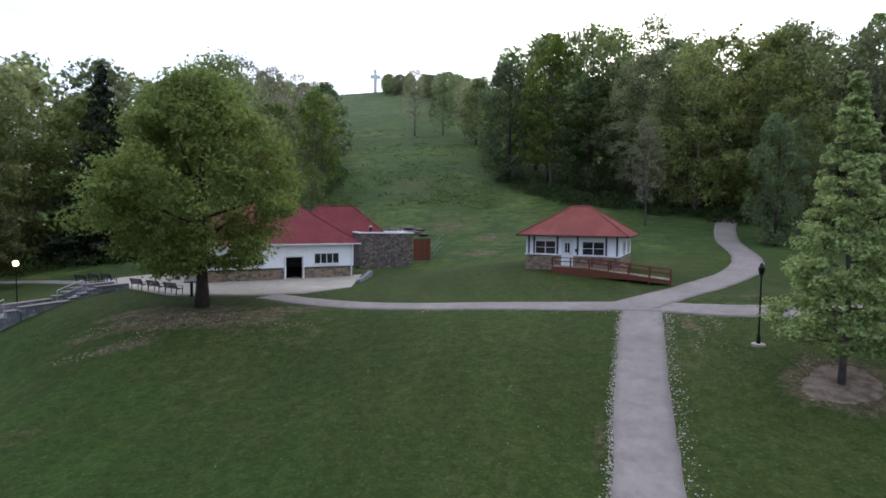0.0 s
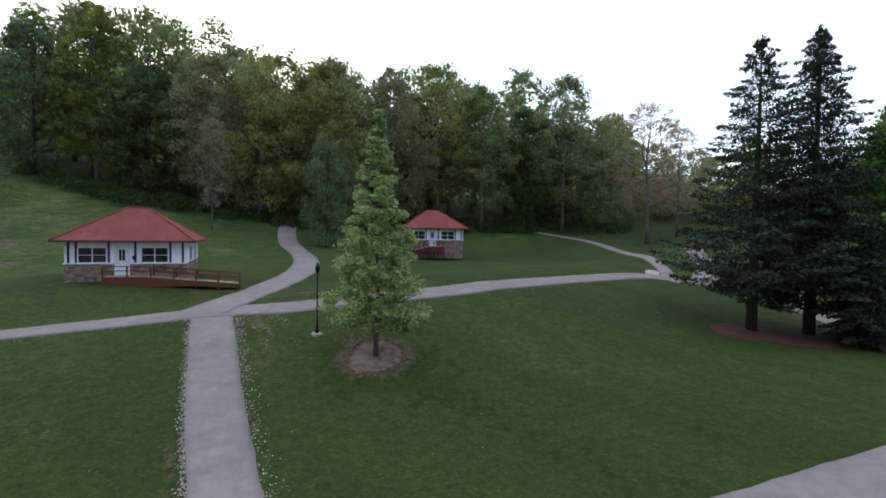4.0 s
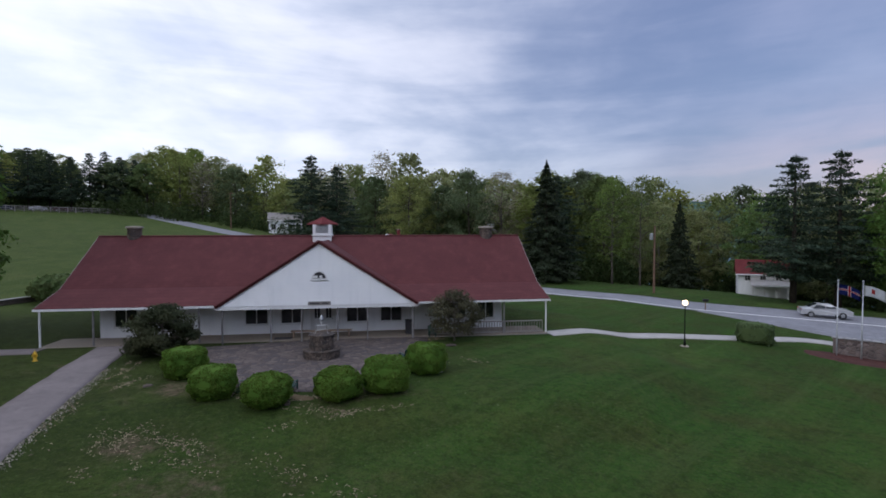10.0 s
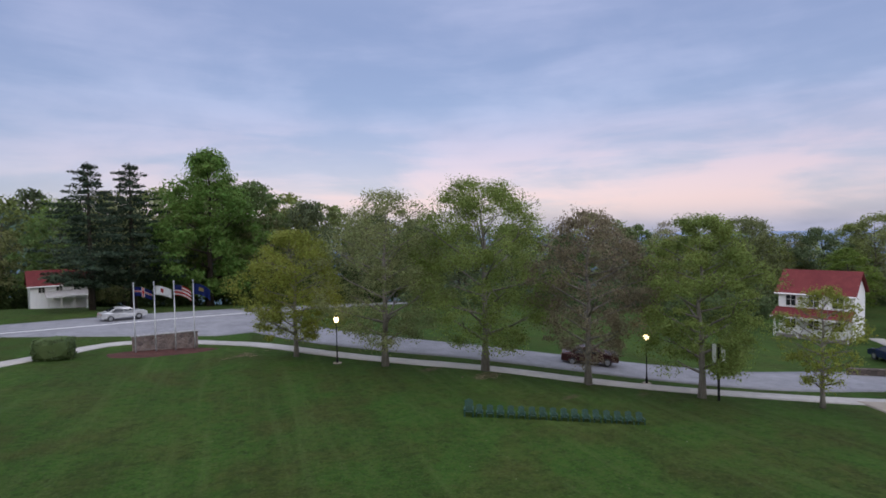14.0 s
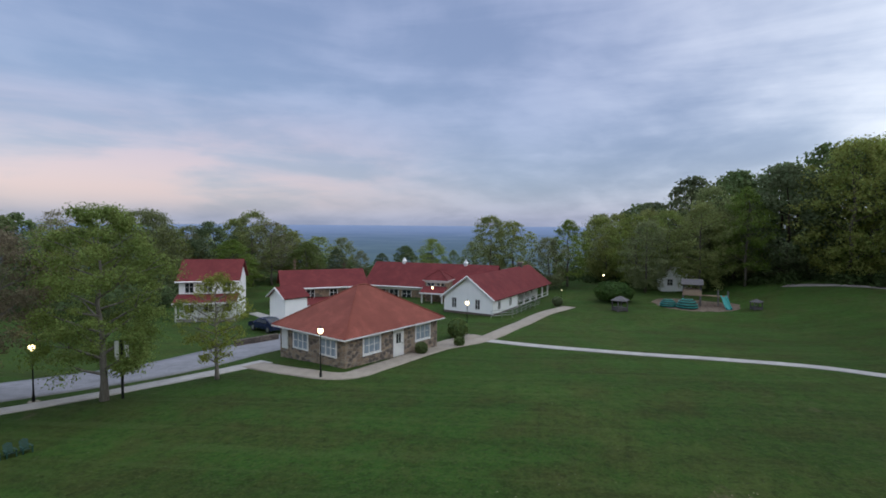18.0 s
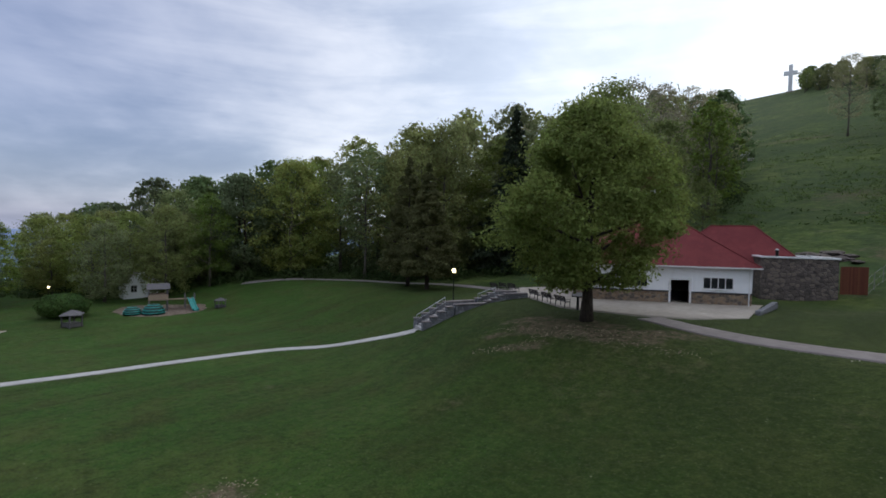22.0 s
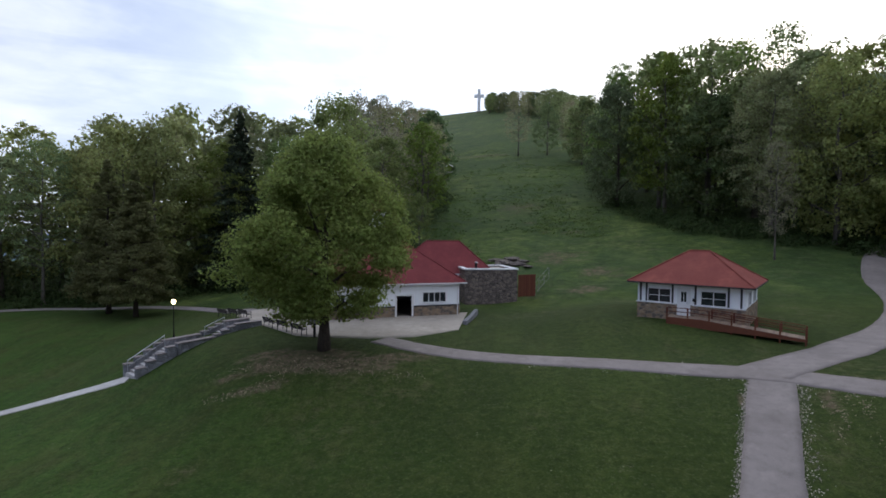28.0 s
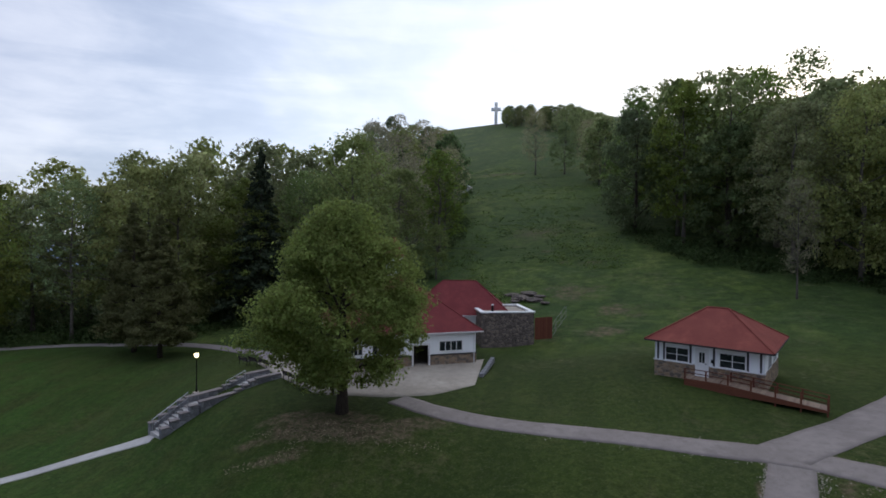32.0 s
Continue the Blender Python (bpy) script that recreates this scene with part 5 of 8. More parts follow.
def ramp(at, length, landing, drop):
    """A red timber landing in front of the door, with a sloping ramp along the wall and rails."""
    r = thing("wheelchair_ramp", "red-stained timber ramp with weathered deck and low rail", "ramp", at)
    w, low = 1.25, -max(0.72, drop + 0.1)
    for i in range(int(landing / 0.145)):
        part("deck_board", boxed((i * 0.145, -w, -0.05), (i * 0.145 + 0.138, 0, 0)), DECKWOOD, r)
    n = int(length / 0.145)
    for i in range(n):
        xa, xb = landing + i * length / n, landing + (i + 0.95) * length / n
        za, zb = -drop * i / n, -drop * (i + 0.95) / n
        bm = slab(bmesh.new(), [(xa, -w, za), (xb, -w, zb), (xb, 0, zb), (xa, 0, za)], 0.05)
        part("deck_board", bm, DECKWOOD, r)
    # side skirts
    for y in (-w, 0.0):
        bm = bmesh.new()
        v = [bm.verts.new(p) for yy in (y - 0.03, y - 0.005) for p in ((0, yy, low), (landing, yy, low), (landing + length * 0.5, yy, low), (landing + length, yy, -drop - 0.2), (landing + length, yy, -drop - 0.04), (landing, yy, -0.02), (0, yy, -0.02))]
        bm.faces.new(v[:7]), bm.faces.new(v[7:][::-1])
        for i in range(7):
            bm.faces.new((v[i], v[(i + 1) % 7], v[7 + (i + 1) % 7], v[7 + i]))
        part("skirt", bm, REDWOOD, r)
    part("skirt", boxed((-0.03, -w, low), (-0.005, 0, -0.02)), REDWOOD, r)
    for y in (-w + 0.05,) + ((-0.06,) if length > 4 else ()):
        pts = []
        k = 6
        for i in range(k + 1):
            x = (landing + length) * i / k
            if y > -1 and x < landing + 0.2:
                continue
            z = -max(0, x - landing) / length * drop
            part("rail_post", boxed((x - 0.05, y - 0.05, z - 0.6), (x + 0.05, y + 0.05, z + 0.72)), REDWOOD, r)
            part("trestle", boxed((x - 0.06, y - 0.06, z - 1.5), (x + 0.06, y + 0.06, z - 0.6)), REDWOOD, r)
            pts.append((x, y, z + 0.72))
        for dz in (0.0, -0.3):
            part("handrail", tube(bmesh.new(), [(p[0], p[1], p[2] + dz) for p in pts], [0.032] * len(pts), 4), REDWOOD, r)
    return r


ramp(CP @ pose(2.6, -0.02, 0.0), 6.3, 2.4, 0.6)
ramp(CP2 @ pose(4.9, -0.02, 0.0) @ Matrix.Diagonal((-1, 1, 1, 1)), 1.9, 2.0, 0.5)


# ---- the white hall on the forecourt, with the stone annex
def white_hall():
    P, Q = (-20.9, 42.5), (-8.8, 49.5)
    at = frame_at(P, Q, 3.0)
    b = thing("assembly_hall", "white hall with fieldstone base, red pyramid roof and cupola", "building", at)
    W, WH, ST = 14.0, 3.25, 0.95
    holes = [(10.2, 12.5, 1.35, 2.25), (3.6, 5.6, 1.35, 2.25), (1.0, 2.6, 1.35, 2.25)]
    dr = (7.55, 9.05, 0.0, 2.0)
    shell(b, "stone_base", 0, W, 0, W, -1.2, ST, FIELDSTONE, "brown fieldstone base course", 0.3, [dr])
    shell(b, "wall", 0.04, W - 0.04, 0.04, W - 0.04, ST, WH, WHITE, "", 0.22, holes + [dr])
    part("water_table", boxed((-0.05, -0.06, ST - 0.03), (7.4, 0.03, ST + 0.08)), DARKTRIM, b)
    part("water_table", boxed((9.2, -0.06, ST - 0.03), (W + 0.06, 0.03, ST + 0.08)), DARKTRIM, b)
    part("floor", boxed((0.3, 0.3, -0.25), (W - 0.3, W - 0.3, -0.02)), CONCRETE, b)
    for a, c, z0, z1 in holes:
        window(b, "window", a, c, z0, z1, 0.05, (4, 1))
    for y in (1.2, 3.6):
        side_window(b, "window", y, y + 1.5, 1.35, 2.25, W - 0.04)
    fr = bmesh.new()
    for p, q in (((dr[0] - 0.16, -0.08, 0), (dr[0], 0.03, 2.15)), ((dr[1], -0.08, 0), (dr[1] + 0.16, 0.03, 2.15)), ((dr[0], -0.08, 2.0), (dr[1], 0.03, 2.15))):
        box(fr, p, q)
    part("doorway_frame", fr, TRIM, b, "white frame of the open dark doorway")
    part("downpipe", rod((W - 0.25, -0.08, 0.0), (W - 0.25, -0.08, WH - 0.1), 0.05), TRIM, b)
    hip_roof(b, 0, W, 0, W, WH, WH + 5.6, W / 2 - 0.05, W / 2 + 0.05, REDSHINGLE, 0.55, "steep red shingled pyramid roof")
    cup = part("cupola", lathe(bmesh.new(), [(0.85, WH + 4.8), (0.85, WH + 7.0), (1.05, WH + 7.0), (1.05, WH + 7.1)], 8, (W / 2, W / 2)), WHITE, b, "white eight-sided cupola")
    part("cupola_roof", lathe(bmesh.new(), [(1.15, WH + 7.1), (0.7, WH + 8.0), (0.08, WH + 9.3)], 8, (W / 2, W / 2)), REDSHINGLE, cup)
    for i in range(8):
        a = radians(22.5 + 45 * i)
        part("cupola_louvre", boxed((-0.2, -0.02, 0), (0.2, 0.02, 1.1)), STEEL, cup).matrix_local = Matrix.Translation((W / 2 + 0.8 * math.cos(a), W / 2 + 0.8 * math.sin(a), WH + 5.65)) @ Matrix.Rotation(a + math.pi / 2, 4, "Z")
    # rear wing
    wing = thing("rear_wing", "red-roofed rear wing of the white hall", "building", frame_at((-18.5, 58.0), (-6.0, 60.6), 3.2))
    shell(wing, "wall", 0, 12.0, 0, 8.0, -1.0, 3.1, WHITE, "", 0.22)
    hip_roof(wing, 0, 12.0, 0, 8.0, 3.1, 6.9, 4.0, 8.2, REDSHINGLE, 0.5, "red shingled roof")
    # flat-roofed stone annex
    ann = thing("stone_annex", "flat-roofed dark fieldstone annex with white coping", "building", frame_at((-9.4, 56.6), (-3.6, 58.8), 2.4))
    L, Dp, H = 6.2, 7.0, 4.8
    shell(ann, "wall", 0, L, 0, Dp, -0.6, H - 0.25, DARKSTONE, "dark fieldstone wall", 0.35)
    part("roof", boxed((0.35, 0.35, H - 0.5), (L - 0.35, Dp - 0.35, H - 0.36)), CONCRETE, ann, "flat grey roof")
    cp = bmesh.new()
    for p, q in (((-0.1, -0.1, H - 0.25), (L + 0.1, 0.4, H - 0.1)), ((-0.1, Dp - 0.4, H - 0.25), (L + 0.1, Dp + 0.1, H - 0.1)), ((-0.1, 0.4, H - 0.25), (0.4, Dp - 0.4, H - 0.1)), ((L - 0.4, 0.4, H - 0.25), (L + 0.1, Dp - 0.4, H - 0.1))):
        box(cp, p, q)
    part("coping", cp, TRIM, ann)
    pipe = part("flue", rod((1.6, 1.4, H - 0.4), (1.6, 1.4, H + 0.45), 0.14), IRON, ann, "black roof flue with steel cap")
    part("flue_cap", lathe(bmesh.new(), [(0.2, H + 0.45), (0.2, H + 0.52), (0.05, H + 0.62)], 10, (1.6, 1.4)), STEEL, pipe)
    fence = thing("timber_screen", "red-brown timber screen beside the stone annex", "fence", frame_at((-3.5, 58.9), (-1.7, 60.2), 4.6))
    for i in range(16):
        part("board", boxed((i * 0.15, 0, -0.8), (i * 0.15 + 0.14, 0.03, 1.75)), REDWOOD, fence)
    part("rail", boxed((0, 0.03, 0.3), (2.4, 0.08, 0.42)), REDWOOD, fence), part("rail", boxed((0, 0.03, 1.3), (2.4, 0.08, 1.42)), REDWOOD, fence)
    # link fence behind, running up the slope
    lf = thing("link_fence", "grey steel fence on the slope behind the annex", "fence")
    pts = [(-1.6, 60.4), (-1.2, 62.5), (-0.6, 65), (0.0, 67.5)]
    for x, y in pts:
        part("post", rod((x, y, gz(x, y) - 0.1), (x, y, gz(x, y) + 1.5), 0.025), POSTGREY, lf)
    for h in (0.15, 0.85, 1.55):
        part("rail", tube(bmesh.new(), [(x, y, gz(x, y) + h) for x, y in pts], [0.014] * len(pts), 5), POSTGREY, lf)
    # low stone retaining wall beside the forecourt
    rw = thing("retaining_wall", "low grey dressed stone wall holding the bank", "wall")
    pts = resample([(-7.4, 44.2), (-7.25, 47.0), (-7.2, 50.2)], 8)
    for i, ((xa, ya), (xb, yb)) in enumerate(zip(pts, pts[1:])):
        h = 0.34 + 0.03 * i
        m = frame_at((xa, ya), (xb, yb), gz((xa + xb) / 2, (ya + yb) / 2) - 0.3)
        l = math.hypot(xb - xa, yb - ya)
        part("stone", boxed((0.01, -0.2, 0), (l - 0.01, 0.2, h + 0.3), 0.03), STAIRSTONE, rw).matrix_local = m
    return b


white_hall()


# ---- the stone lodge
def lodge():
    at = frame_at((-36.0, -11.5), (-46.0, -5.5), -2.46)
    b = thing("stone_lodge", "fieldstone lodge with rust-red hipped roof and white windows", "building", at)
    W, D, H = 10.9, 8.0, 2.4
    holes = [(1.9, 3.6, 0.85, 2.02), (8.0, 9.8, 0.85, 2.02)]
    dr = (5.2, 6.4, -0.1, 2.0)
    shell(b, "wall", 0, W, 0, D, -0.9, H, LODGESTONE, "tan and brown fieldstone wall", 0.3, holes + [dr])
    for a, c, z0, z1 in holes:
        window(b, "window", a, c, z0, z1, 0.06, (3, 2), 0.1, w=0.13, glass=SKYGLASS)
    door(b, dr[0] + 0.06, dr[1] - 0.06, dr[2], dr[3], 0.06)
    for y in (1.0, 4.4):
        side_window(b, "window", y, y + 1.7, 0.85, 2.02, -0.005, -1, w=0.13, glass=SKYGLASS, bars=3)
    part("notice_board", boxed((-0.08, 6.9, 0.5), (-0.01, 7.7, 2.1)), TRIM, b, "white notice board")
    part("floor", boxed((0.3, 0.3, -0.3), (W - 0.3, D - 0.3, -0.1)), CONCRETE, b)
    hip_roof(b, 0, W, 0, D, H, H + 3.15, W / 2 - 0.5, W / 2 + 0.5, RUSTSHINGLE, 0.5, "rust-red shingled hipped roof")
    part("doorstep", boxed((4.9, -1.1, -0.5), (6.7, -0.01, -0.2), 0.02), CONCRETE, b)
    return b


lodge()


# ---- buildings beyond the lodge
def gable_house(name, label, at, W, D, H, rise, roof_mat, wall_mat=WHITE, wins=(), over=0.4, base=1.0, axis="y", category="building", inner=0.0):
    """A gabled house. axis y: the gable faces the front; axis x: the eaves do."""
    b = thing(name, label, category, at)
    shell(b, "wall", 0, W, 0, inner or D, -base, H, wall_mat, "", 0.2, [w for w in wins])
    if inner:
        # the rear part of the house stands back behind an open porch
        shell(b, "rear_wall", 0, W - 1.9, inner, D, -base, H, wall_mat, "", 0.2)
        part("porch_floor", boxed((W - 1.9, inner, -base), (W, D, -0.1)), GREYWOOD, b)
        for i in range(6):
            y = inner + 0.3 + (D - inner - 0.45) * i / 5
            part("porch_post", boxed((W - 0.2, y - 0.1, -0.1), (W, y + 0.1, H)), TRIM, b)
        for z in (0.35, 0.8):
            part("porch_rail", boxed((W - 0.13, inner + 0.4, z), (W - 0.07, D - 0.1, z + 0.08)), TRIM, b)
        for i in range(4):
            side_window(b, "window", inner + 1.2 + i * 2.9, inner + 2.4 + i * 2.9, 0.9, 2.0, W - 1.9)
    for a, c, z0, z1 in wins:
        window(b, "window", a, c, z0, z1, 0.04, (2, 2))
    bm = bmesh.new()
    if axis == "y":
        m = W / 2
        for xa in (-over, W + over):
            dz = rise * over / m
            slab(bm, [(xa, -over, H - dz), (m, -over, H + rise), (m, D + over, H + rise), (xa, D + over, H - dz)], 0.12)
        for y0, y1 in ((0.0, 0.2), (D - 0.2, D)):
            gb = bmesh.new()
            v = [gb.verts.new(p) for y in (y0, y1) for p in ((0, y, H), (W, y, H), (m, y, H + rise - 0.13))]
            for f in ((0, 1, 2), (5, 4, 3), (0, 3, 4, 1), (1, 4, 5, 2), (2, 5, 3, 0)):
                gb.faces.new([v[i] for i in f])
            part("gable_wall", gb, wall_mat, b)
        trims = [((-over, -over - 0.02, H - rise * over / m - 0.06), (m, -over - 0.02, H + rise - 0.06)), ((W + over, -over - 0.02, H - rise * over / m - 0.06), (m, -over - 0.02, H + rise - 0.06))]
    else:
        m = D / 2
        for ya in (-over, D + over):
            dz = rise * over / m
            slab(bm, [(-over, ya, H - dz), (W + over, ya, H - dz), (W + over, m, H + rise), (-over, m, H + rise)], 0.12)
        for x0, x1 in ((0.0, 0.2), (W - 0.2, W)):
            gb = bmesh.new()
            v = [gb.verts.new(p) for x in (x0, x1) for p in ((x, 0, H), (x, D, H), (x, m, H + rise - 0.13))]
            for f in ((0, 1, 2), (5, 4, 3), (0, 3, 4, 1), (1, 4, 5, 2), (2, 5, 3, 0)):
                gb.faces.new([v[i] for i in f])
            part("gable_wall", gb, wall_mat, b)
        trims = [((-over, -over - 0.03, H - rise * over / m - 0.07), (W + over, -over - 0.03, H - rise * over / m - 0.07))]
    roof = part("roof", bm, roof_mat, b, "red shingled roof")
    for p, q in trims:
        part("barge_board", tube(bmesh.new(), [p, q], [0.11, 0.11], 4), TRIM, roof)
    return b


def porch(b, x0, x1, y0, y1, z, roof_z, n, roof_mat, rail=True):
    part("porch_floor", boxed((x0, y0, z - 0.5), (x1, y1, z)), GREYWOOD, b)
    part("porch_roof", slab(bmesh.new(), [(x0 - 0.2, y0 - 0.3, roof_z), (x1 + 0.2, y0 - 0.3, roof_z), (x1 + 0.2, y1, roof_z + 0.7), (x0 - 0.2, y1, roof_z + 0.7)], 0.12), roof_mat, b)
    part("fascia", boxed((x0 - 0.22, y0 - 0.36, roof_z - 0.22), (x1 + 0.22, y0 - 0.31, roof_z - 0.02)), TRIM, b)
    for i in range(n):
        x = x0 + 0.1 + (x1 - x0 - 0.2) * i / (n - 1)
        part("porch_post", boxed((x - 0.09, y0 + 0.02, z), (x + 0.09, y0 + 0.2, roof_z - 0.05)), TRIM, b)
    if rail:
        for h in (0.35, 0.8):
            part("porch_rail", boxed((x0, y0 + 0.07, z + h), (x1, y0 + 0.13, z + h + 0.07)), TRIM, b)


# white chapel-like wing, gable towards the lawn
wg = gable_house("white_wing", "white gabled wing with red roof and open end porch", frame_at((-66.5, -7.7), (-63.7, -1.2), -3.4), 7.05, 21.5, 2.5, 2.6, REDSHINGLE, WHITE, [(1.2, 1.8, 0.9, 2.1), (4.6, 5.2, 0.9, 2.1)], inner=8.0)
part("plinth", boxed((-0.05, -0.05, -1.0), (7.1, 8.05, 0.42)), DARKSTONE, wg, "dark stone plinth")
for y in (1.5, 5.2):
    side_window(wg, "window", y, y + 0.7, 0.9, 1.9, 7.055)
chimney(wg, 3.5, 18.0, 4.6, 5.6, 0.7, 0.6, DARKSTONE)
# accessible ramp rail beside the wing
rl = thing("handrail_ramp", "grey steel railing along the wing's ramp", "railing")
pts = [(-62.0, -1.4), (-63.4, 1.2), (-66.5, 2.4), (-70.0, 3.7), (-72.2, 5.2)]
for i in range(4):
    for s in (0.0, 0.5):
        x, y = pts[i][0] + (pts[i + 1][0] - pts[i][0]) * s, pts[i][1] + (pts[i + 1][1] - pts[i][1]) * s
        part("post", rod((x, y, gz(x, y) - 0.1), (x, y, gz(x, y) + 1.0), 0.03), STEEL, rl)
for h in (0.35, 0.65, 0.98):
    part("rail", tube(bmesh.new(), [(x, y, gz(x, y) + h) for x, y in pts], [0.028] * len(pts), 5), STEEL, rl)
# the large inn behind
inn = gable_house("inn", "large fieldstone inn with long red roof", frame_at((-80.5, -22.0), (-76.4, -2.0), -4.6), 20.4, 9.0, 3.3, 3.1, REDSHINGLE, FIELDSTONE, [(x, x + 1.5, 1.15, 2.4) for x in (1.8, 4.0, 6.2, 13.4, 15.6, 17.6)], 0.5, 1.5, "x")
part("eave_band", boxed((0.05, -0.06, 2.42), (20.3, -0.005, 3.2)), TRIM, inn, "white boarded band under the eaves")
for x in (4.7, 15.4):
    part("roof_vent", lathe(bmesh.new(), [(0.36, 6.0), (0.36, 6.55), (0.46, 6.6), (0.22, 6.85), (0.04, 7.25)], 10, (x, 4.5)), TRIM, inn, "white domed roof ventilator")
tower = thing("entrance_tower", "two-storey white and stone entrance bay with red hipped roof", "building", frame_at((-75.2, -11.6), (-74.55, -8.4), -3.6))
shell(tower, "wall", 0, 3.3, 0, 3.0, -1.0, 3.5, FIELDSTONE, "", 0.2, [(0.35, 1.45, 2.2, 3.1), (1.85, 2.95, 2.2, 3.1)])
part("frieze", boxed((-0.04, -0.04, 3.14), (3.34, 3.04, 3.5)), TRIM, tower, "white boarded frieze")
for a in (0.35, 1.85):
    window(tower, "window", a, a + 1.1, 2.2, 3.1, 0.04, (2, 2))
hip_roof(tower, 0, 3.3, 0, 3.0, 3.5, 4.9, 1.55, 1.75, REDSHINGLE, 0.3, "small red hipped roof")
porch(tower, 0.0, 3.3, -1.8, 0.0, 0.0, 1.9, 3, REDSHINGLE, False)
lw = gable_house("side_wing", "two-storey red-roofed stone wing of the inn", frame_at((-67.0, -30.2), (-72.6, -20.0), -4.2), 11.6, 7.0, 3.6, 2.0, REDSHINGLE, FIELDSTONE, [(x, x + 1.0, 2.0, 3.1) for x in (1.0, 3.2, 6.4, 8.8)], 0.4, 1.5, "x")
porch(lw, 1.0, 8.0, -2.4, 0.0, -0.6, 1.3, 5, REDSHINGLE, False)
gable_house("small_shed", "small white gabled annex with red roof", frame_at((-60.4, -29.0), (-58.6, -26.2), -3.0), 3.3, 3.2, 2.3, 1.1, REDSHINGLE, WHITE, [], 0.3, 1.0, "y")
hs = gable_house("white_house", "two-storey white house with red roof and porch roof", frame_at((-56.6, -38.6), (-58.8, -32.4), -3.3), 6.6, 6.5, 4.7, 2.2, REDSHINGLE, WHITE, [(x, x + 0.9, z, z + 1.3) for x in (0.7, 2.8, 4.9) for z in (0.7, 3.1)], 0.35, 1.0, "x", "house")
porch(hs, 0.0, 6.6, -2.0, 0.0, -0.1, 2.2, 4, REDSHINGLE)
# houses beyond the road
h2 = gable_house("white_farmhouse", "white farmhouse with red roof and porch across the road", frame_at((27.6, -91.1), (21.1, -93.4), -1.9), 6.9, 6.0, 3.8, 2.0, REDSHINGLE, WHITE, [(x, x + 0.7, 2.6, 3.5) for x in (1.0, 3.1, 5.2)], 0.35, 1.5, "x", "house")
porch(h2, 1.9, 6.7, -2.0, 0.0, 0.0, 2.1, 4, SOFFIT, False)
h3 = gable_house("small_house", "small white house with red roof behind the hall", frame_at((84.5, -58.6), (80.5, -62.6), 3.6), 7.4, 6.0, 2.6, 2.0, REDSHINGLE, WHITE, [(1.5, 2.3, 1.0, 2.0)], 0.35, 1.5, "y", "house")
chimney(h3, 5.6, 3.0, 3.4, 5.4, 0.6, 0.6, REDSHINGLE)
gable_house("far_house", "far white house among dark trees", frame_at((147.0, -66.0), (143.0, -75.0), 8.6), 9.8, 8.0, 3.6, 2.4, GREYWOOD, WHITE, [(x, x + 1.2, 0.8, 2.4) for x in (0.8, 3.2, 5.6, 7.8)], 0.35, 1.5, "x", "house")


# ---- the great white cross on the knob
def big_cross():
    r, a = 458, 7.7
    x, y = -r * math.sin(radians(a)), r * math.cos(radians(a))
    c = thing("hilltop_cross", "tall white steel cross on the hilltop", "monument", pose(x, y, gz(x, y) - 0.3, 0, 0, a))
    part("upright", boxed((-1.35, -1.35, 0), (1.35, 1.35, 20.4), 0.05), TRIM, c)
    part("crossbar", boxed((-4.3, -1.3, 13.1), (-1.35, 1.3, 15.7), 0.05), TRIM, c)
    part("crossbar", boxed((1.35, -1.3, 13.1), (4.3, 1.3, 15.7), 0.05), TRIM, c)
    part("plinth", boxed((-2.4, -2.4, -0.5), (2.4, 2.4, 0.6)), CONCRETE, c)


big_cross()

# ---------------------------------------------------------------- trees


def leaf_mesh(name, centres, normals, sizes, material, ratio=0.6, droop=0.0, rng=None):
    """Many small separate leaf clumps: a bent pair of triangles each."""
    n = len(centres)
    t = rng.normal(size=(n, 3))
    t -= normals * (t * normals).sum(1, keepdims=True)
    t /= np.linalg.norm(t, axis=1, keepdims=True) + 1e-9
    b = np.cross(normals, t)
    s = sizes[:, None]
    bend = normals * s * 0.18
    v = np.stack([centres + t * s, centres + b * s * ratio - bend, centres - t * s, centres - b * s * ratio - bend], 1)
    co = v.reshape(-1, 3)
    me = raw_mesh(name, co, np.arange(4 * n).reshape(-1, 4))
    me.materials.append(material)
    return me


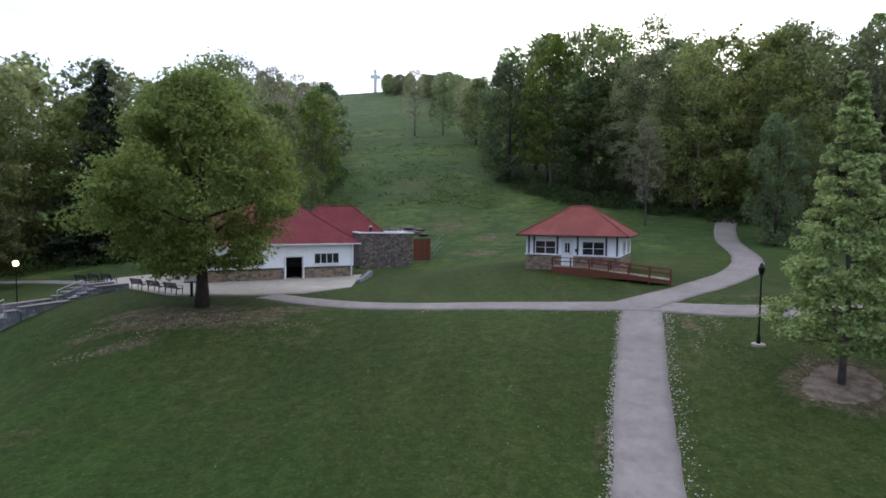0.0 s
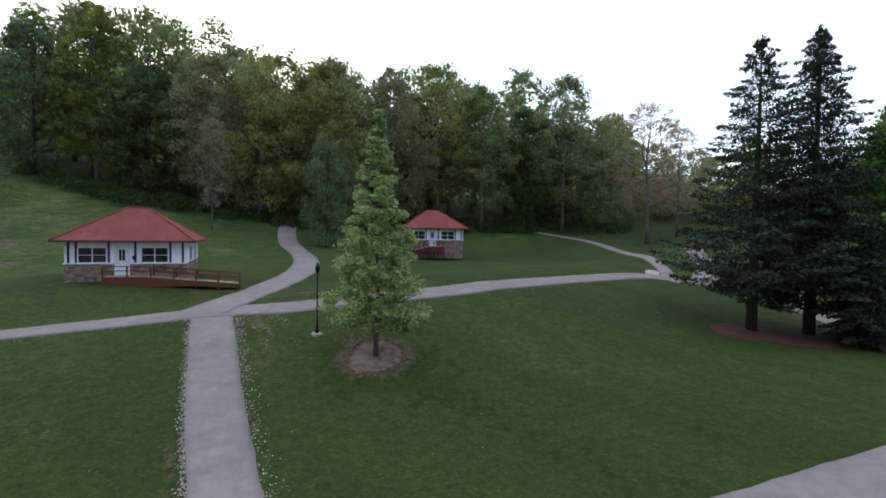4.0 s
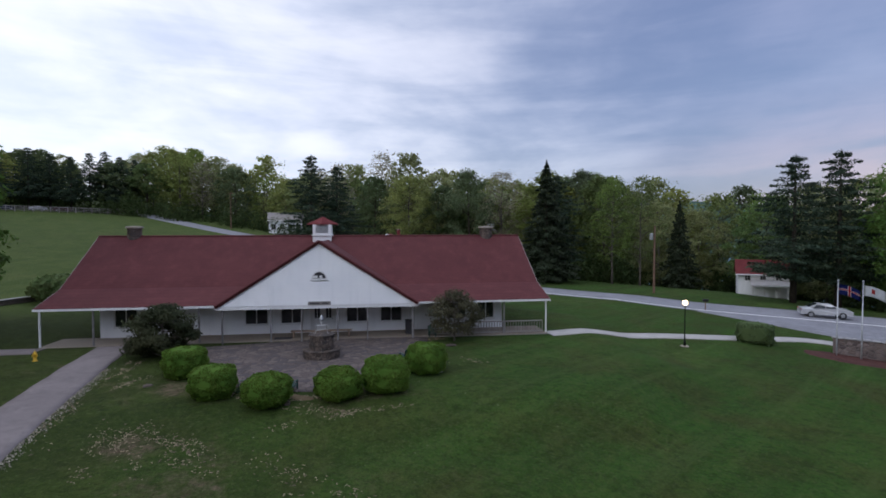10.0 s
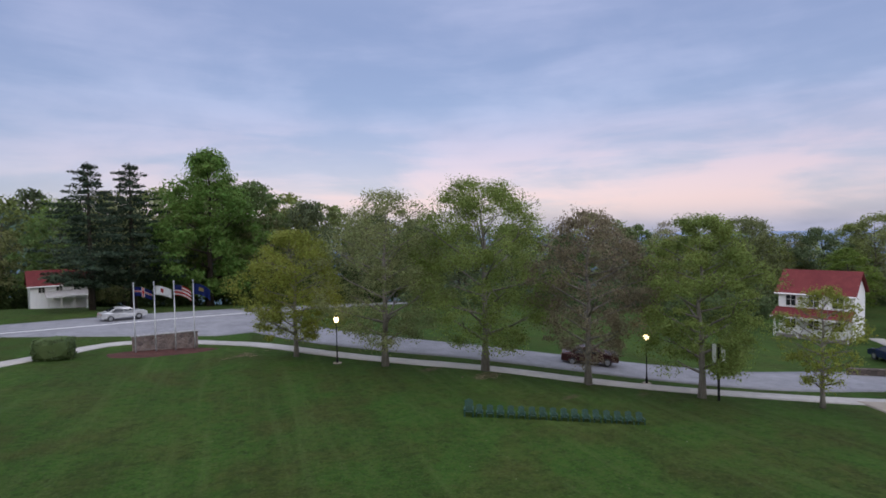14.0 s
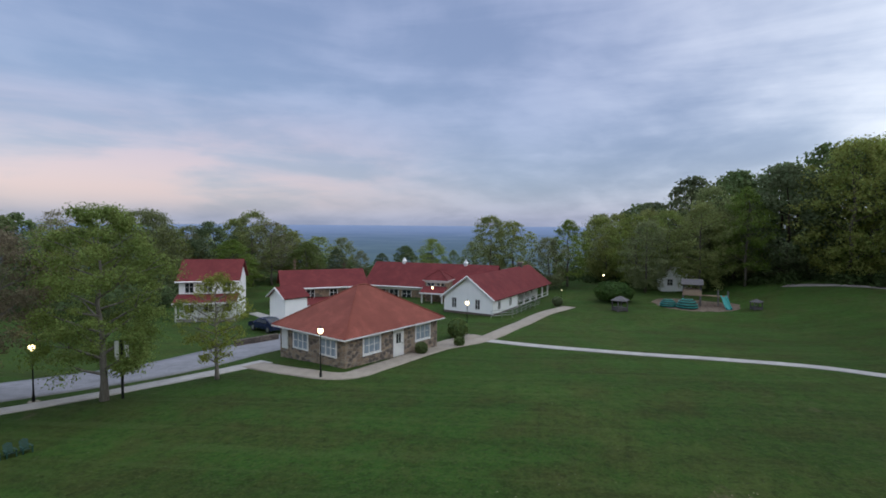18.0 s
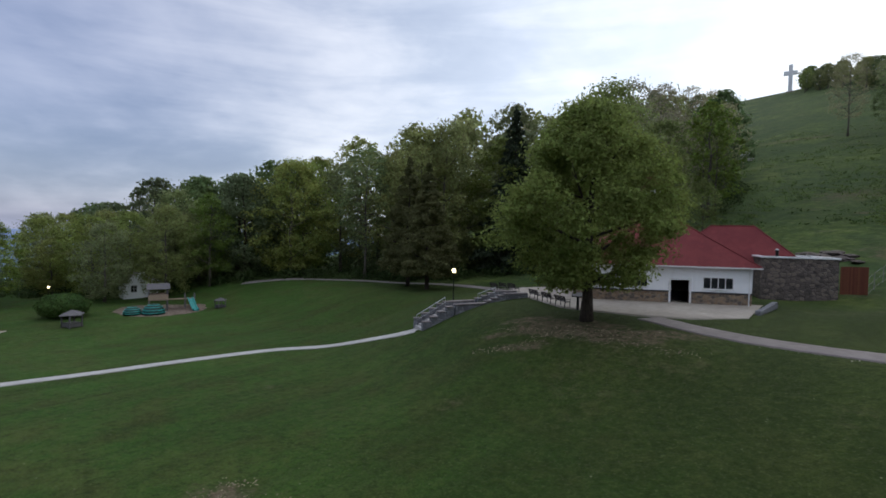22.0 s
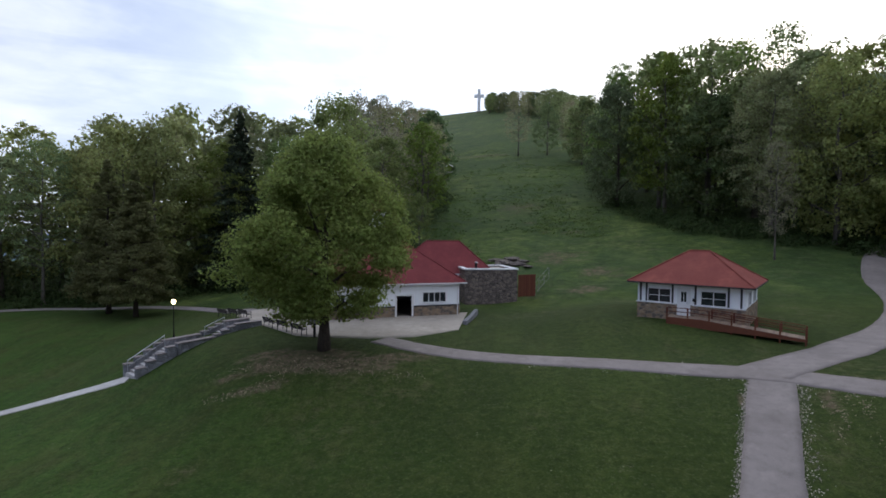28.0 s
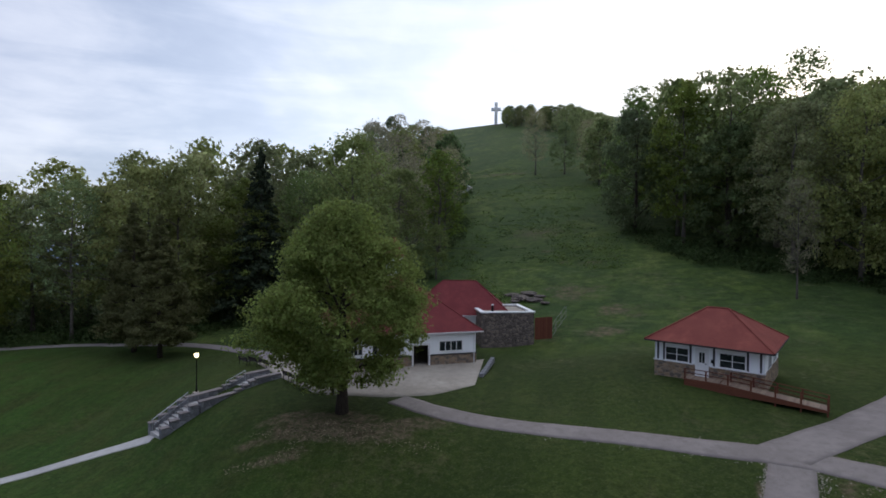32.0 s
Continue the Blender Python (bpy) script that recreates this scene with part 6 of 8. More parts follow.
def limbs(bm, base, top, trunk_r, start, count, reach, rise, rng, twigs=2, sides=6):
    """Trunk and limbs of a broad tree; returns the limb ends."""
    base, top = Vector(base), Vector(top)
    h = (top - base).length
    line, rad = [], []
    for i in range(8):
        s = i / 7
        line.append(base.lerp(top, s) + Vector((rng.normal() * 0.012 * h * s, rng.normal() * 0.012 * h * s, 0)))
        rad.append(trunk_r * ((1 - s) ** 0.8 * 0.92 + 0.06) * (1.35 if i == 0 else 1))
    tube(bm, line, rad, 9)
    ends = []
    for k in range(count):
        s = start + (0.93 - start) * (k + rng.random() * 0.6) / count
        j = min(int(s * 7), 6)
        p = line[j].lerp(line[j + 1], s * 7 - j)
        a = k * 2.4 + rng.random() * 0.8
        L = reach(s) * (0.75 + 0.35 * rng.random())
        up = rise * (0.5 + rng.random())
        d = Vector((math.cos(a), math.sin(a), 0))
        q = p + d * L * 0.45 + Vector((0, 0, L * up * 0.35))
        e = p + d * L * 0.74 + Vector((0, 0, L * up * 0.6))
        r = trunk_r * (1 - s) * 0.42 + 0.025
        tube(bm, [p, q, e], [r, r * 0.65, 0.02], sides, False)
        ends += [q, e]
        for _ in range(twigs):
            d2 = Vector((math.cos(a + rng.normal() * 0.7), math.sin(a + rng.normal() * 0.7), 0.25 + rng.random() * 0.7))
            f = q.lerp(e, rng.random() * 0.7) + d2 * L * 0.22
            tube(bm, [q.lerp(e, 0.2), f], [r * 0.4, 0.015], 4, False)
            ends.append(f)
    return ends


def broad_tree(name, label, h, radius, clear, leaves, size, leaf, bark=BARK, seed=1, trunk_r=None, shape="round", clumps=70, group="", count=16, spread=0.27):
    """A broad-leaved tree: clear is the height of the bare trunk; shape: round, egg, cone or vase."""
    rng = np.random.default_rng(seed)
    t = thing(name, label, "tree", group=group)
    trunk_r = trunk_r or h * 0.02

    def prof(s):
        if shape == "cone":
            return (1 - s) ** 0.82 * min(1, (s + 0.05) * 9) ** 0.5
        if shape == "egg":
            return math.sin(math.pi * min(1, (0.12 + 0.88 * s)) ** 0.8) ** 0.75
        if shape == "oval":
            return (1 - s ** 2.1) ** 0.72 * min(1, 0.46 + 1.75 * s)
        if shape == "vase":
            return math.sin(math.pi * (0.06 + 0.9 * s) ** 1.35) ** 0.7
        return math.sin(math.pi * (0.08 + 0.9 * s)) ** 0.6

    bm = bmesh.new()
    limbs(bm, (0, 0, -0.3), (0, 0, h * 0.93), trunk_r, clear / h * 1.02, count, lambda s: radius * prof(min(1, max(0, (s * h - clear) / (h - clear)))), 0.55 if shape != "cone" else 0.12, rng)
    part("trunk", bm, bark, t, smooth=True)
    ch = h - clear
    # clump centres through the crown, thicker outside
    cs = rng.random(clumps) ** (0.9 if shape != "cone" else 1.3)
    ca = rng.random(clumps) * 2 * np.pi
    pr = np.array([prof(s) for s in cs])
    cr = radius * pr * np.clip(0.35 + 0.62 * np.sqrt(rng.random(clumps)), 0, 1) * (0.88 + 0.22 * np.sin(ca * 3 + seed) * np.cos(cs * 7 + seed))
    cc = np.stack([cr * np.cos(ca), cr * np.sin(ca), clear + cs * ch], 1)
    spreadr = radius * spread * (0.5 + 0.9 * rng.random(clumps))
    if shape == "cone":
        spreadr *= 0.85 * np.clip(pr + 0.2, 0.3, 1)
    pick = rng.integers(0, clumps, leaves)
    off = rng.normal(size=(leaves, 3))
    off /= np.linalg.norm(off, axis=1, keepdims=True)
    off *= rng.random((leaves, 1)) ** 0.6
    c = cc[pick] + off * spreadr[pick][:, None] * np.array([1, 1, 0.62])
    c[:, 2] -= 0.04 * np.hypot(c[:, 0], c[:, 1])
    c[:, 2] = np.maximum(c[:, 2], clear * 0.72)
    nrm = off * 0.9 + rng.normal(size=(leaves, 3)) * 0.42 + np.array([0, 0, 0.35])
    nrm /= np.linalg.norm(nrm, axis=1, keepdims=True)
    sz = size * (0.6 + 0.8 * rng.random(leaves))
    ob = new("crown", leaf_mesh("crown", c, nrm, sz, leaf, 0.62, 0, rng))
    ob.parent = t
    return t


def conifer(name, label, h, radius, clear, boughs, needles, leaf, seed=1, bark=DARKBARK, droop=0.35, ragged=0.25, size=0.42, group="", power=0.85, fan=0.28, puff=0.028, tiers=0, lift=0.0):
    """A spruce or pine: whorls of drooping boughs, each a spray of flat needle tufts."""
    rng = np.random.default_rng(seed)
    t = thing(name, label, "tree", group=group)
    bm = bmesh.new()
    tube(bm, [(0, 0, -0.3), (0, 0, h * 0.3), (0, 0, h * 0.7), (0, 0, h)], [h * 0.019, h * 0.014, h * 0.007, 0.02], 8)
    C, N, S = [], [], []
    for i in range(boughs):
        s = (i + rng.random()) / boughs
        if tiers:
            s = min(0.99, (int(s * tiers) + 0.22 * rng.random()) / tiers)
        z = clear + (h - clear) * s
        a = i * 2.39996 + rng.normal() * 0.25
        L = radius * ((1 - s) ** power * 0.97 + 0.03) * (1 - ragged + 2 * ragged * rng.random()) * min(1, 0.55 + s * 6)
        d = np.array([math.cos(a), math.sin(a), 0])
        side = np.array([-math.sin(a), math.cos(a), 0])
        bend = droop * (0.6 + 0.8 * rng.random())
        end = np.array([0, 0, z]) + d * L - np.array([0, 0, bend * L * 0.55])
        if i % 2 == 0 and L > 0.6:
            tube(bm, [(0, 0, z), tuple((np.array([0, 0, z]) + d * L * 0.5) - np.array([0, 0, bend * L * 0.15])), tuple(end)], [0.022 + 0.012 * L / 3, 0.02, 0.008], 4, False)
        k = max(4, int(needles * (0.35 + L / radius)))
        f = 0.12 + 0.9 * rng.random(k) ** 0.75
        wid = (1 - f * 0.72) * L * fan * rng.normal(size=k)
        p = np.array([0, 0, z]) + f[:, None] * L * d + wid[:, None] * side
        p[:, 2] -= bend * L * 0.55 * f ** 1.6 + np.abs(wid) * 0.25 + rng.normal(size=k) * puff * h * (1.15 - f)
        p[:, 2] += lift * L * f ** 3
        nn = np.array([0, 0, 0.8]) + 0.6 * rng.normal(size=(k, 3)) + d * 0.4
        C.append(p), N.append(nn), S.append(size * (1.06 - 0.34 * s) * (0.55 + 0.7 * rng.random(k)))
    part("trunk", bm, bark, t, smooth=True)
    C, N, S = np.concatenate(C), np.concatenate(N), np.concatenate(S)
    N /= np.linalg.norm(N, axis=1, keepdims=True)
    ob = new("crown", leaf_mesh("crown", C, N, S, leaf, 0.34, 0, rng))
    ob.parent = t
    return t


def stand(t, x, y, turn=0.0, s=1.0, sz=None, sink=0.0):
    t.matrix_world = pose(x, y, gz(x, y) - sink, 0, 0, turn) @ Matrix.Diagonal((s, s, sz or s, 1))
    return t


def plant(proto, x, y, turn, s, sz=None, label=""):
    o = copy_thing(proto, pose(x, y, gz(x, y) - 0.1, 0, 0, turn) @ Matrix.Diagonal((s, s, sz or s, 1)))
    if label:
        o["label"] = label
    return o


# -- near trees, each its own
stand(broad_tree("oak_tree", "large dense green oak on the bank by the forecourt", 14.8, 7.7, 2.6, 90000, 0.112, LEAF_OAK, DARKBARK, 11, 0.4, "oval", 330, spread=0.185), -15.7, 32.9, 20)
stand(broad_tree("young_tree", "slim young pale green tree in a mulch ring", 12.2, 2.85, 1.7, 44000, 0.08, LEAF_YOUNG, BARK, 12, 0.125, "cone", 300, count=40, spread=0.22), 15.9, 20.0)
stand(conifer("spruce_tree", "tall dark spruce with bare lower trunk and ragged boughs", 21.6, 6.3, 3.0, 140, 190, NEEDLE, 13, DARKBARK, 0.2, 0.3, 0.2, "", 0.78, 0.2, 0.013, 30, 0.14), 43.0, 9.7)
stand(conifer("spruce_tree", "tall dense dark spruce beside its twin", 22.3, 5.5, 2.0, 230, 190, NEEDLE, 14, DARKBARK, 0.24, 0.28, 0.19, "", 0.66, 0.2, 0.014, 0, 0.08), 45.8, 6.6)
stand(conifer("spruce_tree", "low dark spruce sweeping to the ground", 8.0, 2.6, 0.4, 130, 170, NEEDLE, 15, DARKBARK, 0.4, 0.25, 0.15, "", 0.85, 0.22, 0.02), 44.2, 3.2)
stand(broad_tree("maple_tree", "bright green maple behind the spruces", 17.6, 5.2, 3.0, 27000, 0.18, leaf_material("maple_leaf", (0.082, 0.148, 0.034), (0.125, 0.198, 0.048)), BARK, 16, 0.32, "egg", 240, spread=0.22), 52.2, 2.0)
# street trees along the pavement
stand(broad_tree("maple_tree", "very large full green maple across the road", 23.6, 9.8, 2.4, 30000, 0.22, LEAF_BIGMAPLE, DARKBARK, 17, 0.5, "egg", 260, spread=0.19), *(87 * math.sin(radians(177.6)), 87 * math.cos(radians(177.6))))
for x, y, h, r, cl, m, sd, n, lab in (
    (-4.3, -41.2, 9.8, 4.5, 1.5, LEAF_GOLD, 21, 9500, "small golden-green street tree"),
    (-10.1, -36.2, 12.7, 5.6, 2.0, LEAF_BUD, 22, 8500, "thinly leafed greyish street tree"),
    (-16.6, -32.8, 13.8, 6.5, 2.0, LEAF_STREET, 23, 15000, "broad fresh green street maple"),
    (-21.8, -27.8, 11.6, 4.7, 2.0, LEAF_RUST, 24, 6500, "slender street tree in rusty bud"),
    (-26.9, -23.2, 11.2, 4.5, 1.8, LEAF_STREET, 25, 11500, "rounded green street maple"),
    (-32.4, -19.4, 7.2, 2.5, 1.4, LEAF_GOLD, 26, 1500, "sparse young street tree with few leaves"),
):
    stand(broad_tree("street_tree", lab, h, r, cl, int(n * 4.2), 0.066, m, PALEBARK, sd, 0.02 * h, "round", 190, count=26, spread=0.2, group="trees along the pavement"), x, y, sd * 40)

# -- prototypes for the woods: finer ones for the near edge, coarser ones further in
def woodland(fine):
    k, z = (3.6, 0.4) if fine else (1.15, 0.66)
    return [
        broad_tree("forest_tree", label, h, r, cl, int(n * k), sz * z, m, bark, sd, tr, shape, int(cp * 1.5), count=ct, group="woodland trees", spread=0.22)
        for label, h, r, cl, n, sz, m, bark, sd, tr, shape, cp, ct in (
            ("tall leafy woodland tree at the wood's edge", 21, 6.4, 4.2, 3300, 0.43, LEAF_FOREST, BARK, 31, 0.3, "round", 130, 10),
            ("broad green woodland tree with full crown", 18, 7.2, 1.4, 3400, 0.45, LEAF_FOREST, BARK, 32, 0.32, "round", 130, 9),
            ("yellow-green woodland tree in spring leaf", 20, 6.2, 3.6, 3000, 0.42, LEAF_SPRING, BARK, 33, 0.28, "egg", 120, 10),
            ("thinly leafed grey-brown woodland tree", 22, 6.0, 5, 2000, 0.30, LEAF_GREY, BARK, 34, 0.24, "round", 190, 30),
            ("shaded dark woodland tree with low branches", 15, 6.2, 0.6, 3000, 0.45, LEAF_DARK, DARKBARK, 35, 0.26, "round", 110, 8),
            ("tall woodland tree with an open crown", 24, 5.8, 5.5, 1900, 0.36, LEAF_SPRING, BARK, 36, 0.22, "round", 150, 32),
        )
    ]


protos, coarse = woodland(True), woodland(False)
pine = conifer("pine_tree", "tall dark pine with open spreading boughs", 22, 6.6, 4.0, 96, 170, PINE, 37, DARKBARK, 0.14, 0.42, 0.27, "dark pines", 0.6, 0.21, 0.016, 20, 0.06)
fir = conifer("fir_tree", "dark pointed fir among other trees", 18, 4.4, 0.5, 130, 110, NEEDLE, 38, DARKBARK, 0.35, 0.25, 0.3, "dark firs", 0.85, 0.24, 0.02)
for i, p in enumerate(protos + coarse + [pine, fir]):
    stand(p, 30 + i * 8, 122 + (i % 3) * 7, i * 50)
R = np.random.default_rng(5)


def polar(az, r):
    return -r * math.sin(radians(az)), r * math.cos(radians(az))


HIGH = [21, 18, 20, 22, 15, 24]
# how high the woods stand against the sky all round, in degrees seen from the middle of the lawn
SKYLINE = [(-196, 1.8), (-178, 6.7), (-174, 5.2), (-158, 3.9), (-152, 7.2), (-144, 6.7), (-139, 8.0), (-131, 9.0), (-122, 8.2), (-116, 7.6), (-111, 8.7), (-105, 8.8), (-101, 6.9), (-92, 7.3), (-66, 10.0), (-64, 12.9), (-60, 15.6), (-56, 17.1), (-53, 17.8), (-42, 17.7), (-31, 18.5), (-25, 19.4), (-22.5, 20.4), (-19, 19.2), (-15, 19.5), (-11, 20.0), (-5.7, 17.7), (-4.2, 15.2), (0, 15.9), (6.9, 15.6), (10, 13.5), (15, 15.0), (21, 16.1), (23, 17.0), (25.6, 15.3), (30.7, 14.3), (36, 14.2), (38, 13.5), (41, 11.9), (49, 10.9), (55, 9.2), (63, 5.9), (71, 4.6), (75, 2.5), (80, 0.9), (90, 0.8)]


belts = []


def wood(az0, az1, near, depth, gap, weights, lo=0.78, rows=1):
    """Fill a belt of woodland up to the skyline, nearest row first."""
    r = 0.0
    w = np.array(weights, float) / sum(weights)
    row = 0
    sa, se = zip(*SKYLINE)
    while r < depth:
        az = min(az0, az1) + R.random() * 2
        while az < max(az0, az1):
            d = near(az) + r + R.random() * gap * 0.8
            x, y = polar(az, d)
            i = R.choice(len(protos), p=w)
            top = 8.5 + d * math.tan(radians(np.interp(az, sa, se)))
            s = min(1.75, max(0.45, (top - gz(x, y)) / HIGH[i])) * (lo + (1.02 - lo) * R.random())
            wide = min(1.25, max(0.7, s)) * (0.95 + 0.25 * R.random())
            turn = R.random() * 360
            if row < 3 and d < 150:
                plant((protos if row < rows and d < 135 else coarse)[i], x, y, turn, wide, s)
            else:
                belts.append((az, coarse[i], pose(x, y, gz(x, y) - 0.1, 0, 0, turn) @ Matrix.Diagonal((wide, wide, s, 1))))
            az += math.degrees(gap / d) * (0.75 + 0.5 * R.random())
        r += gap * 1.15
        row += 1


# right-hand wood, on the slope north-east of the lawn
def near_right(az):
    return np.interp(az, [-66, -61, -52, -44, -36, -28, -20, -14, -8, -4.5, -3], [118, 116, 110, 100, 94, 90, 93, 97, 108, 136, 172])


wood(-64.5, -33, near_right, 33, 8.8, (4, 4, 1.2, 0.6, 4, 0.6), 0.82)
wood(-33, -3, near_right, 33, 8.6, (2.6, 2.6, 1.6, 2.6, 4.6, 1.6), 0.8)
# left-hand wood, west of the forecourt
def near_left(az):
    return np.interp(az, [11, 14, 20, 30, 40, 55, 66, 78, 88], [150, 96, 84, 82, 84, 92, 98, 104, 112])


wood(13, 23, near_left, 34, 8.5, (1, 0.4, 1.2, 5, 0.6, 1.2), 0.7)
wood(23, 44, near_left, 34, 8.6, (3.6, 3.8, 2.4, 1.8, 1.4, 1.6), 0.78)
wood(44, 58, near_left, 34, 8.6, (3.2, 4, 2.0, 0.3, 3.0, 0.3), 0.8)
wood(58, 80, near_left, 34, 9.0, (1, 2, 0.3, 0.6, 6, 0.3), 0.84)
# wood flanking the ski slope higher up
wood(12.4, 22, lambda az: 128 + (az - 12) * 4, 130, 12, (1, 1, 1.5, 4, 1, 2), 0.6)
wood(-4, 6.8, lambda az: np.interp(az, [-4, 0, 3, 5, 6.8], [215, 270, 360, 395, 415]), 60, 9.0, (3, 3, 1, 1, 3, 0))
for az, r, k, s in ((3.35, 196, 3, 1.12), (0.2, 193, 2, 0.98), (-2.2, 188, 3, 0.9), (14.5, 90, 2, 0.5)):
    plant(protos[k], *polar(az, r), 30, s)
wood(-83, -65, lambda az: 150 + 2 * (az + 65), 30, 10, (1, 3, 1, 2, 3, 0.5), 0.6)
# tall fir on the left skyline, and trees on the left lawn
plant(fir, *polar(33.6, 84), 0, 1.5, 1.46)
for az, r, k, s in ((70, 92, 1, 0.8), (66, 95, 2, 0.8), (75, 92, 1, 0.66)):
    plant(protos[k], *polar(az, r), az * 7, s)
# sparse oak near the fork of the lanes, thin tree by the drive
stand(broad_tree("oak_tree", "wide thinly leafed brownish oak beside the upper lane", 24.5, 8.0, 6.0, 9000, 0.13, LEAF_BROWN, BARK, 18, 0.34, "round", 210, count=34, spread=0.16), *polar(-67.6, 96), 10)
plant(protos[3], *polar(-70.5, 108), 60, 1.1, 0.95)
plant(protos[3], *polar(-21.5, 80), 80, 0.5, 0.72)
plant(protos[4], *polar(-33.0, 74), 80, 0.6, 1.05)
plant(protos[2], *polar(-34.8, 78), 10, 0.6, 0.8)
# east: behind the hall and the field
wood(-98, -84, lambda az: 212, 34, 8, (1, 4, 1, 1, 4, 0))
wood(-150, -99, lambda az: np.interp(az, [-150, -140, -128, -116, -104, -98], [112, 120, 132, 172, 190, 200]), 40, 8.2, (1.2, 4, 1.5, 1.4, 5, 0.4), 0.7)
for az, r, s in ((-91.5, 195, 0.8), (-94, 198, 0.85), (-95.5, 200, 0.8), (-97, 196, 0.78), (-91, 200, 0.8), (-118.6, 112, 0.98), (-121.3, 114, 0.9), (-89.5, 205, 0.8), (-98.4, 200, 0.86), (-99.6, 203, 0.9), (-100.8, 199, 0.84), (-102.0, 204, 0.82)):
    plant(pine, *polar(az, r), az * 9, s * 1.1, s)
for az, r, s in ((-167.6, 80, 0.88), (-170.9, 84, 0.94), (-145.6, 92, 0.85)):
    plant(pine, *polar(az, r), az * 9, s * 1.15, s)
plant(fir, *polar(-157.9, 92), 0, 0.78, 0.78)
plant(fir, *polar(-144.5, 84), 40, 1.3, 1.06)
wood(-200, -146, lambda az: np.interp(az, [-200, -180, -172, -160, -150, -144], [92, 88, 92, 112, 104, 100]), 22, 9, (1.5, 5, 1, 1, 4, 0.3))
for az, r, k, s in ((-151.4, 90, 5, 0.74), (-154.2, 92, 5, 0.76), (-181.5, 95, 1, 0.8), (-183.5, 92, 0, 0.72)):
    plant(protos[k], *polar(az, r), az * 5, s * 1.1, s)
# south-west, behind the street trees and the inn
SKYLINE = [(-250, -3.2), (-247, -1.8), (-243.5, 0.8), (-241, -1.2), (-237, -0.7), (-233, 0.8), (-228, 0.5), (-220, 2.0), (-205, 1.0), (-196, 2.0)]
wood(-249.5, -198, lambda az: 96 + 10 * math.sin(az), 30, 8.0, (3, 3, 2, 1, 2, 0), 0.7)
for az, r, k, s in ((-262, 118, 1, 0.5), (-268.5, 96, 0, 0.62), (-271, 100, 1, 0.66), (-277, 96, 2, 0.62), (-275, 92, 1, 0.5), (-281, 104, 1, 0.5), (-259, 124, 4, 0.5), (-252, 128, 1, 0.5), (-284, 100, 1, 0.72), (-287, 98, 0, 0.66), (-290, 100, 1, 0.72), (-293, 102, 1, 0.75)):
    plant(protos[k], *polar(az, r), az * 5, s * 1.15, s)

for az, r, k, el in ((-242.6, 104, 1, 0.9), (-241.0, 108, 0, 0.2), (-239.0, 100, 4, -0.2), (-236.6, 104, 1, -0.6), (-245.6, 112, 0, -0.4), (-233.6, 98, 1, 0.6), (-248.6, 120, 1, -2.4), (-251.5, 126, 4, -3.0), (-254.0, 118, 1, -3.2), (-256.4, 124, 4, -3.5), (-259.2, 128, 1, -3.0), (-261.6, 126, 4, -3.4), (-264.4, 122, 2, -3.0), (-246.8, 110, 0, -1.0), (-266.6, 112, 1, -2.2)):
    x, y = polar(az, r)
    s = (8.5 + r * math.tan(radians(el)) - gz(x, y)) / HIGH[k]
    plant(protos[k], x, y, az * 5, s * 1.05, s)


# -- the trees deeper in the woods, joined into belts
def belt(trees):
    """One mesh of many trees that stand behind the wood's edge."""
    co, starts, totals, loops, mats, slots, base, first = [], [], [], [], [], {}, 0, 0
    for _, proto, m in trees:
        for ch in proto.children:
            me = ch.data
            v = np.empty(len(me.vertices) * 3, np.float32)
            me.vertices.foreach_get("co", v)
            m4 = np.array(m)
            co.append(v.reshape(-1, 3) @ m4[:3, :3].T + m4[:3, 3])
            li = np.empty(len(me.loops), np.int32)
            me.loops.foreach_get("vertex_index", li)
            st, tot = np.empty(len(me.polygons), np.int32), np.empty(len(me.polygons), np.int32)
            me.polygons.foreach_get("loop_start", st), me.polygons.foreach_get("loop_total", tot)
            loops.append(li + base), starts.append(st + first), totals.append(tot)
            mats.append(np.full(len(st), slots.setdefault(me.materials[0].name, len(slots)), np.int32))
            base, first = base + len(me.vertices), first + len(li)
    me = bpy.data.meshes.new("woodland")
    for name in slots:
        me.materials.append(bpy.data.materials[name])
    me.vertices.add(base), me.loops.add(first), me.polygons.add(sum(len(s) for s in starts))
    me.vertices.foreach_set("co", np.concatenate(co).ravel())
    me.loops.foreach_set("vertex_index", np.concatenate(loops))
    me.polygons.foreach_set("loop_start", np.concatenate(starts))
    me.polygons.foreach_set("material_index", np.concatenate(mats))
    me.update(calc_edges=True)
    return tagged(new("woodland", me), "dense mixed woodland behind the first row of trees", "woodland", kind="stuff")


belts.sort(key=lambda b: b[0])
for i in range(0, len(belts), 10):
    belt(belts[i:i + 10])


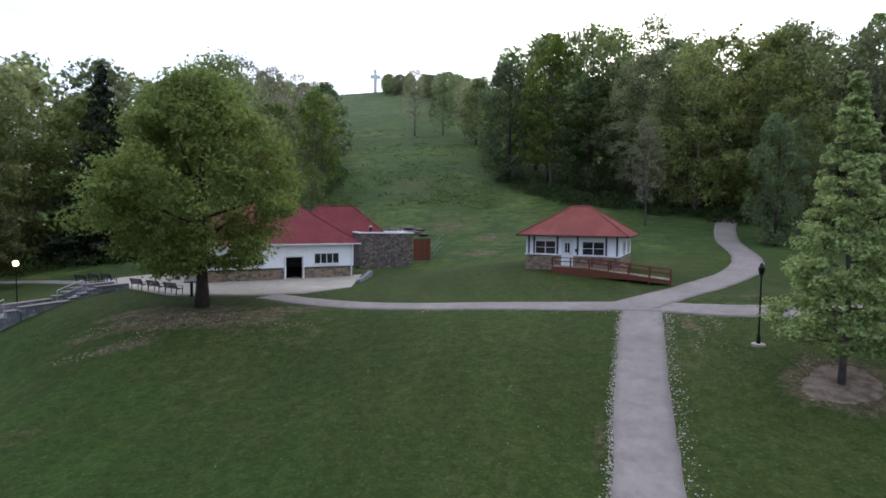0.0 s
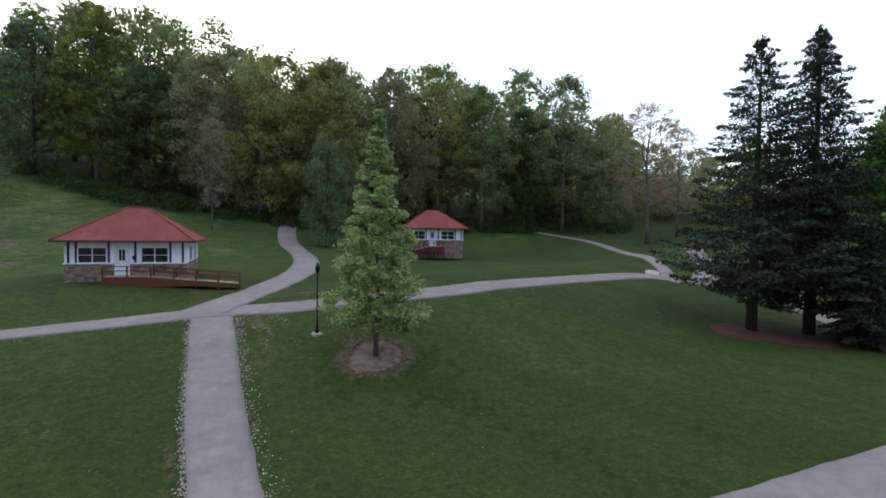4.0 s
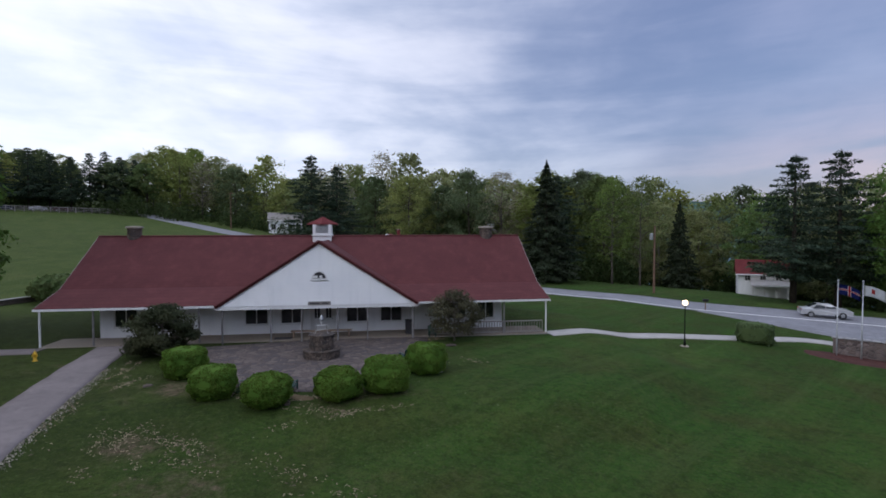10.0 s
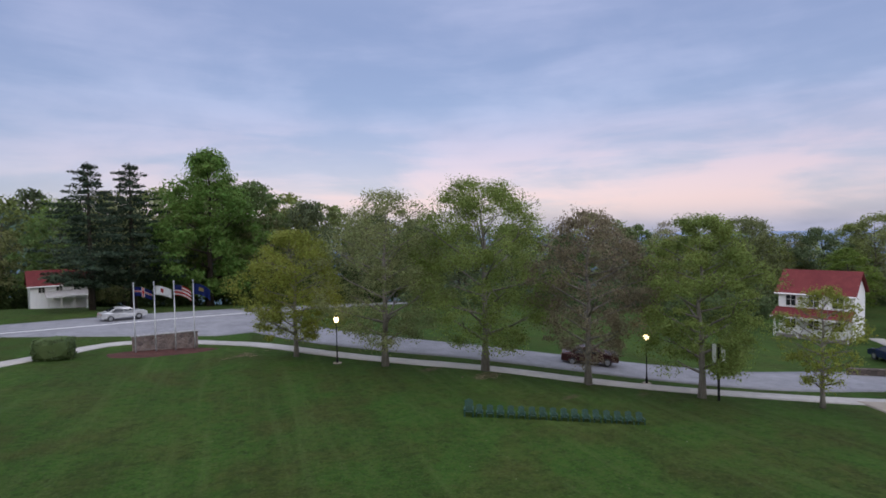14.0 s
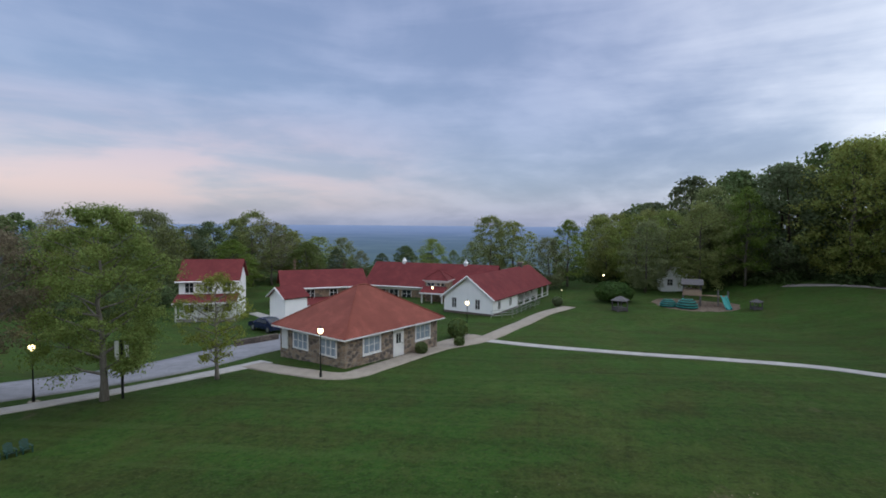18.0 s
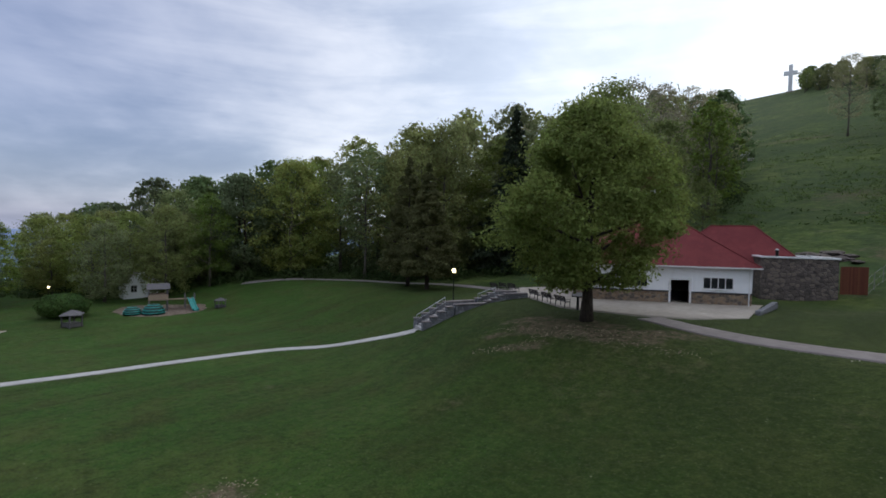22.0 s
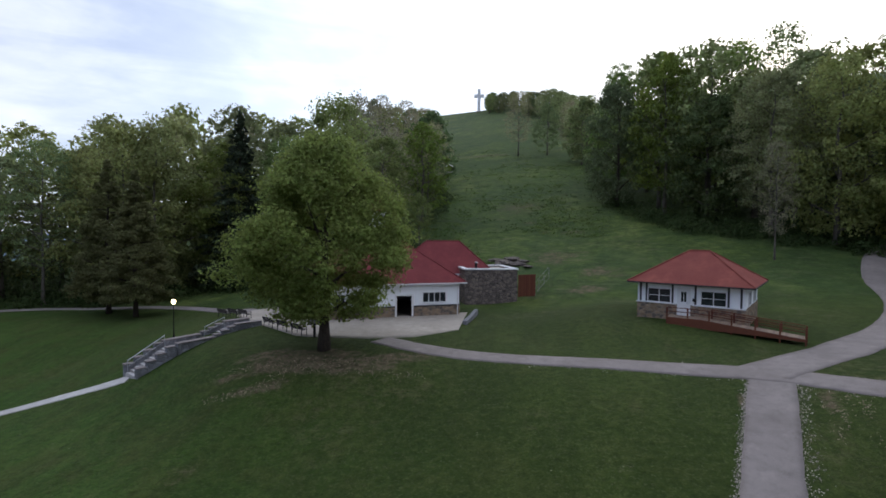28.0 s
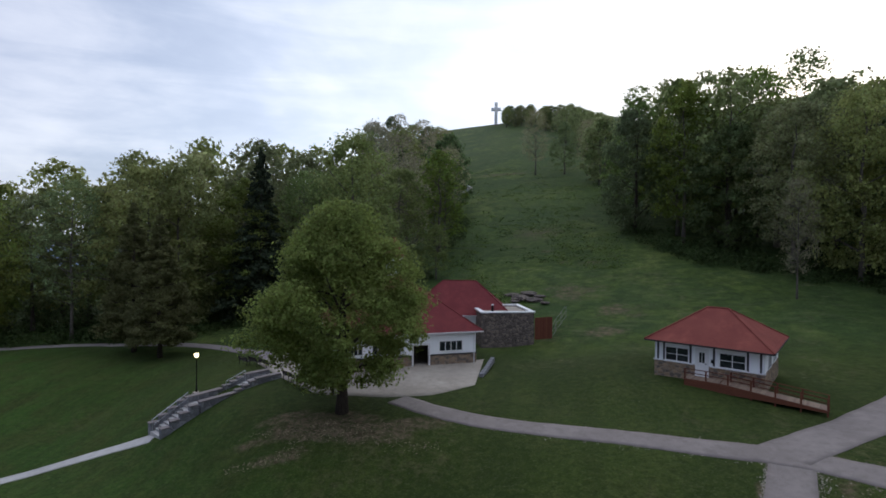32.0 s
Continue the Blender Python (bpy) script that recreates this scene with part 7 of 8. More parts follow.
# -- undergrowth along the wood's edge, too many shrubs to count
def undergrowth(name, label, az0, az1, near, count, size, seed, leaf, high=2.6, into=10.0):
    rng = np.random.default_rng(seed)
    heads = []
    for _ in range(count):
        az = az0 + (az1 - az0) * rng.random()
        r = near(az) - 3.0 + into * rng.random() ** 1.5
        x, y = polar(az, r)
        heads.append((x, y, gz(x, y), 1.2 + 1.8 * rng.random(), high * (0.5 + 0.7 * rng.random())))
    H = np.array(heads)
    k = 140
    d = rng.normal(size=(count * k, 3))
    d /= np.linalg.norm(d, axis=1, keepdims=True)
    d[:, 2] = np.abs(d[:, 2])
    Hk = np.repeat(H, k, 0)
    c = Hk[:, :3] + d * np.stack([Hk[:, 3], Hk[:, 3], Hk[:, 4]], 1) * (0.55 + 0.5 * rng.random((len(d), 1)))
    n = d + rng.normal(size=d.shape) * 0.5
    n /= np.linalg.norm(n, axis=1, keepdims=True)
    ob = new(name, leaf_mesh(name, c, n, size * (0.6 + 0.8 * rng.random(len(d))), leaf, 0.6, 0, rng))
    return tagged(ob, label, "undergrowth", kind="stuff")


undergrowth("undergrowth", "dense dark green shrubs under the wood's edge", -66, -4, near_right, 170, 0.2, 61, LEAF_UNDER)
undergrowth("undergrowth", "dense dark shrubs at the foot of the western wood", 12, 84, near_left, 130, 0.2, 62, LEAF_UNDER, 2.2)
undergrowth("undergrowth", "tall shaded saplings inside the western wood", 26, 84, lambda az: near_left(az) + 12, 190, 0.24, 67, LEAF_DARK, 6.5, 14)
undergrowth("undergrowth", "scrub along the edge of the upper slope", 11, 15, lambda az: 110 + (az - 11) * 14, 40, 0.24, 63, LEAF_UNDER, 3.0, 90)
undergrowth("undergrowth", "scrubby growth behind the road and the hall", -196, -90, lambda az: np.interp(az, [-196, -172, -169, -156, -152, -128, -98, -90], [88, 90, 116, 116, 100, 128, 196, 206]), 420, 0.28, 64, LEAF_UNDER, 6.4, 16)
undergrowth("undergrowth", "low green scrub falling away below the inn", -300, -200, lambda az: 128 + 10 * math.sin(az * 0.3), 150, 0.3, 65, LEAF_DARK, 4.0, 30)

for x, y, tall, sd in ((-53.7, 53.1, 19.0, 41), (-47.3, 50.4, 17.0, 42)):
    stand(broad_tree("cedar_tree", "conical dull olive tree beside the curving walk", tall, 4.7, 2.2, 60000, 0.12, LEAF_CEDAR, DARKBARK, sd, 0.26, "cone", 320, "pair of conical trees", 40, 0.22), x, y)
undergrowth("hedgerow", "tangled green scrub and saplings beyond the drive", -238, -198, lambda az: 80 + 4 * math.sin(az * 0.5), 110, 0.24, 66, LEAF_DARK, 4.2, 10)


# -- coarse tufts of grass and weeds on the ski slope
def tufts(name, label, count, y0, y1, leaf, seed, size):
    rng = np.random.default_rng(seed)
    y = y0 + (y1 - y0) * rng.random(count) ** 1.4
    x = y * np.tan(np.radians(-13 + 19 * rng.random(count))) * 1.0
    keep = np.array([noise.noise((a * 0.05, b * 0.03, seed)) > -0.12 and noise.noise((a * 0.3, b * 0.2, seed)) > -0.25 for a, b in zip(x, y)])
    x, y = x[keep], y[keep]
    z = np.array([gz(a, b) for a, b in zip(x, y)])
    k = 12
    base = np.repeat(np.stack([x, y, z], 1), k, 0)
    wide = np.repeat(0.35 + 0.75 * rng.random(len(x)), k)
    off = rng.normal(size=base.shape) * np.stack([wide, wide, 0.12 + 0 * wide], 1)
    off[:, 2] = np.abs(off[:, 2]) + 0.08
    n = rng.normal(size=base.shape) * 0.6 + np.array([0, -0.3, 0.5])
    n /= np.linalg.norm(n, axis=1, keepdims=True)
    ob = new(name, leaf_mesh(name, base + off, n, size * (0.5 + 0.9 * rng.random(len(base))), leaf, 0.4, 0, rng))
    return tagged(ob, label, "grass", kind="stuff")


tufts("meadow_tufts", "coarse yellow-green grass tufts on the steep slope", 2400, 72, 215, leaf_material("tuft_leaf", (0.085, 0.135, 0.038), (0.13, 0.17, 0.055), 0.3), 71, 0.2)
tufts("meadow_weeds", "dark green weeds and low briars on the steep slope", 260, 95, 215, leaf_material("weed_leaf", (0.05, 0.085, 0.028), (0.075, 0.115, 0.036), 0.3), 72, 0.24)

# ---------------------------------------------------------------- things on the lawn


def street_lamp(lit=True):
    t = thing("street_lamp", "black lamp post with glowing globe lantern" if lit else "black lamp post with dark lantern on a concrete foot", "lamp", group="lamp posts")
    part("footing", lathe(bmesh.new(), [(0.32, -0.25), (0.32, 0.03), (0.28, 0.06)], 12), CONCRETE, t)
    part("pole", lathe(bmesh.new(), [(0.09, 0.06), (0.09, 0.3), (0.06, 0.45), (0.042, 0.9), (0.034, 2.95), (0.06, 3.0), (0.06, 3.06)], 10), IRON, t, smooth=True)
    head = part("lantern", lathe(bmesh.new(), [(0.07, 3.06), (0.13, 3.1), (0.185, 3.22), (0.19, 3.32), (0.15, 3.42), (0.06, 3.48)] if lit else [(0.06, 3.06), (0.10, 3.1), (0.14, 3.34), (0.15, 3.36), (0.05, 3.46)], 14), GLOBE if lit else IRON, t, "glowing warm globe" if lit else "", True)
    part("finial", lathe(bmesh.new(), [(0.12, 3.44), (0.08, 3.5), (0.02, 3.6)], 10), IRON, head)
    return t


LAMP = street_lamp(True)
LAMPS = [(15.3, -38.9), (-6.9, -38.0), (-26.3, -27.2), (-33.4, -12.4), (-51.4, -3.6), (-31.3, 37.1)]
stand(LAMP, *LAMPS[0])
for x, y in LAMPS[1:]:
    copy_thing(LAMP, pose(x, y, gz(x, y)))
for x, y in LAMPS:
    bulb = new("lamp_light", bpy.data.lights.new("lamp_light", "POINT"))
    bulb.data.energy, bulb.data.color, bulb.data.shadow_soft_size = 22, (1.0, 0.76, 0.42), 0.3
    bulb.location = (x, y, gz(x, y) + 3.95)
DLAMP = street_lamp(False)
stand(DLAMP, 14.9, 23.8, 0, 1.0, 1.08)
# small lit lamps by the inn
for x, y in ((-70.5, -31.0), (-73.0, -10.2)):
    copy_thing(LAMP, pose(x, y, gz(x, y) - 0.3) @ Matrix.Diagonal((0.8, 0.8, 0.8, 1)))


def hydrant():
    t = thing("fire_hydrant", "yellow cast-iron fire hydrant on the lawn", "hydrant", group="hydrants")
    part("barrel", lathe(bmesh.new(), [(0.19, -0.1), (0.19, 0.05), (0.13, 0.08), (0.125, 0.55), (0.17, 0.58), (0.17, 0.64), (0.12, 0.66), (0.10, 0.78), (0.04, 0.84), (0.04, 0.9)], 14), YELLOW, t, smooth=True)
    for a in (0, 90, 180):
        d = Vector((math.cos(radians(a)), math.sin(radians(a)), 0))
        part("outlet", tube(bmesh.new(), [d * 0.1 + Vector((0, 0, 0.46)), d * 0.22 + Vector((0, 0, 0.46)), d * 0.24 + Vector((0, 0, 0.46))], [0.07, 0.07, 0.05], 8), YELLOW, t)
    return t


HYD = stand(hydrant(), 30.6, 0.4, 20, 0.85)
copy_thing(HYD, pose(37.4, -2.7, gz(37.4, -2.7), 0, 0, 50) @ Matrix.Diagonal((0.8, 0.8, 0.8, 1)))


def bush(name, label, rx, ry, rz, leaves, size, leaf, seed, category="bush", square=0.0, group=""):
    """A clipped or loose shrub: stems inside and a dense leafy shell."""
    rng = np.random.default_rng(seed)
    t = thing(name, label, category, group=group)
    bm = bmesh.new()
    for k in range(6):
        a = k * 1.05 + rng.random()
        tube(bm, [(0.1 * math.cos(a), 0.1 * math.sin(a), -0.1), (rx * 0.5 * math.cos(a), ry * 0.5 * math.sin(a), rz * 1.2)], [0.04, 0.015], 5)
    part("stems", bm, BARK, t)
    d = rng.normal(size=(leaves, 3))
    d /= np.linalg.norm(d, axis=1, keepdims=True)
    if square:
        m = np.abs(d).max(1, keepdims=True)
        d = d / (m ** square)
    lump = 1 + 0.06 * np.sin(d[:, 0] * 7 + seed) * np.cos(d[:, 1] * 6) + 0.05 * np.sin(d[:, 2] * 9 + seed)
    c = d * np.array([rx, ry, rz]) * (lump * (0.9 + 0.12 * rng.random(leaves)))[:, None]
    c[:, 2] = np.maximum(c[:, 2] + rz * 0.95, 0.02)
    n = d + rng.normal(size=(leaves, 3)) * 0.55
    n /= np.linalg.norm(n, axis=1, keepdims=True)
    ob = new("foliage", leaf_mesh("foliage", c, n, size * (0.6 + 0.8 * rng.random(leaves)), leaf, 0.6, 0, rng))
    ob.parent = t
    # dark twiggy heart, so that the shell is not hollow
    core = bmesh.new()
    bmesh.ops.create_icosphere(core, subdivisions=2, radius=0.86)
    for v in core.verts:
        p = v.co
        if square:
            p /= max(abs(p.x), abs(p.y), abs(p.z), 0.3) ** square * 0.93
        v.co = Vector((p.x * rx, p.y * ry, max(0.0, p.z * rz + rz * 0.95)))
    part("inner_foliage", core, leaf, t)
    return t


BUSHES = [(28.3, -8.1, 1.08), (23.9, -8.0, 1.03), (21.3, -9.4, 0.98), (19.9, -12.1, 0.98), (19.3, -14.3, 1.13), (20.4, -17.8, 1.08)]
for i, (x, y, s) in enumerate(BUSHES):
    stand(bush("clipped_bush", "round clipped bright green bush beside the patio", 0.98 * s, 0.98 * s, 0.72 * s, 9500, 0.05, LEAF_BOX, 40 + i, square=0.42, group="clipped bushes round the patio"), x, y, i * 60)
for lab, h, r, cl, n, sz, m, sd, x, y in (
    ("wide loose dull green shrub against the porch", 2.9, 2.15, 0.25, 15000, 0.085, LEAF_SHRUB, 50, 33.6, -8.4),
    ("tall open shrub with bare brown stems by the porch", 3.4, 2.05, 0.75, 6500, 0.075, leaf_material("bare_shrub_leaf", (0.10, 0.098, 0.060), (0.15, 0.14, 0.085)), 51, 24.9, -24.3),
):
    shrub = stand(broad_tree("rhododendron", lab, h, r, cl, n, sz, m, BARK, sd, 0.07, "round", 60, count=16, spread=0.3), x, y, 55)
    shrub["category"] = "bush"
stand(bush("box_hedge", "square clipped dark green hedge block", 1.2, 0.9, 0.8, 2600, 0.1, LEAF_DARK, 52, "hedge", 0.85), 12.4, -45.2, 5)
stand(bush("round_shrub", "rounded dark shrub at the field's edge", 3.0, 2.6, 1.5, 1800, 0.3, LEAF_DARK, 53), 66, -7.0, 0)
for x, y, s in ((-49.8, -4.4, 1.0), (-42.2, -6.8, 0.5), (-72.6, 7.6, 0.7), (-46.0, -3.9, 0.45)):
    stand(bush("lodge_shrub", "rounded dark evergreen shrub beside the walk", 1.0 * s, 1.0 * s, 1.0 * s, 900, 0.13, LEAF_DARK, 54), x, y)


def well():
    t = thing("stone_well", "round two-tiered stone well with white bell frame", "well")
    rng = random.Random(3)
    for base, r, z0, rows in (("stone", 1.25, 0.0, 2), ("stone", 0.85, 0.42, 4)):
        for j in range(rows):
            n = int(2 * math.pi * r / 0.42)
            for k in range(n):
                a0 = 2 * math.pi * (k + 0.5 * (j % 2)) / n
                a1 = a0 + 2 * math.pi / n * 0.94
                ro, ri = r + rng.uniform(-0.02, 0.03), r - 0.28
                bm = prism(bmesh.new(), [(ro * math.cos(a0), ro * math.sin(a0)), (ro * math.cos(a1), ro * math.sin(a1)), (ri * math.cos(a1), ri * math.sin(a1)), (ri * math.cos(a0), ri * math.sin(a0))], z0 + j * 0.21, z0 + j * 0.21 + 0.195)
                part(base, bm, WELLSTONE, t)
        part("mortar_core", lathe(bmesh.new(), [(r - 0.05, z0 - 0.1), (r - 0.05, z0 + rows * 0.21 - 0.03), (r - 0.4, z0 + rows * 0.21 - 0.03)], 20), CONCRETE, t)
        part("coping", lathe(bmesh.new(), [(r + 0.06, z0 + rows * 0.21), (r + 0.06, z0 + rows * 0.21 + 0.07), (r - 0.3, z0 + rows * 0.21 + 0.07)], 20), WELLSTONE, t)
    fr = thing("bell_frame", "slim white metal frame with a hanging steel bell", "bell", pose(27.0, -15.3, gz(27.0, -15.3) + 1.38, 0, 0, 55) @ Matrix.Diagonal((0.75, 0.75, 0.7, 1)))
    for x in (-0.5, 0.5):
        part("frame_post", rod((x, 0, 0), (x * 0.75, 0, 0.75), 0.035), SOFFIT, fr)
    part("frame_bar", rod((-0.4, 0, 0.72), (0.4, 0, 0.72), 0.035), TRIM, fr)
    part("frame_bar", rod((-0.45, 0, 0.42), (0.42, 0, 0.3), 0.03), TRIM, fr)
    part("bell_post", rod((0, 0, 0.75), (0, 0, 1.25), 0.05), TRIM, fr)
    part("bell", lathe(bmesh.new(), [(0.2, 1.2), (0.18, 1.28), (0.12, 1.45), (0.08, 1.56), (0.03, 1.62)], 12), STEEL, fr, "dull steel bell", True)
    return t


stand(well(), 27.0, -15.3, 0, 0.85, 1.05)


def bench(name, label, frame_mat, slat_mat, group, w=1.5):
    t = thing(name, label, "bench", group=group)
    for x in (-w / 2 + 0.12, w / 2 - 0.12):
        part("side_frame", tube(bmesh.new(), [(x, -0.26, 0), (x, -0.24, 0.43), (x, 0.2, 0.40), (x, 0.34, 0.88)], [0.03] * 4, 6), frame_mat, t)
        part("leg", rod((x, 0.24, 0), (x, 0.2, 0.40), 0.03), frame_mat, t)
        part("armrest", tube(bmesh.new(), [(x, -0.26, 0.43), (x, -0.26, 0.63), (x, 0.27, 0.65)], [0.025] * 3, 6), frame_mat, t)
    for k in range(4):
        part("seat_slat", boxed((-w / 2, -0.25 + k * 0.115, 0.43), (w / 2, -0.155 + k * 0.115, 0.46)), slat_mat, t)
    for k in range(3):
        y = 0.23 + k * 0.045
        part("back_slat", boxed((-w / 2, y - 0.02, 0.52 + k * 0.125), (w / 2, y + 0.005, 0.62 + k * 0.125)), slat_mat, t)
    return t


BENCH = bench("park_bench", "black park bench on the forecourt edge", IRON, plain("dark_slats", (0.014, 0.010, 0.010), (0.024, 0.016, 0.015), 3, 0.7), "benches on the forecourt")
spots = [(-31.2, 43.9, -22), (-29.6, 43.2, -24), (-28.0, 42.4, -26), (-23.1, 38.5, -28), (-21.2, 37.4, -28), (-19.4, 36.4, -28)]
for i, (x, y, a) in enumerate(spots):
    m = pose(x, y, gz(x, y) + 0.07, 0, 0, a + 180)
    if i == 0:
        BENCH.matrix_world = m
    else:
        copy_thing(BENCH, m)
lect = thing("notice_lectern", "dark slanted notice board on a post by the benches", "sign", pose(-17.9, 36.0, gz(-17.9, 36.0) + 0.05, 0, 0, 20))
part("post", boxed((-0.09, -0.09, -0.1), (0.09, 0.09, 1.0)), IRON, lect)
part("panel", slab(bmesh.new(), [(-0.45, -0.3, 1.0), (0.45, -0.3, 1.0), (0.45, 0.3, 1.28), (-0.45, 0.3, 1.28)], 0.05), IRON, lect)
part("frame_edge", slab(bmesh.new(), [(-0.4, -0.25, 1.035), (0.4, -0.25, 1.035), (0.4, 0.24, 1.265), (-0.4, 0.24, 1.265)], 0.01), POSTGREY, lect)


def deck_chair():
    t = thing("garden_chair", "dark green slatted garden chair in a long row", "chair", group="row of green chairs")
    for x in (-0.3, 0.3):
        part("front_leg", boxed((x - 0.04, -0.42, 0), (x + 0.04, -0.34, 0.58)), GREENPAINT, t)
        part("back_leg", tube(bmesh.new(), [(x, -0.36, 0.38), (x, 0.45, 0.02)], [0.045, 0.045], 4), GREENPAINT, t)
        part("arm", boxed((x - 0.07, -0.46, 0.58), (x + 0.07, 0.28, 0.61)), GREENPAINT, t)
    for k in range(5):
        part("seat_slat", slab(bmesh.new(), [(-0.27, -0.38 + k * 0.13, 0.40 - k * 0.035), (0.27, -0.38 + k * 0.13, 0.40 - k * 0.035), (0.27, -0.27 + k * 0.13, 0.37 - k * 0.035), (-0.27, -0.27 + k * 0.13, 0.37 - k * 0.035)], 0.02), GREENPAINT, t)
    for k in range(5):
        x = -0.24 + k * 0.12
        h = 1.0 + 0.06 * (2 - abs(k - 2))
        bm = slab(bmesh.new(), [(x - 0.05, 0.22, 0.22), (x + 0.05, 0.22, 0.22), (x + 0.05, 0.5, h), (x - 0.05, 0.5, h)], 0.02)
        part("back_slat", bm, GREENPAINT, t)
    return t


CHAIR = deck_chair()
ca, cb = (-11.2, -24.1), (-19.1, -20.2)
for i in range(17):
    s = i / 16
    x, y = ca[0] + (cb[0] - ca[0]) * s, ca[1] + (cb[1] - ca[1]) * s
    m = pose(x, y, gz(x, y), 0, 0, math.degrees(math.atan2(cb[1] - ca[1], cb[0] - ca[0]))) 
    if i == 0:
        CHAIR.matrix_world = m @ Matrix.Diagonal((0.74, 0.74, 0.7, 1))
    else:
        copy_thing(CHAIR, m @ Matrix.Diagonal((0.74, 0.74, 0.7, 1)))
for x, y, a in ((31.2, -9.6, 150), (26.9, -24.0, 60), (23.6, -9.3, 160), (22.2, -10.9, 215), (21.4, -12.0, 225), (21.3, -12.9, 235), (22.9, -18.4, 260)):
    c = copy_thing(CHAIR, pose(x, y, gz(x, y) + 0.05, 0, 0, a + 180))
    c["group"] = "chairs on the patio"
    c["label"] = "dark green slatted garden chair on the patio"
# timber rail and planter along the porch front, and a bin
M = HALL.matrix_world
pr = thing("timber_bench", "long pale timber bench along the porch", "bench", M @ pose(17.8, 0.9, 0.0))
part("seat", boxed((-2.1, -0.2, 0.42), (2.1, 0.2, 0.48)), DECKWOOD, pr)
for x in (-1.9, -0.6, 0.6, 1.9):
    part("leg", boxed((x - 0.05, -0.18, 0), (x + 0.05, 0.18, 0.42)), DECKWOOD, pr)
mat_ = thing("door_mat", "dark rubber mat on the porch floor", "mat", M @ pose(15.2, 0.8, 0.0))
part("mat", boxed((-0.6, -0.35, 0.0), (0.6, 0.35, 0.02)), DARKTRIM, mat_)
bn = thing("litter_bin", "dark litter bin at the porch corner", "bin", M @ pose(24.0, 1.2, 0.0))
part("body", boxed((-0.28, -0.28, 0), (0.28, 0.28, 0.85), 0.03), DARKTRIM, bn), part("lid", boxed((-0.3, -0.3, 0.85), (0.3, 0.3, 1.0), 0.05), DARKTRIM, bn)
pr = thing("porch_railing", "grey timber porch railing at the hall's end", "railing", M @ pose(25.5, 0.3, 0.0))
for k in range(42):
    part("baluster", boxed((k * 0.2, -0.02, 0.1), (k * 0.2 + 0.045, 0.02, 0.83)), GREYWOOD, pr)
for z in (0.06, 0.83):
    part("rail", boxed((0, -0.04, z), (8.2, 0.04, z + 0.08)), GREYWOOD, pr)


# -- flag wall, poles and flags
def flag_wall():
    base = frame_at((7.7, -46.7), (2.5, -47.3), gz(5.5, -46.9))
    w = thing("flag_wall", "low fieldstone wall behind four flagpoles", "wall", base)
    L = 4.7
    part("wall", boxed((0, -0.25, -0.3), (L, 0.25, 1.25)), PALESTONE, w)
    part("coping", boxed((-0.08, -0.32, 1.25), (L + 0.08, 0.32, 1.33), 0.015), GREYSTONE, w)
    for i in range(4):
        x = 0.25 + i * (L - 0.5) / 3
        f = thing("flagpole", "white flagpole with a limp flag", "flagpole", base @ pose(x, -0.75, -0.1), "flagpoles")
        part("pole", lathe(bmesh.new(), [(0.06, -0.2), (0.055, 0.4), (0.035, 5.6)], 10), STEEL, f, smooth=True)
        part("ball", lathe(bmesh.new(), [(0.02, 5.58), (0.08, 5.66), (0.02, 5.74)], 8), STEEL, f)
        flag(f, i)
    return w


FLAGS = [((0.02, 0.03, 0.16), (0.55, 0.03, 0.04), (0.75, 0.75, 0.75)), ((0.75, 0.76, 0.77), (0.75, 0.76, 0.77), (0.45, 0.05, 0.05)), ((0.5, 0.05, 0.05), (0.72, 0.72, 0.72), (0.03, 0.04, 0.16)), ((0.015, 0.03, 0.14), (0.015, 0.03, 0.14), (0.3, 0.25, 0.1))]


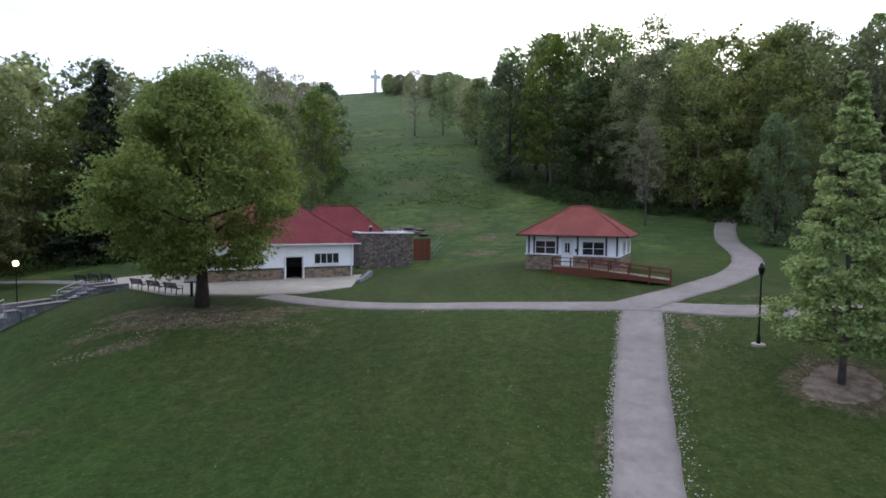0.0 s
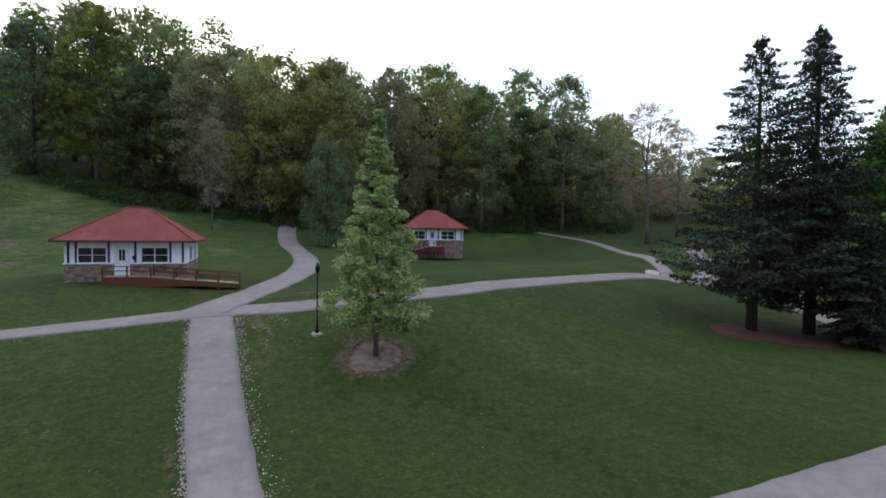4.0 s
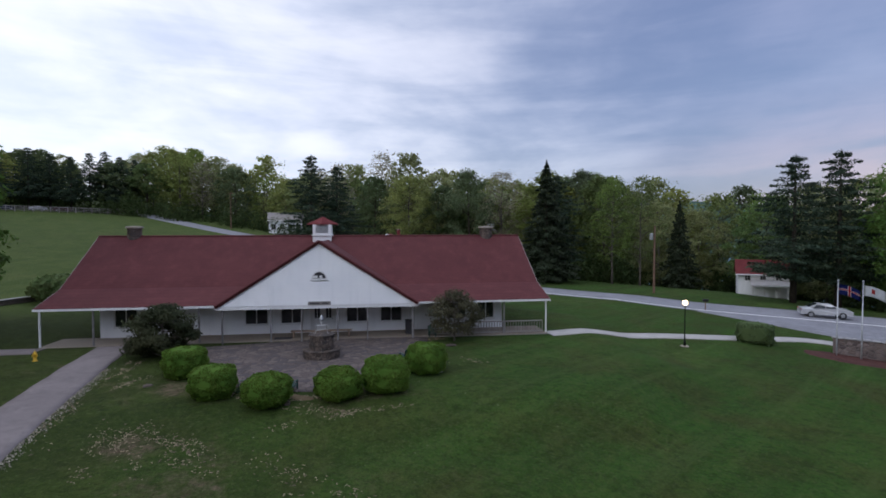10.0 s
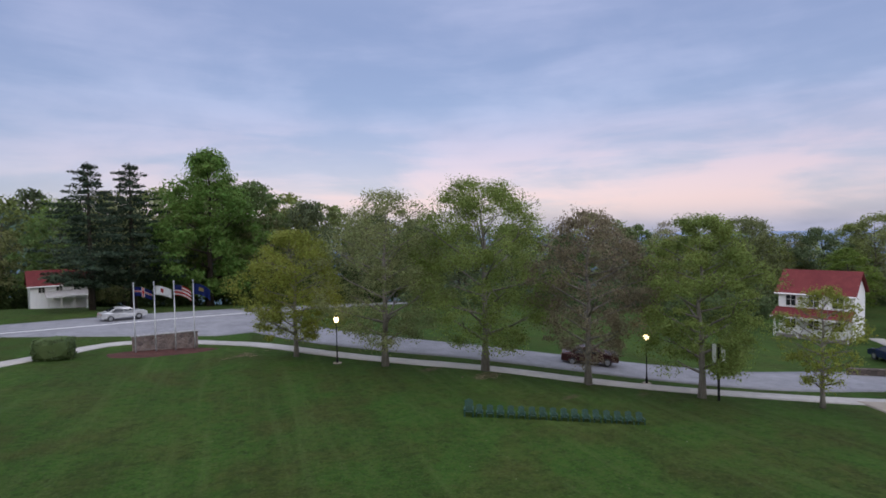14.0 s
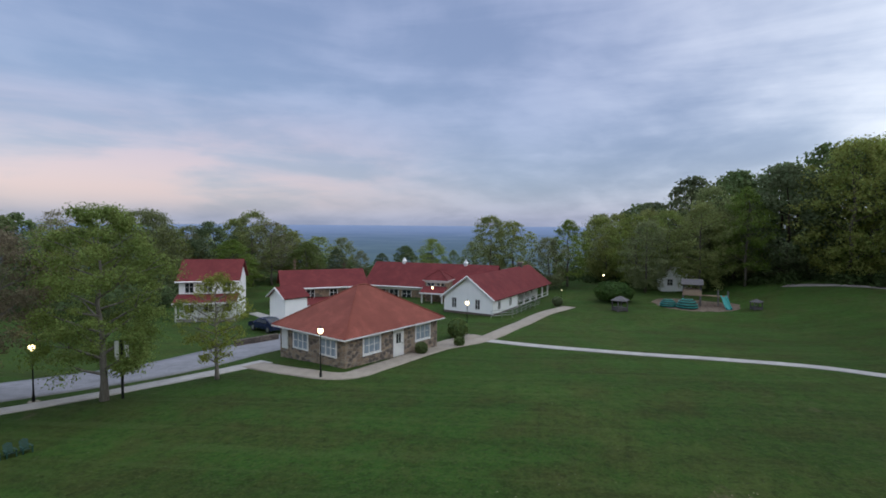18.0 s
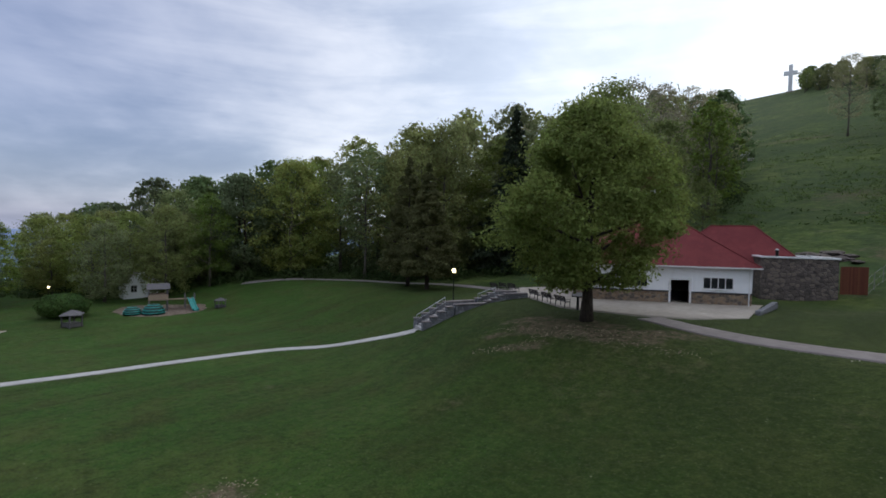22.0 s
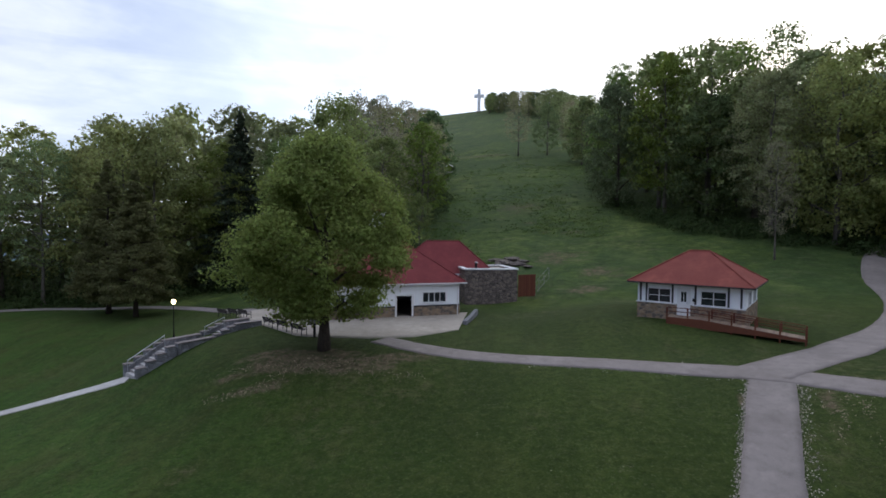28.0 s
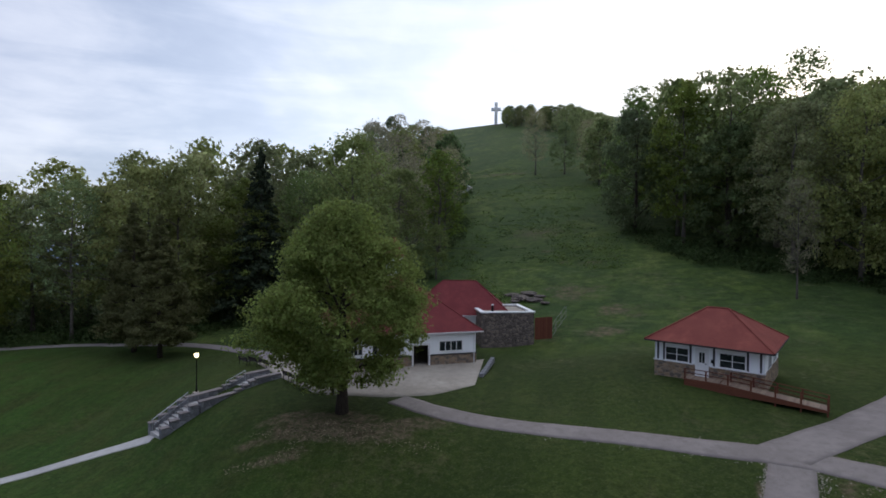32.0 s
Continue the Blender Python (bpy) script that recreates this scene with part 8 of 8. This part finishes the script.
def flag(pole, i):
    """A hanging, folded flag with its main colour fields as parts."""
    a, b, c = FLAGS[i]
    rng = random.Random(i)
    top, drop, fly = 5.4, 0.95, 1.2

    def cloth(u0, u1, v0, v1, lift):
        bm = bmesh.new()
        nu, nv = max(2, int((u1 - u0) * 10)), max(2, int((v1 - v0) * 8))
        grid = []
        for j in range(nv + 1):
            row = []
            v = v0 + (v1 - v0) * j / nv
            for k in range(nu + 1):
                u = u0 + (u1 - u0) * k / nu
                row.append(bm.verts.new((0.05 + u * fly, 0.12 * math.sin(u * 7 + i) * u - lift, top - v * drop * (0.75 if i < 2 else 0.9) - u * u * (0.42 if i < 2 else 0.6) + 0.03 * math.sin(v * 5))))
            grid.append(row)
        for r, s in zip(grid, grid[1:]):
            for k in range(nu):
                bm.faces.new((r[k], r[k + 1], s[k + 1], s[k]))
        bmesh.ops.solidify(bm, geom=bm.faces[:], thickness=0.008)
        return bm

    def dye(col):
        return plain("flag_cloth", col, tuple(v * 0.8 for v in col), 4, 0.8)

    fl = part("flag", cloth(0, 1, 0, 1, 0.0), dye(a), pole, "limp cloth flag", True)
    if i == 0:
        for bands, col in ((((0, 1, 0.42, 0.58), (0.42, 0.58, 0, 1)), c), (((0, 1, 0.46, 0.54), (0.46, 0.54, 0, 1)), b)):
            for q in bands:
                part("flag_stripe", cloth(*q, 0.014 if col == c else 0.028), dye(col), fl)
    if i == 2:
        for j in range(3):
            part("flag_stripe", cloth(0, 1, 0.18 + j * 0.3, 0.32 + j * 0.3, 0.014), dye(b), fl)
        part("flag_canton", cloth(0, 0.42, 0, 0.5, 0.028), dye(c), fl)
    if i == 1:
        part("flag_emblem", cloth(0.35, 0.5, 0.3, 0.7, 0.014), dye(c), fl)
    if i == 3:
        part("flag_emblem", cloth(0.3, 0.6, 0.35, 0.65, 0.014), dye(c), fl)


flag_wall()


# -- stone stair climbing the bank
def stone_stair():
    t = thing("stone_stair", "grey stone stair with stepped side walls and steel handrail", "stair")
    w, thick = 0.75, 0.42
    # foot, head, heights, steps, blocks of the side walls
    ZL, ZU = 2.05, 2.78
    flights = [((-29.7, 30.7), (-28.5, 33.2), 0.5, ZL, 9, 4), ((-28.5, 33.2), (-27.4, 36.2), ZL, ZL + 0.06, 1, 1), ((-27.4, 36.2), (-26.6, 37.9), ZL + 0.06, ZU, 5, 3), ((-26.6, 37.9), (-25.5, 40.0), ZU, ZU + 0.1, 1, 1)]
    for pa, pb, za, zb, n, k in flights:
        m = frame_at(pa, pb, 0)
        l = math.hypot(pb[0] - pa[0], pb[1] - pa[1])
        for i in range(n):
            z = za + (zb - za) * (i + 1) / n
            x0, x1 = l * i / n, l * (i + 1) / n
            part("step" if n > 1 else "landing", boxed((x0, -w, z - 0.9), (x1 + 0.02, w, z), 0.015), PALEWALK, t).matrix_local = m
        for side in (-1, 1):
            y0, y1 = (w + 0.01, w + thick) if side > 0 else (-w - thick, -w - 0.01)
            for i in range(k):
                z = za + (zb - za) * (i + (0.75 if k > 1 else 1)) / k + 0.5
                x0, x1 = l * i / k, l * (i + 1) / k
                part("side_wall", boxed((x0 + 0.003, y0, z - 2.1), (x1 - 0.003, y1, z - 0.09), 0.02), STAIRSTONE, t).matrix_local = m
                part("wall_cap", boxed((x0 - 0.05, y0 - 0.05, z - 0.09), (x1 - 0.06, y1 + 0.05, z), 0.02), WALKSTONE, t, "smooth pale cap stone").matrix_local = m
        if k > 1:
            for y in (w - 0.12,):
                part("handrail", tube(bmesh.new(), [(0.1, y, za + 0.2), (0.1, y, za + 1.05), (l - 0.05, y, zb + 0.95), (l - 0.05, y, zb)], [0.035] * 4, 6), STEEL, t).matrix_local = m
                part("rail_bar", tube(bmesh.new(), [(0.1, y, za + 0.6), (l - 0.05, y, zb + 0.5)], [0.022] * 2, 6), STEEL, t).matrix_local = m
    return t


stone_stair()


def lawn_steps():
    t = thing("lawn_steps", "short flight of pale concrete steps under the spruces", "steps")
    for (pa, pb, z0) in (((43.6, 1.4), (46.4, 3.0), gz(43.6, 1.4) - 0.05), ((59.0, 7.6), (61.6, 9.4), gz(59, 7.6))):
        m = frame_at(pa, pb, z0)
        for i in range(5):
            part("step", boxed((i * 0.42, -0.7, -0.5), (i * 0.42 + 0.44, 0.7, 0.12 + i * 0.15), 0.01), PALEWALK, t).matrix_local = m
    return t


lawn_steps()
cw = thing("curved_wall", "low curved dark stone wall with a pale cap beyond the hall", "wall")
pts = resample(curve_points([(58.5, 1.6), (62, 1.0), (65.5, -1.6), (67.5, -5.2)], 0.6), 17)
for (xa, ya), (xb, yb) in zip(pts, pts[1:]):
    m, l = frame_at((xa, ya), (xb, yb), gz(xa, ya)), math.hypot(xb - xa, yb - ya)
    part("stone", boxed((0.005, -0.18, -0.3), (l - 0.005, 0.18, 0.5), 0.02), DARKSTONE, cw).matrix_local = m
    part("cap", boxed((-0.01, -0.23, 0.5), (l + 0.01, 0.23, 0.6), 0.015), PALEWALK, cw).matrix_local = m


# -- cars
def car(name, label, body, at):
    t = thing(name, label, "car", at)
    prof = [(-2.2, 0.35), (-2.22, 0.75), (-1.75, 0.92), (-1.15, 0.97), (-0.45, 1.38), (0.75, 1.42), (1.55, 1.02), (2.15, 0.95), (2.22, 0.6), (2.2, 0.35)]
    bm = bmesh.new()
    rings = []
    for y in (-0.86, -0.80, 0.80, 0.86):
        rings.append([bm.verts.new((x, y * (1 if z < 1.0 else 0.84), z + (0.02 if abs(y) < 0.83 else 0))) for x, z in prof])
    for a, b in zip(rings, rings[1:]):
        for k in range(len(prof)):
            bm.faces.new((a[k], a[(k + 1) % len(prof)], b[(k + 1) % len(prof)], b[k]))
    bm.faces.new(rings[0]), bm.faces.new(rings[-1][::-1])
    part("body", bm, body, t)
    for s in (-1, 1):
        for (xa, xb) in ((-0.9, 0.05), (0.13, 1.2)):
            w = bmesh.new()
            v = [(xa, 1.0), (xb, 1.0), (min(xb, 0.85), 1.33), (max(xa, -0.45), 1.33)]
            vs = [w.verts.new((x, s * (0.865 if z < 1.1 else 0.735), z)) for x, z in v] + [w.verts.new((x, s * (0.845 if z < 1.1 else 0.715), z)) for x, z in v]
            w.faces.new(vs[:4]), w.faces.new(vs[4:][::-1])
            for i in range(4):
                w.faces.new((vs[i], vs[(i + 1) % 4], vs[4 + (i + 1) % 4], vs[4 + i]))
            part("side_window", w, GLASS, t)
        for x in (-1.35, 1.35):
            wh = part("wheel", tube(bmesh.new(), [(x, s * 0.66, 0.32), (x, s * 0.88, 0.32)], [0.32, 0.32], 16), DARKTRIM, t)
            part("rim", tube(bmesh.new(), [(x, s * 0.87, 0.32), (x, s * 0.895, 0.32)], [0.2, 0.18], 12), STEEL, wh)
        part("headlight", boxed((-2.2, s * 0.65 - 0.15, 0.62), (-2.12, s * 0.65 + 0.15, 0.76), 0.02), STEEL, t)
        part("tail_light", boxed((2.13, s * 0.65 - 0.15, 0.75), (2.21, s * 0.65 + 0.15, 0.88), 0.02), plain("red_lens", (0.25, 0.01, 0.01), (0.3, 0.02, 0.02), 3, 0.3), t)
    for (xa, za, xb, zb) in ((-1.12, 1.0, -0.48, 1.36), (1.5, 1.05, 0.8, 1.39)):
        part("windscreen", slab(bmesh.new(), [(xa, -0.66, za + 0.03), (xa, 0.66, za + 0.03), (xb, 0.6, zb + 0.04), (xb, -0.6, zb + 0.04)], 0.02), GLASS, t)
    return t


SILVER = plain("silver_paint", (0.55, 0.56, 0.57), (0.62, 0.62, 0.62), 2, 0.25, 0.4)
MAROON = plain("maroon_paint", (0.05, 0.012, 0.012), (0.07, 0.018, 0.016), 2, 0.25, 0.2)
BLUEPAINT = plain("dark_blue_paint", (0.012, 0.02, 0.06), (0.02, 0.03, 0.08), 2, 0.25, 0.2)
car("silver_car", "silver saloon car on the road", SILVER, pose(11.5, -65.0, gz(11.5, -65.0) + 0.07, 0, 0, 24))
car("maroon_car", "dark maroon car parked beside the drive", MAROON, pose(-26.5, -33.6, gz(-26.5, -33.6) + 0.04, 0, 0, -38))
car("blue_car", "dark blue car parked behind the lodge", BLUEPAINT, pose(-51.8, -25.2, gz(-51.8, -25.2) + 0.04, 0, 0, 60))
for x, y, a, m in ((48.0, -58.6, 10, SILVER), (53.0, -57.2, 12, MAROON)):
    car("parked_car", "car standing on the road beyond the hall", m, pose(x, y, gz(x, y) + 0.07, 0, 0, a))


# -- poles, mailbox, signs
def utility_pole(x, y, h, label, arms=1, box_=True, sink=0.3):
    t = thing("utility_pole", label, "utility pole", pose(x, y, gz(x, y) - sink, 0, 0, 40))
    part("pole", rod((0, 0, 0), (0, 0, h), 0.16, 0.11), POLEWOOD, t)
    for k in range(arms):
        part("crossarm", boxed((-1.0, -0.06, h - 0.5 - k * 0.6), (1.0, 0.06, h - 0.38 - k * 0.6)), POLEWOOD, t)
    if box_:
        part("transformer", lathe(bmesh.new(), [(0.05, h - 1.9), (0.25, h - 1.85), (0.25, h - 1.1), (0.1, h - 1.0)], 12, (0.4, 0)), STEEL, t)
    return t


utility_pole(30.2, -66.5, 9.2, "tall wooden utility pole with grey transformer", 0)
utility_pole(150.0, -56.0, 11.0, "wooden utility pole beside the upper road", 1, False)
for az, r, el in ((113.05, 92, -4.1), (110.7, 104, -4.5), (107.8, 112, -4.5)):
    x, y = polar(az, r)
    utility_pole(x, y, 8.8 + r * math.tan(radians(el)) - gz(x, y), "wooden utility pole behind the inn", 2, False)
mb = thing("mailbox", "dark mailbox on a post beside the road", "mailbox", pose(20.7, -58.0, gz(20.7, -58.0), 0, 0, 30))
part("post", boxed((-0.05, -0.05, -0.2), (0.05, 0.05, 1.0)), POLEWOOD, mb)
part("box", tube(bmesh.new(), [(-0.28, 0, 1.12), (0.28, 0, 1.12)], [0.16, 0.16], 10), IRON, mb)


# -- kiosks, playground, rocks
def kiosk(label):
    t = thing("picnic_shelter", label, "shelter", group="small wooden shelters")
    for x in (-0.9, 0.9):
        for y in (-0.9, 0.9):
            part("post", boxed((x - 0.09, y - 0.09, -0.2), (x + 0.09, y + 0.09, 1.9)), DARKGREY, t)
    part("roof", lathe(bmesh.new(), [(1.9, 1.88), (1.9, 1.98), (0.15, 2.65)], 4), DARKGREY, t)
    part("counter", boxed((-0.85, -0.85, 0.1), (0.85, 0.85, 0.75), 0.03), DARKGREY, t)
    return t


K = stand(kiosk("small grey wooden shelter on the lower lawn"), *polar(77.5, 71), 20, 0.75)
x, y = polar(65.0, 77)
copy_thing(K, pose(x, y, gz(x, y), 0, 0, 5) @ Matrix.Diagonal((0.7, 0.7, 0.7, 1)))
stand(bush("round_shrub", "large rounded green shrub on the lower lawn", 3.2, 2.8, 1.5, 4200, 0.13, leaf_material("garden_shrub_leaf", (0.055, 0.10, 0.03), (0.085, 0.14, 0.04)), 57), -77.8, 16.3)


def playground(x, y):
    t = thing("play_structure", "timber play tower with teal climbing domes and slide", "playground", pose(x, y, gz(x, y), 0, 0, 72))
    for px_ in (-1.1, 1.1):
        for py in (-1.0, 1.0):
            part("tower_post", boxed((px_ - 0.09, py - 0.09, -0.2), (px_ + 0.09, py + 0.09, 3.1)), DARKGREY, t)
    part("platform", boxed((-1.2, -1.1, 1.45), (1.2, 1.1, 1.57)), DECKWOOD, t)
    for a, b in (((-1.2, -1.1, 1.57), (1.2, -1.04, 2.25)), ((1.14, -1.04, 1.57), (1.2, 1.1, 2.25)), ((-1.2, 1.04, 1.57), (1.2, 1.1, 2.25))):
        part("guard_panel", boxed(a, b), DECKWOOD, t)
    bm = bmesh.new()
    slab(bm, [(-1.4, -1.3, 3.0), (1.4, -1.3, 3.0), (1.4, 0, 3.7), (-1.4, 0, 3.7)], 0.06)
    slab(bm, [(1.4, 1.3, 3.0), (-1.4, 1.3, 3.0), (-1.4, 0, 3.7), (1.4, 0, 3.7)], 0.06)
    part("roof", bm, DARKGREY, t)
    part("bridge", boxed((1.2, -0.4, 1.42), (3.4, 0.4, 1.5)), DECKWOOD, t)
    for px_ in (3.3, 4.5):
        for py in (-0.5, 0.5):
            part("deck_post", boxed((px_ - 0.07, py - 0.07, -0.2), (px_ + 0.07, py + 0.07, 2.2)), DARKGREY, t)
    part("deck", boxed((3.2, -0.6, 1.4), (4.6, 0.6, 1.5)), DECKWOOD, t)
    # slide with raised sides
    bm = bmesh.new()
    run = [(3.9, -0.6, 1.5), (4.0, -1.2, 1.35), (4.2, -2.4, 0.65), (4.35, -3.2, 0.28), (4.4, -3.7, 0.25)]
    for u, v in zip(run, run[1:]):
        slab(bm, [(u[0] - 0.28, u[1], u[2]), (u[0] + 0.28, u[1], u[2]), (v[0] + 0.28, v[1], v[2]), (v[0] - 0.28, v[1], v[2])], 0.05)
    for d in (-0.3, 0.3):
        tube(bm, [(q[0] + d, q[1], q[2] + 0.12) for q in run], [0.11] * 5, 6)
    part("slide", bm, TEALPLASTIC, t, "teal plastic slide")
    # ribbed climbing domes
    for cx, cy, k in ((-0.6, -3.4, 1.0), (-3.0, -3.0, 0.8)):
        dome = part("climbing_dome", lathe(bmesh.new(), [(1.35 * k, 0.0), (1.3 * k, 0.5 * k), (0.95 * k, 1.05 * k), (0.45 * k, 1.3 * k), (0.05, 1.38 * k)], 14, (cx, cy)), GREENPAINT, t, "dark teal plastic climbing dome", True)
        for z, q in ((0.25, 1.34), (0.6, 1.26), (0.95, 1.05), (1.2, 0.68)):
            part("rib", tube(bmesh.new(), [(cx + q * k * math.cos(a * math.tau / 16), cy + q * k * math.sin(a * math.tau / 16), z * k) for a in range(17)], [0.07 * k] * 17, 5), TEALPLASTIC, dome)


playground(-75.6, 26.6)
gable_house("grey_cabin", "pale grey cabin among the trees", frame_at(polar(73.5, 94), polar(70.5, 95), gz(*polar(72, 94)) + 0.1), 4.8, 4.0, 2.6, 1.6, GREYWOOD, WHITE, [(1.0, 1.8, 0.9, 1.9)], 0.3, 1.0, "y", "cabin")
rng = np.random.default_rng(77)
for x, y, s in ((-6.6, 76.0, 1.35), (-4.6, 75.0, 1.0), (-8.0, 77.5, 0.9), (-2.9, 73.6, 0.6), (-5.6, 78.0, 1.05), (-7.2, 74.4, 0.7), (-3.8, 76.6, 0.7)):
    bm = bmesh.new()
    bmesh.ops.create_icosphere(bm, subdivisions=3, radius=1.0)
    for v in bm.verts:
        n = noise.fractal(v.co * 1.3 + Vector((x, y, 0)), 1.0, 2.0, 4)
        v.co = Vector((v.co.x * s * 1.4, v.co.y * s, v.co.z * s * 0.34)) * (1 + 0.35 * n)
    rk = tagged(part("boulder", bm, DARKSTONE, None), "flat dark weathered rock outcrop on the slope", "rock", "rocks on the slope")
    rk.matrix_world = pose(x, y, gz(x, y) + 0.15, 0, 0, x * 40)
# banner post beside a street tree
bx, by = -27.4, -22.4
bp = thing("banner_post", "dark post with two narrow white banners by the pavement", "sign", pose(bx, by, gz(bx, by), 0, 0, 129))
part("post", boxed((-0.07, -0.07, -0.2), (0.07, 0.07, 3.6), 0.01), IRON, bp)
for x in (-0.36, 0.14):
    ban = part("banner", boxed((x, -0.02, 2.35), (x + 0.22, 0.02, 3.5), 0.005), TRIM, bp, "narrow white banner")
    part("lettering_bar", boxed((x + 0.08, 0.02, 2.5), (x + 0.14, 0.026, 3.3)), DARKTRIM, ban)
# fence and parked things along the upper field
kw = thing("kerb_wall", "low dark stone wall beside the car park", "wall")
part("wall", boxed((0, -0.2, -0.4), (4.4, 0.2, 0.55), 0.03), DARKSTONE, kw).matrix_local = frame_at((-44.0, -24.6), (-47.6, -22.0), gz(-45.8, -23.3))
fe = thing("field_fence", "long grey rail fence along the top of the field", "fence")
pts = resample([(186, 2), (187, -12), (187, -26), (186, -40)], 22)
for x, y in pts:
    part("post", boxed((x - 0.1, y - 0.1, gz(x, y) - 0.2), (x + 0.1, y + 0.1, gz(x, y) + 1.7)), GREYWOOD, fe)
for h in (0.5, 1.0, 1.55):
    part("rail", tube(bmesh.new(), [(x, y, gz(x, y) + h) for x, y in pts], [0.09] * len(pts), 4), GREYWOOD, fe)
# flat stones beside the patio
for i, (x, y, s) in enumerate(((21.0, -10.0, 0.4), (20.3, -12.3, 0.3), (20.8, -17.9, 0.3), (24.6, -22.4, 0.6), (24.0, -23.2, 0.5), (25.2, -21.6, 0.55), (27.6, -6.2, 0.3))):
    bm = prism(bmesh.new(), [(s * (0.8 + 0.3 * math.sin(i + k * 2.1)) * math.cos(k * 0.9), s * (0.7 + 0.25 * math.cos(i * 2 + k)) * math.sin(k * 0.9)) for k in range(7)], -0.05, 0.05)
    st = tagged(part("flat_stone", bm, WELLSTONE, None), "flat brown stepping stone in the grass", "stone", "flat stones")
    st.matrix_world = pose(x, y, gz(x, y), 0, 0, i * 50)
# cars along the fence at the top of the field
for x, y, a, m in ((190.5, 3.0, 88, SILVER), (191.0, -2.5, 92, MAROON), (190.6, -8.0, 90, BLUEPAINT), (191.2, -15.5, 87, SILVER), (190.8, -21.0, 91, MAROON)):
    car("parked_car", "car parked behind the rail fence above the field", m, pose(x, y, gz(x, y) + 0.02, 0, 0, a))
# lit lamps among the shrubs below the white wing
for az, r, k in ((79.2, 92, 0.8), (83.6, 82, 0.35)):
    x, y = polar(az, r)
    copy_thing(LAMP, pose(x, y, gz(x, y)) @ Matrix.Diagonal((k, k, k, 1)))
# small lift hut at the edge of the ski slope
hx, hy = polar(11.4, 176)
gable_house("lift_hut", "small grey hut at the edge of the ski slope", pose(hx, hy, gz(hx, hy) + 0.2, 0, 0, -8), 2.6, 2.4, 2.0, 0.9, GREYWOOD, SOFFIT, [(0.8, 1.6, 0.8, 1.6)], 0.25, 1.0, "y", "hut")
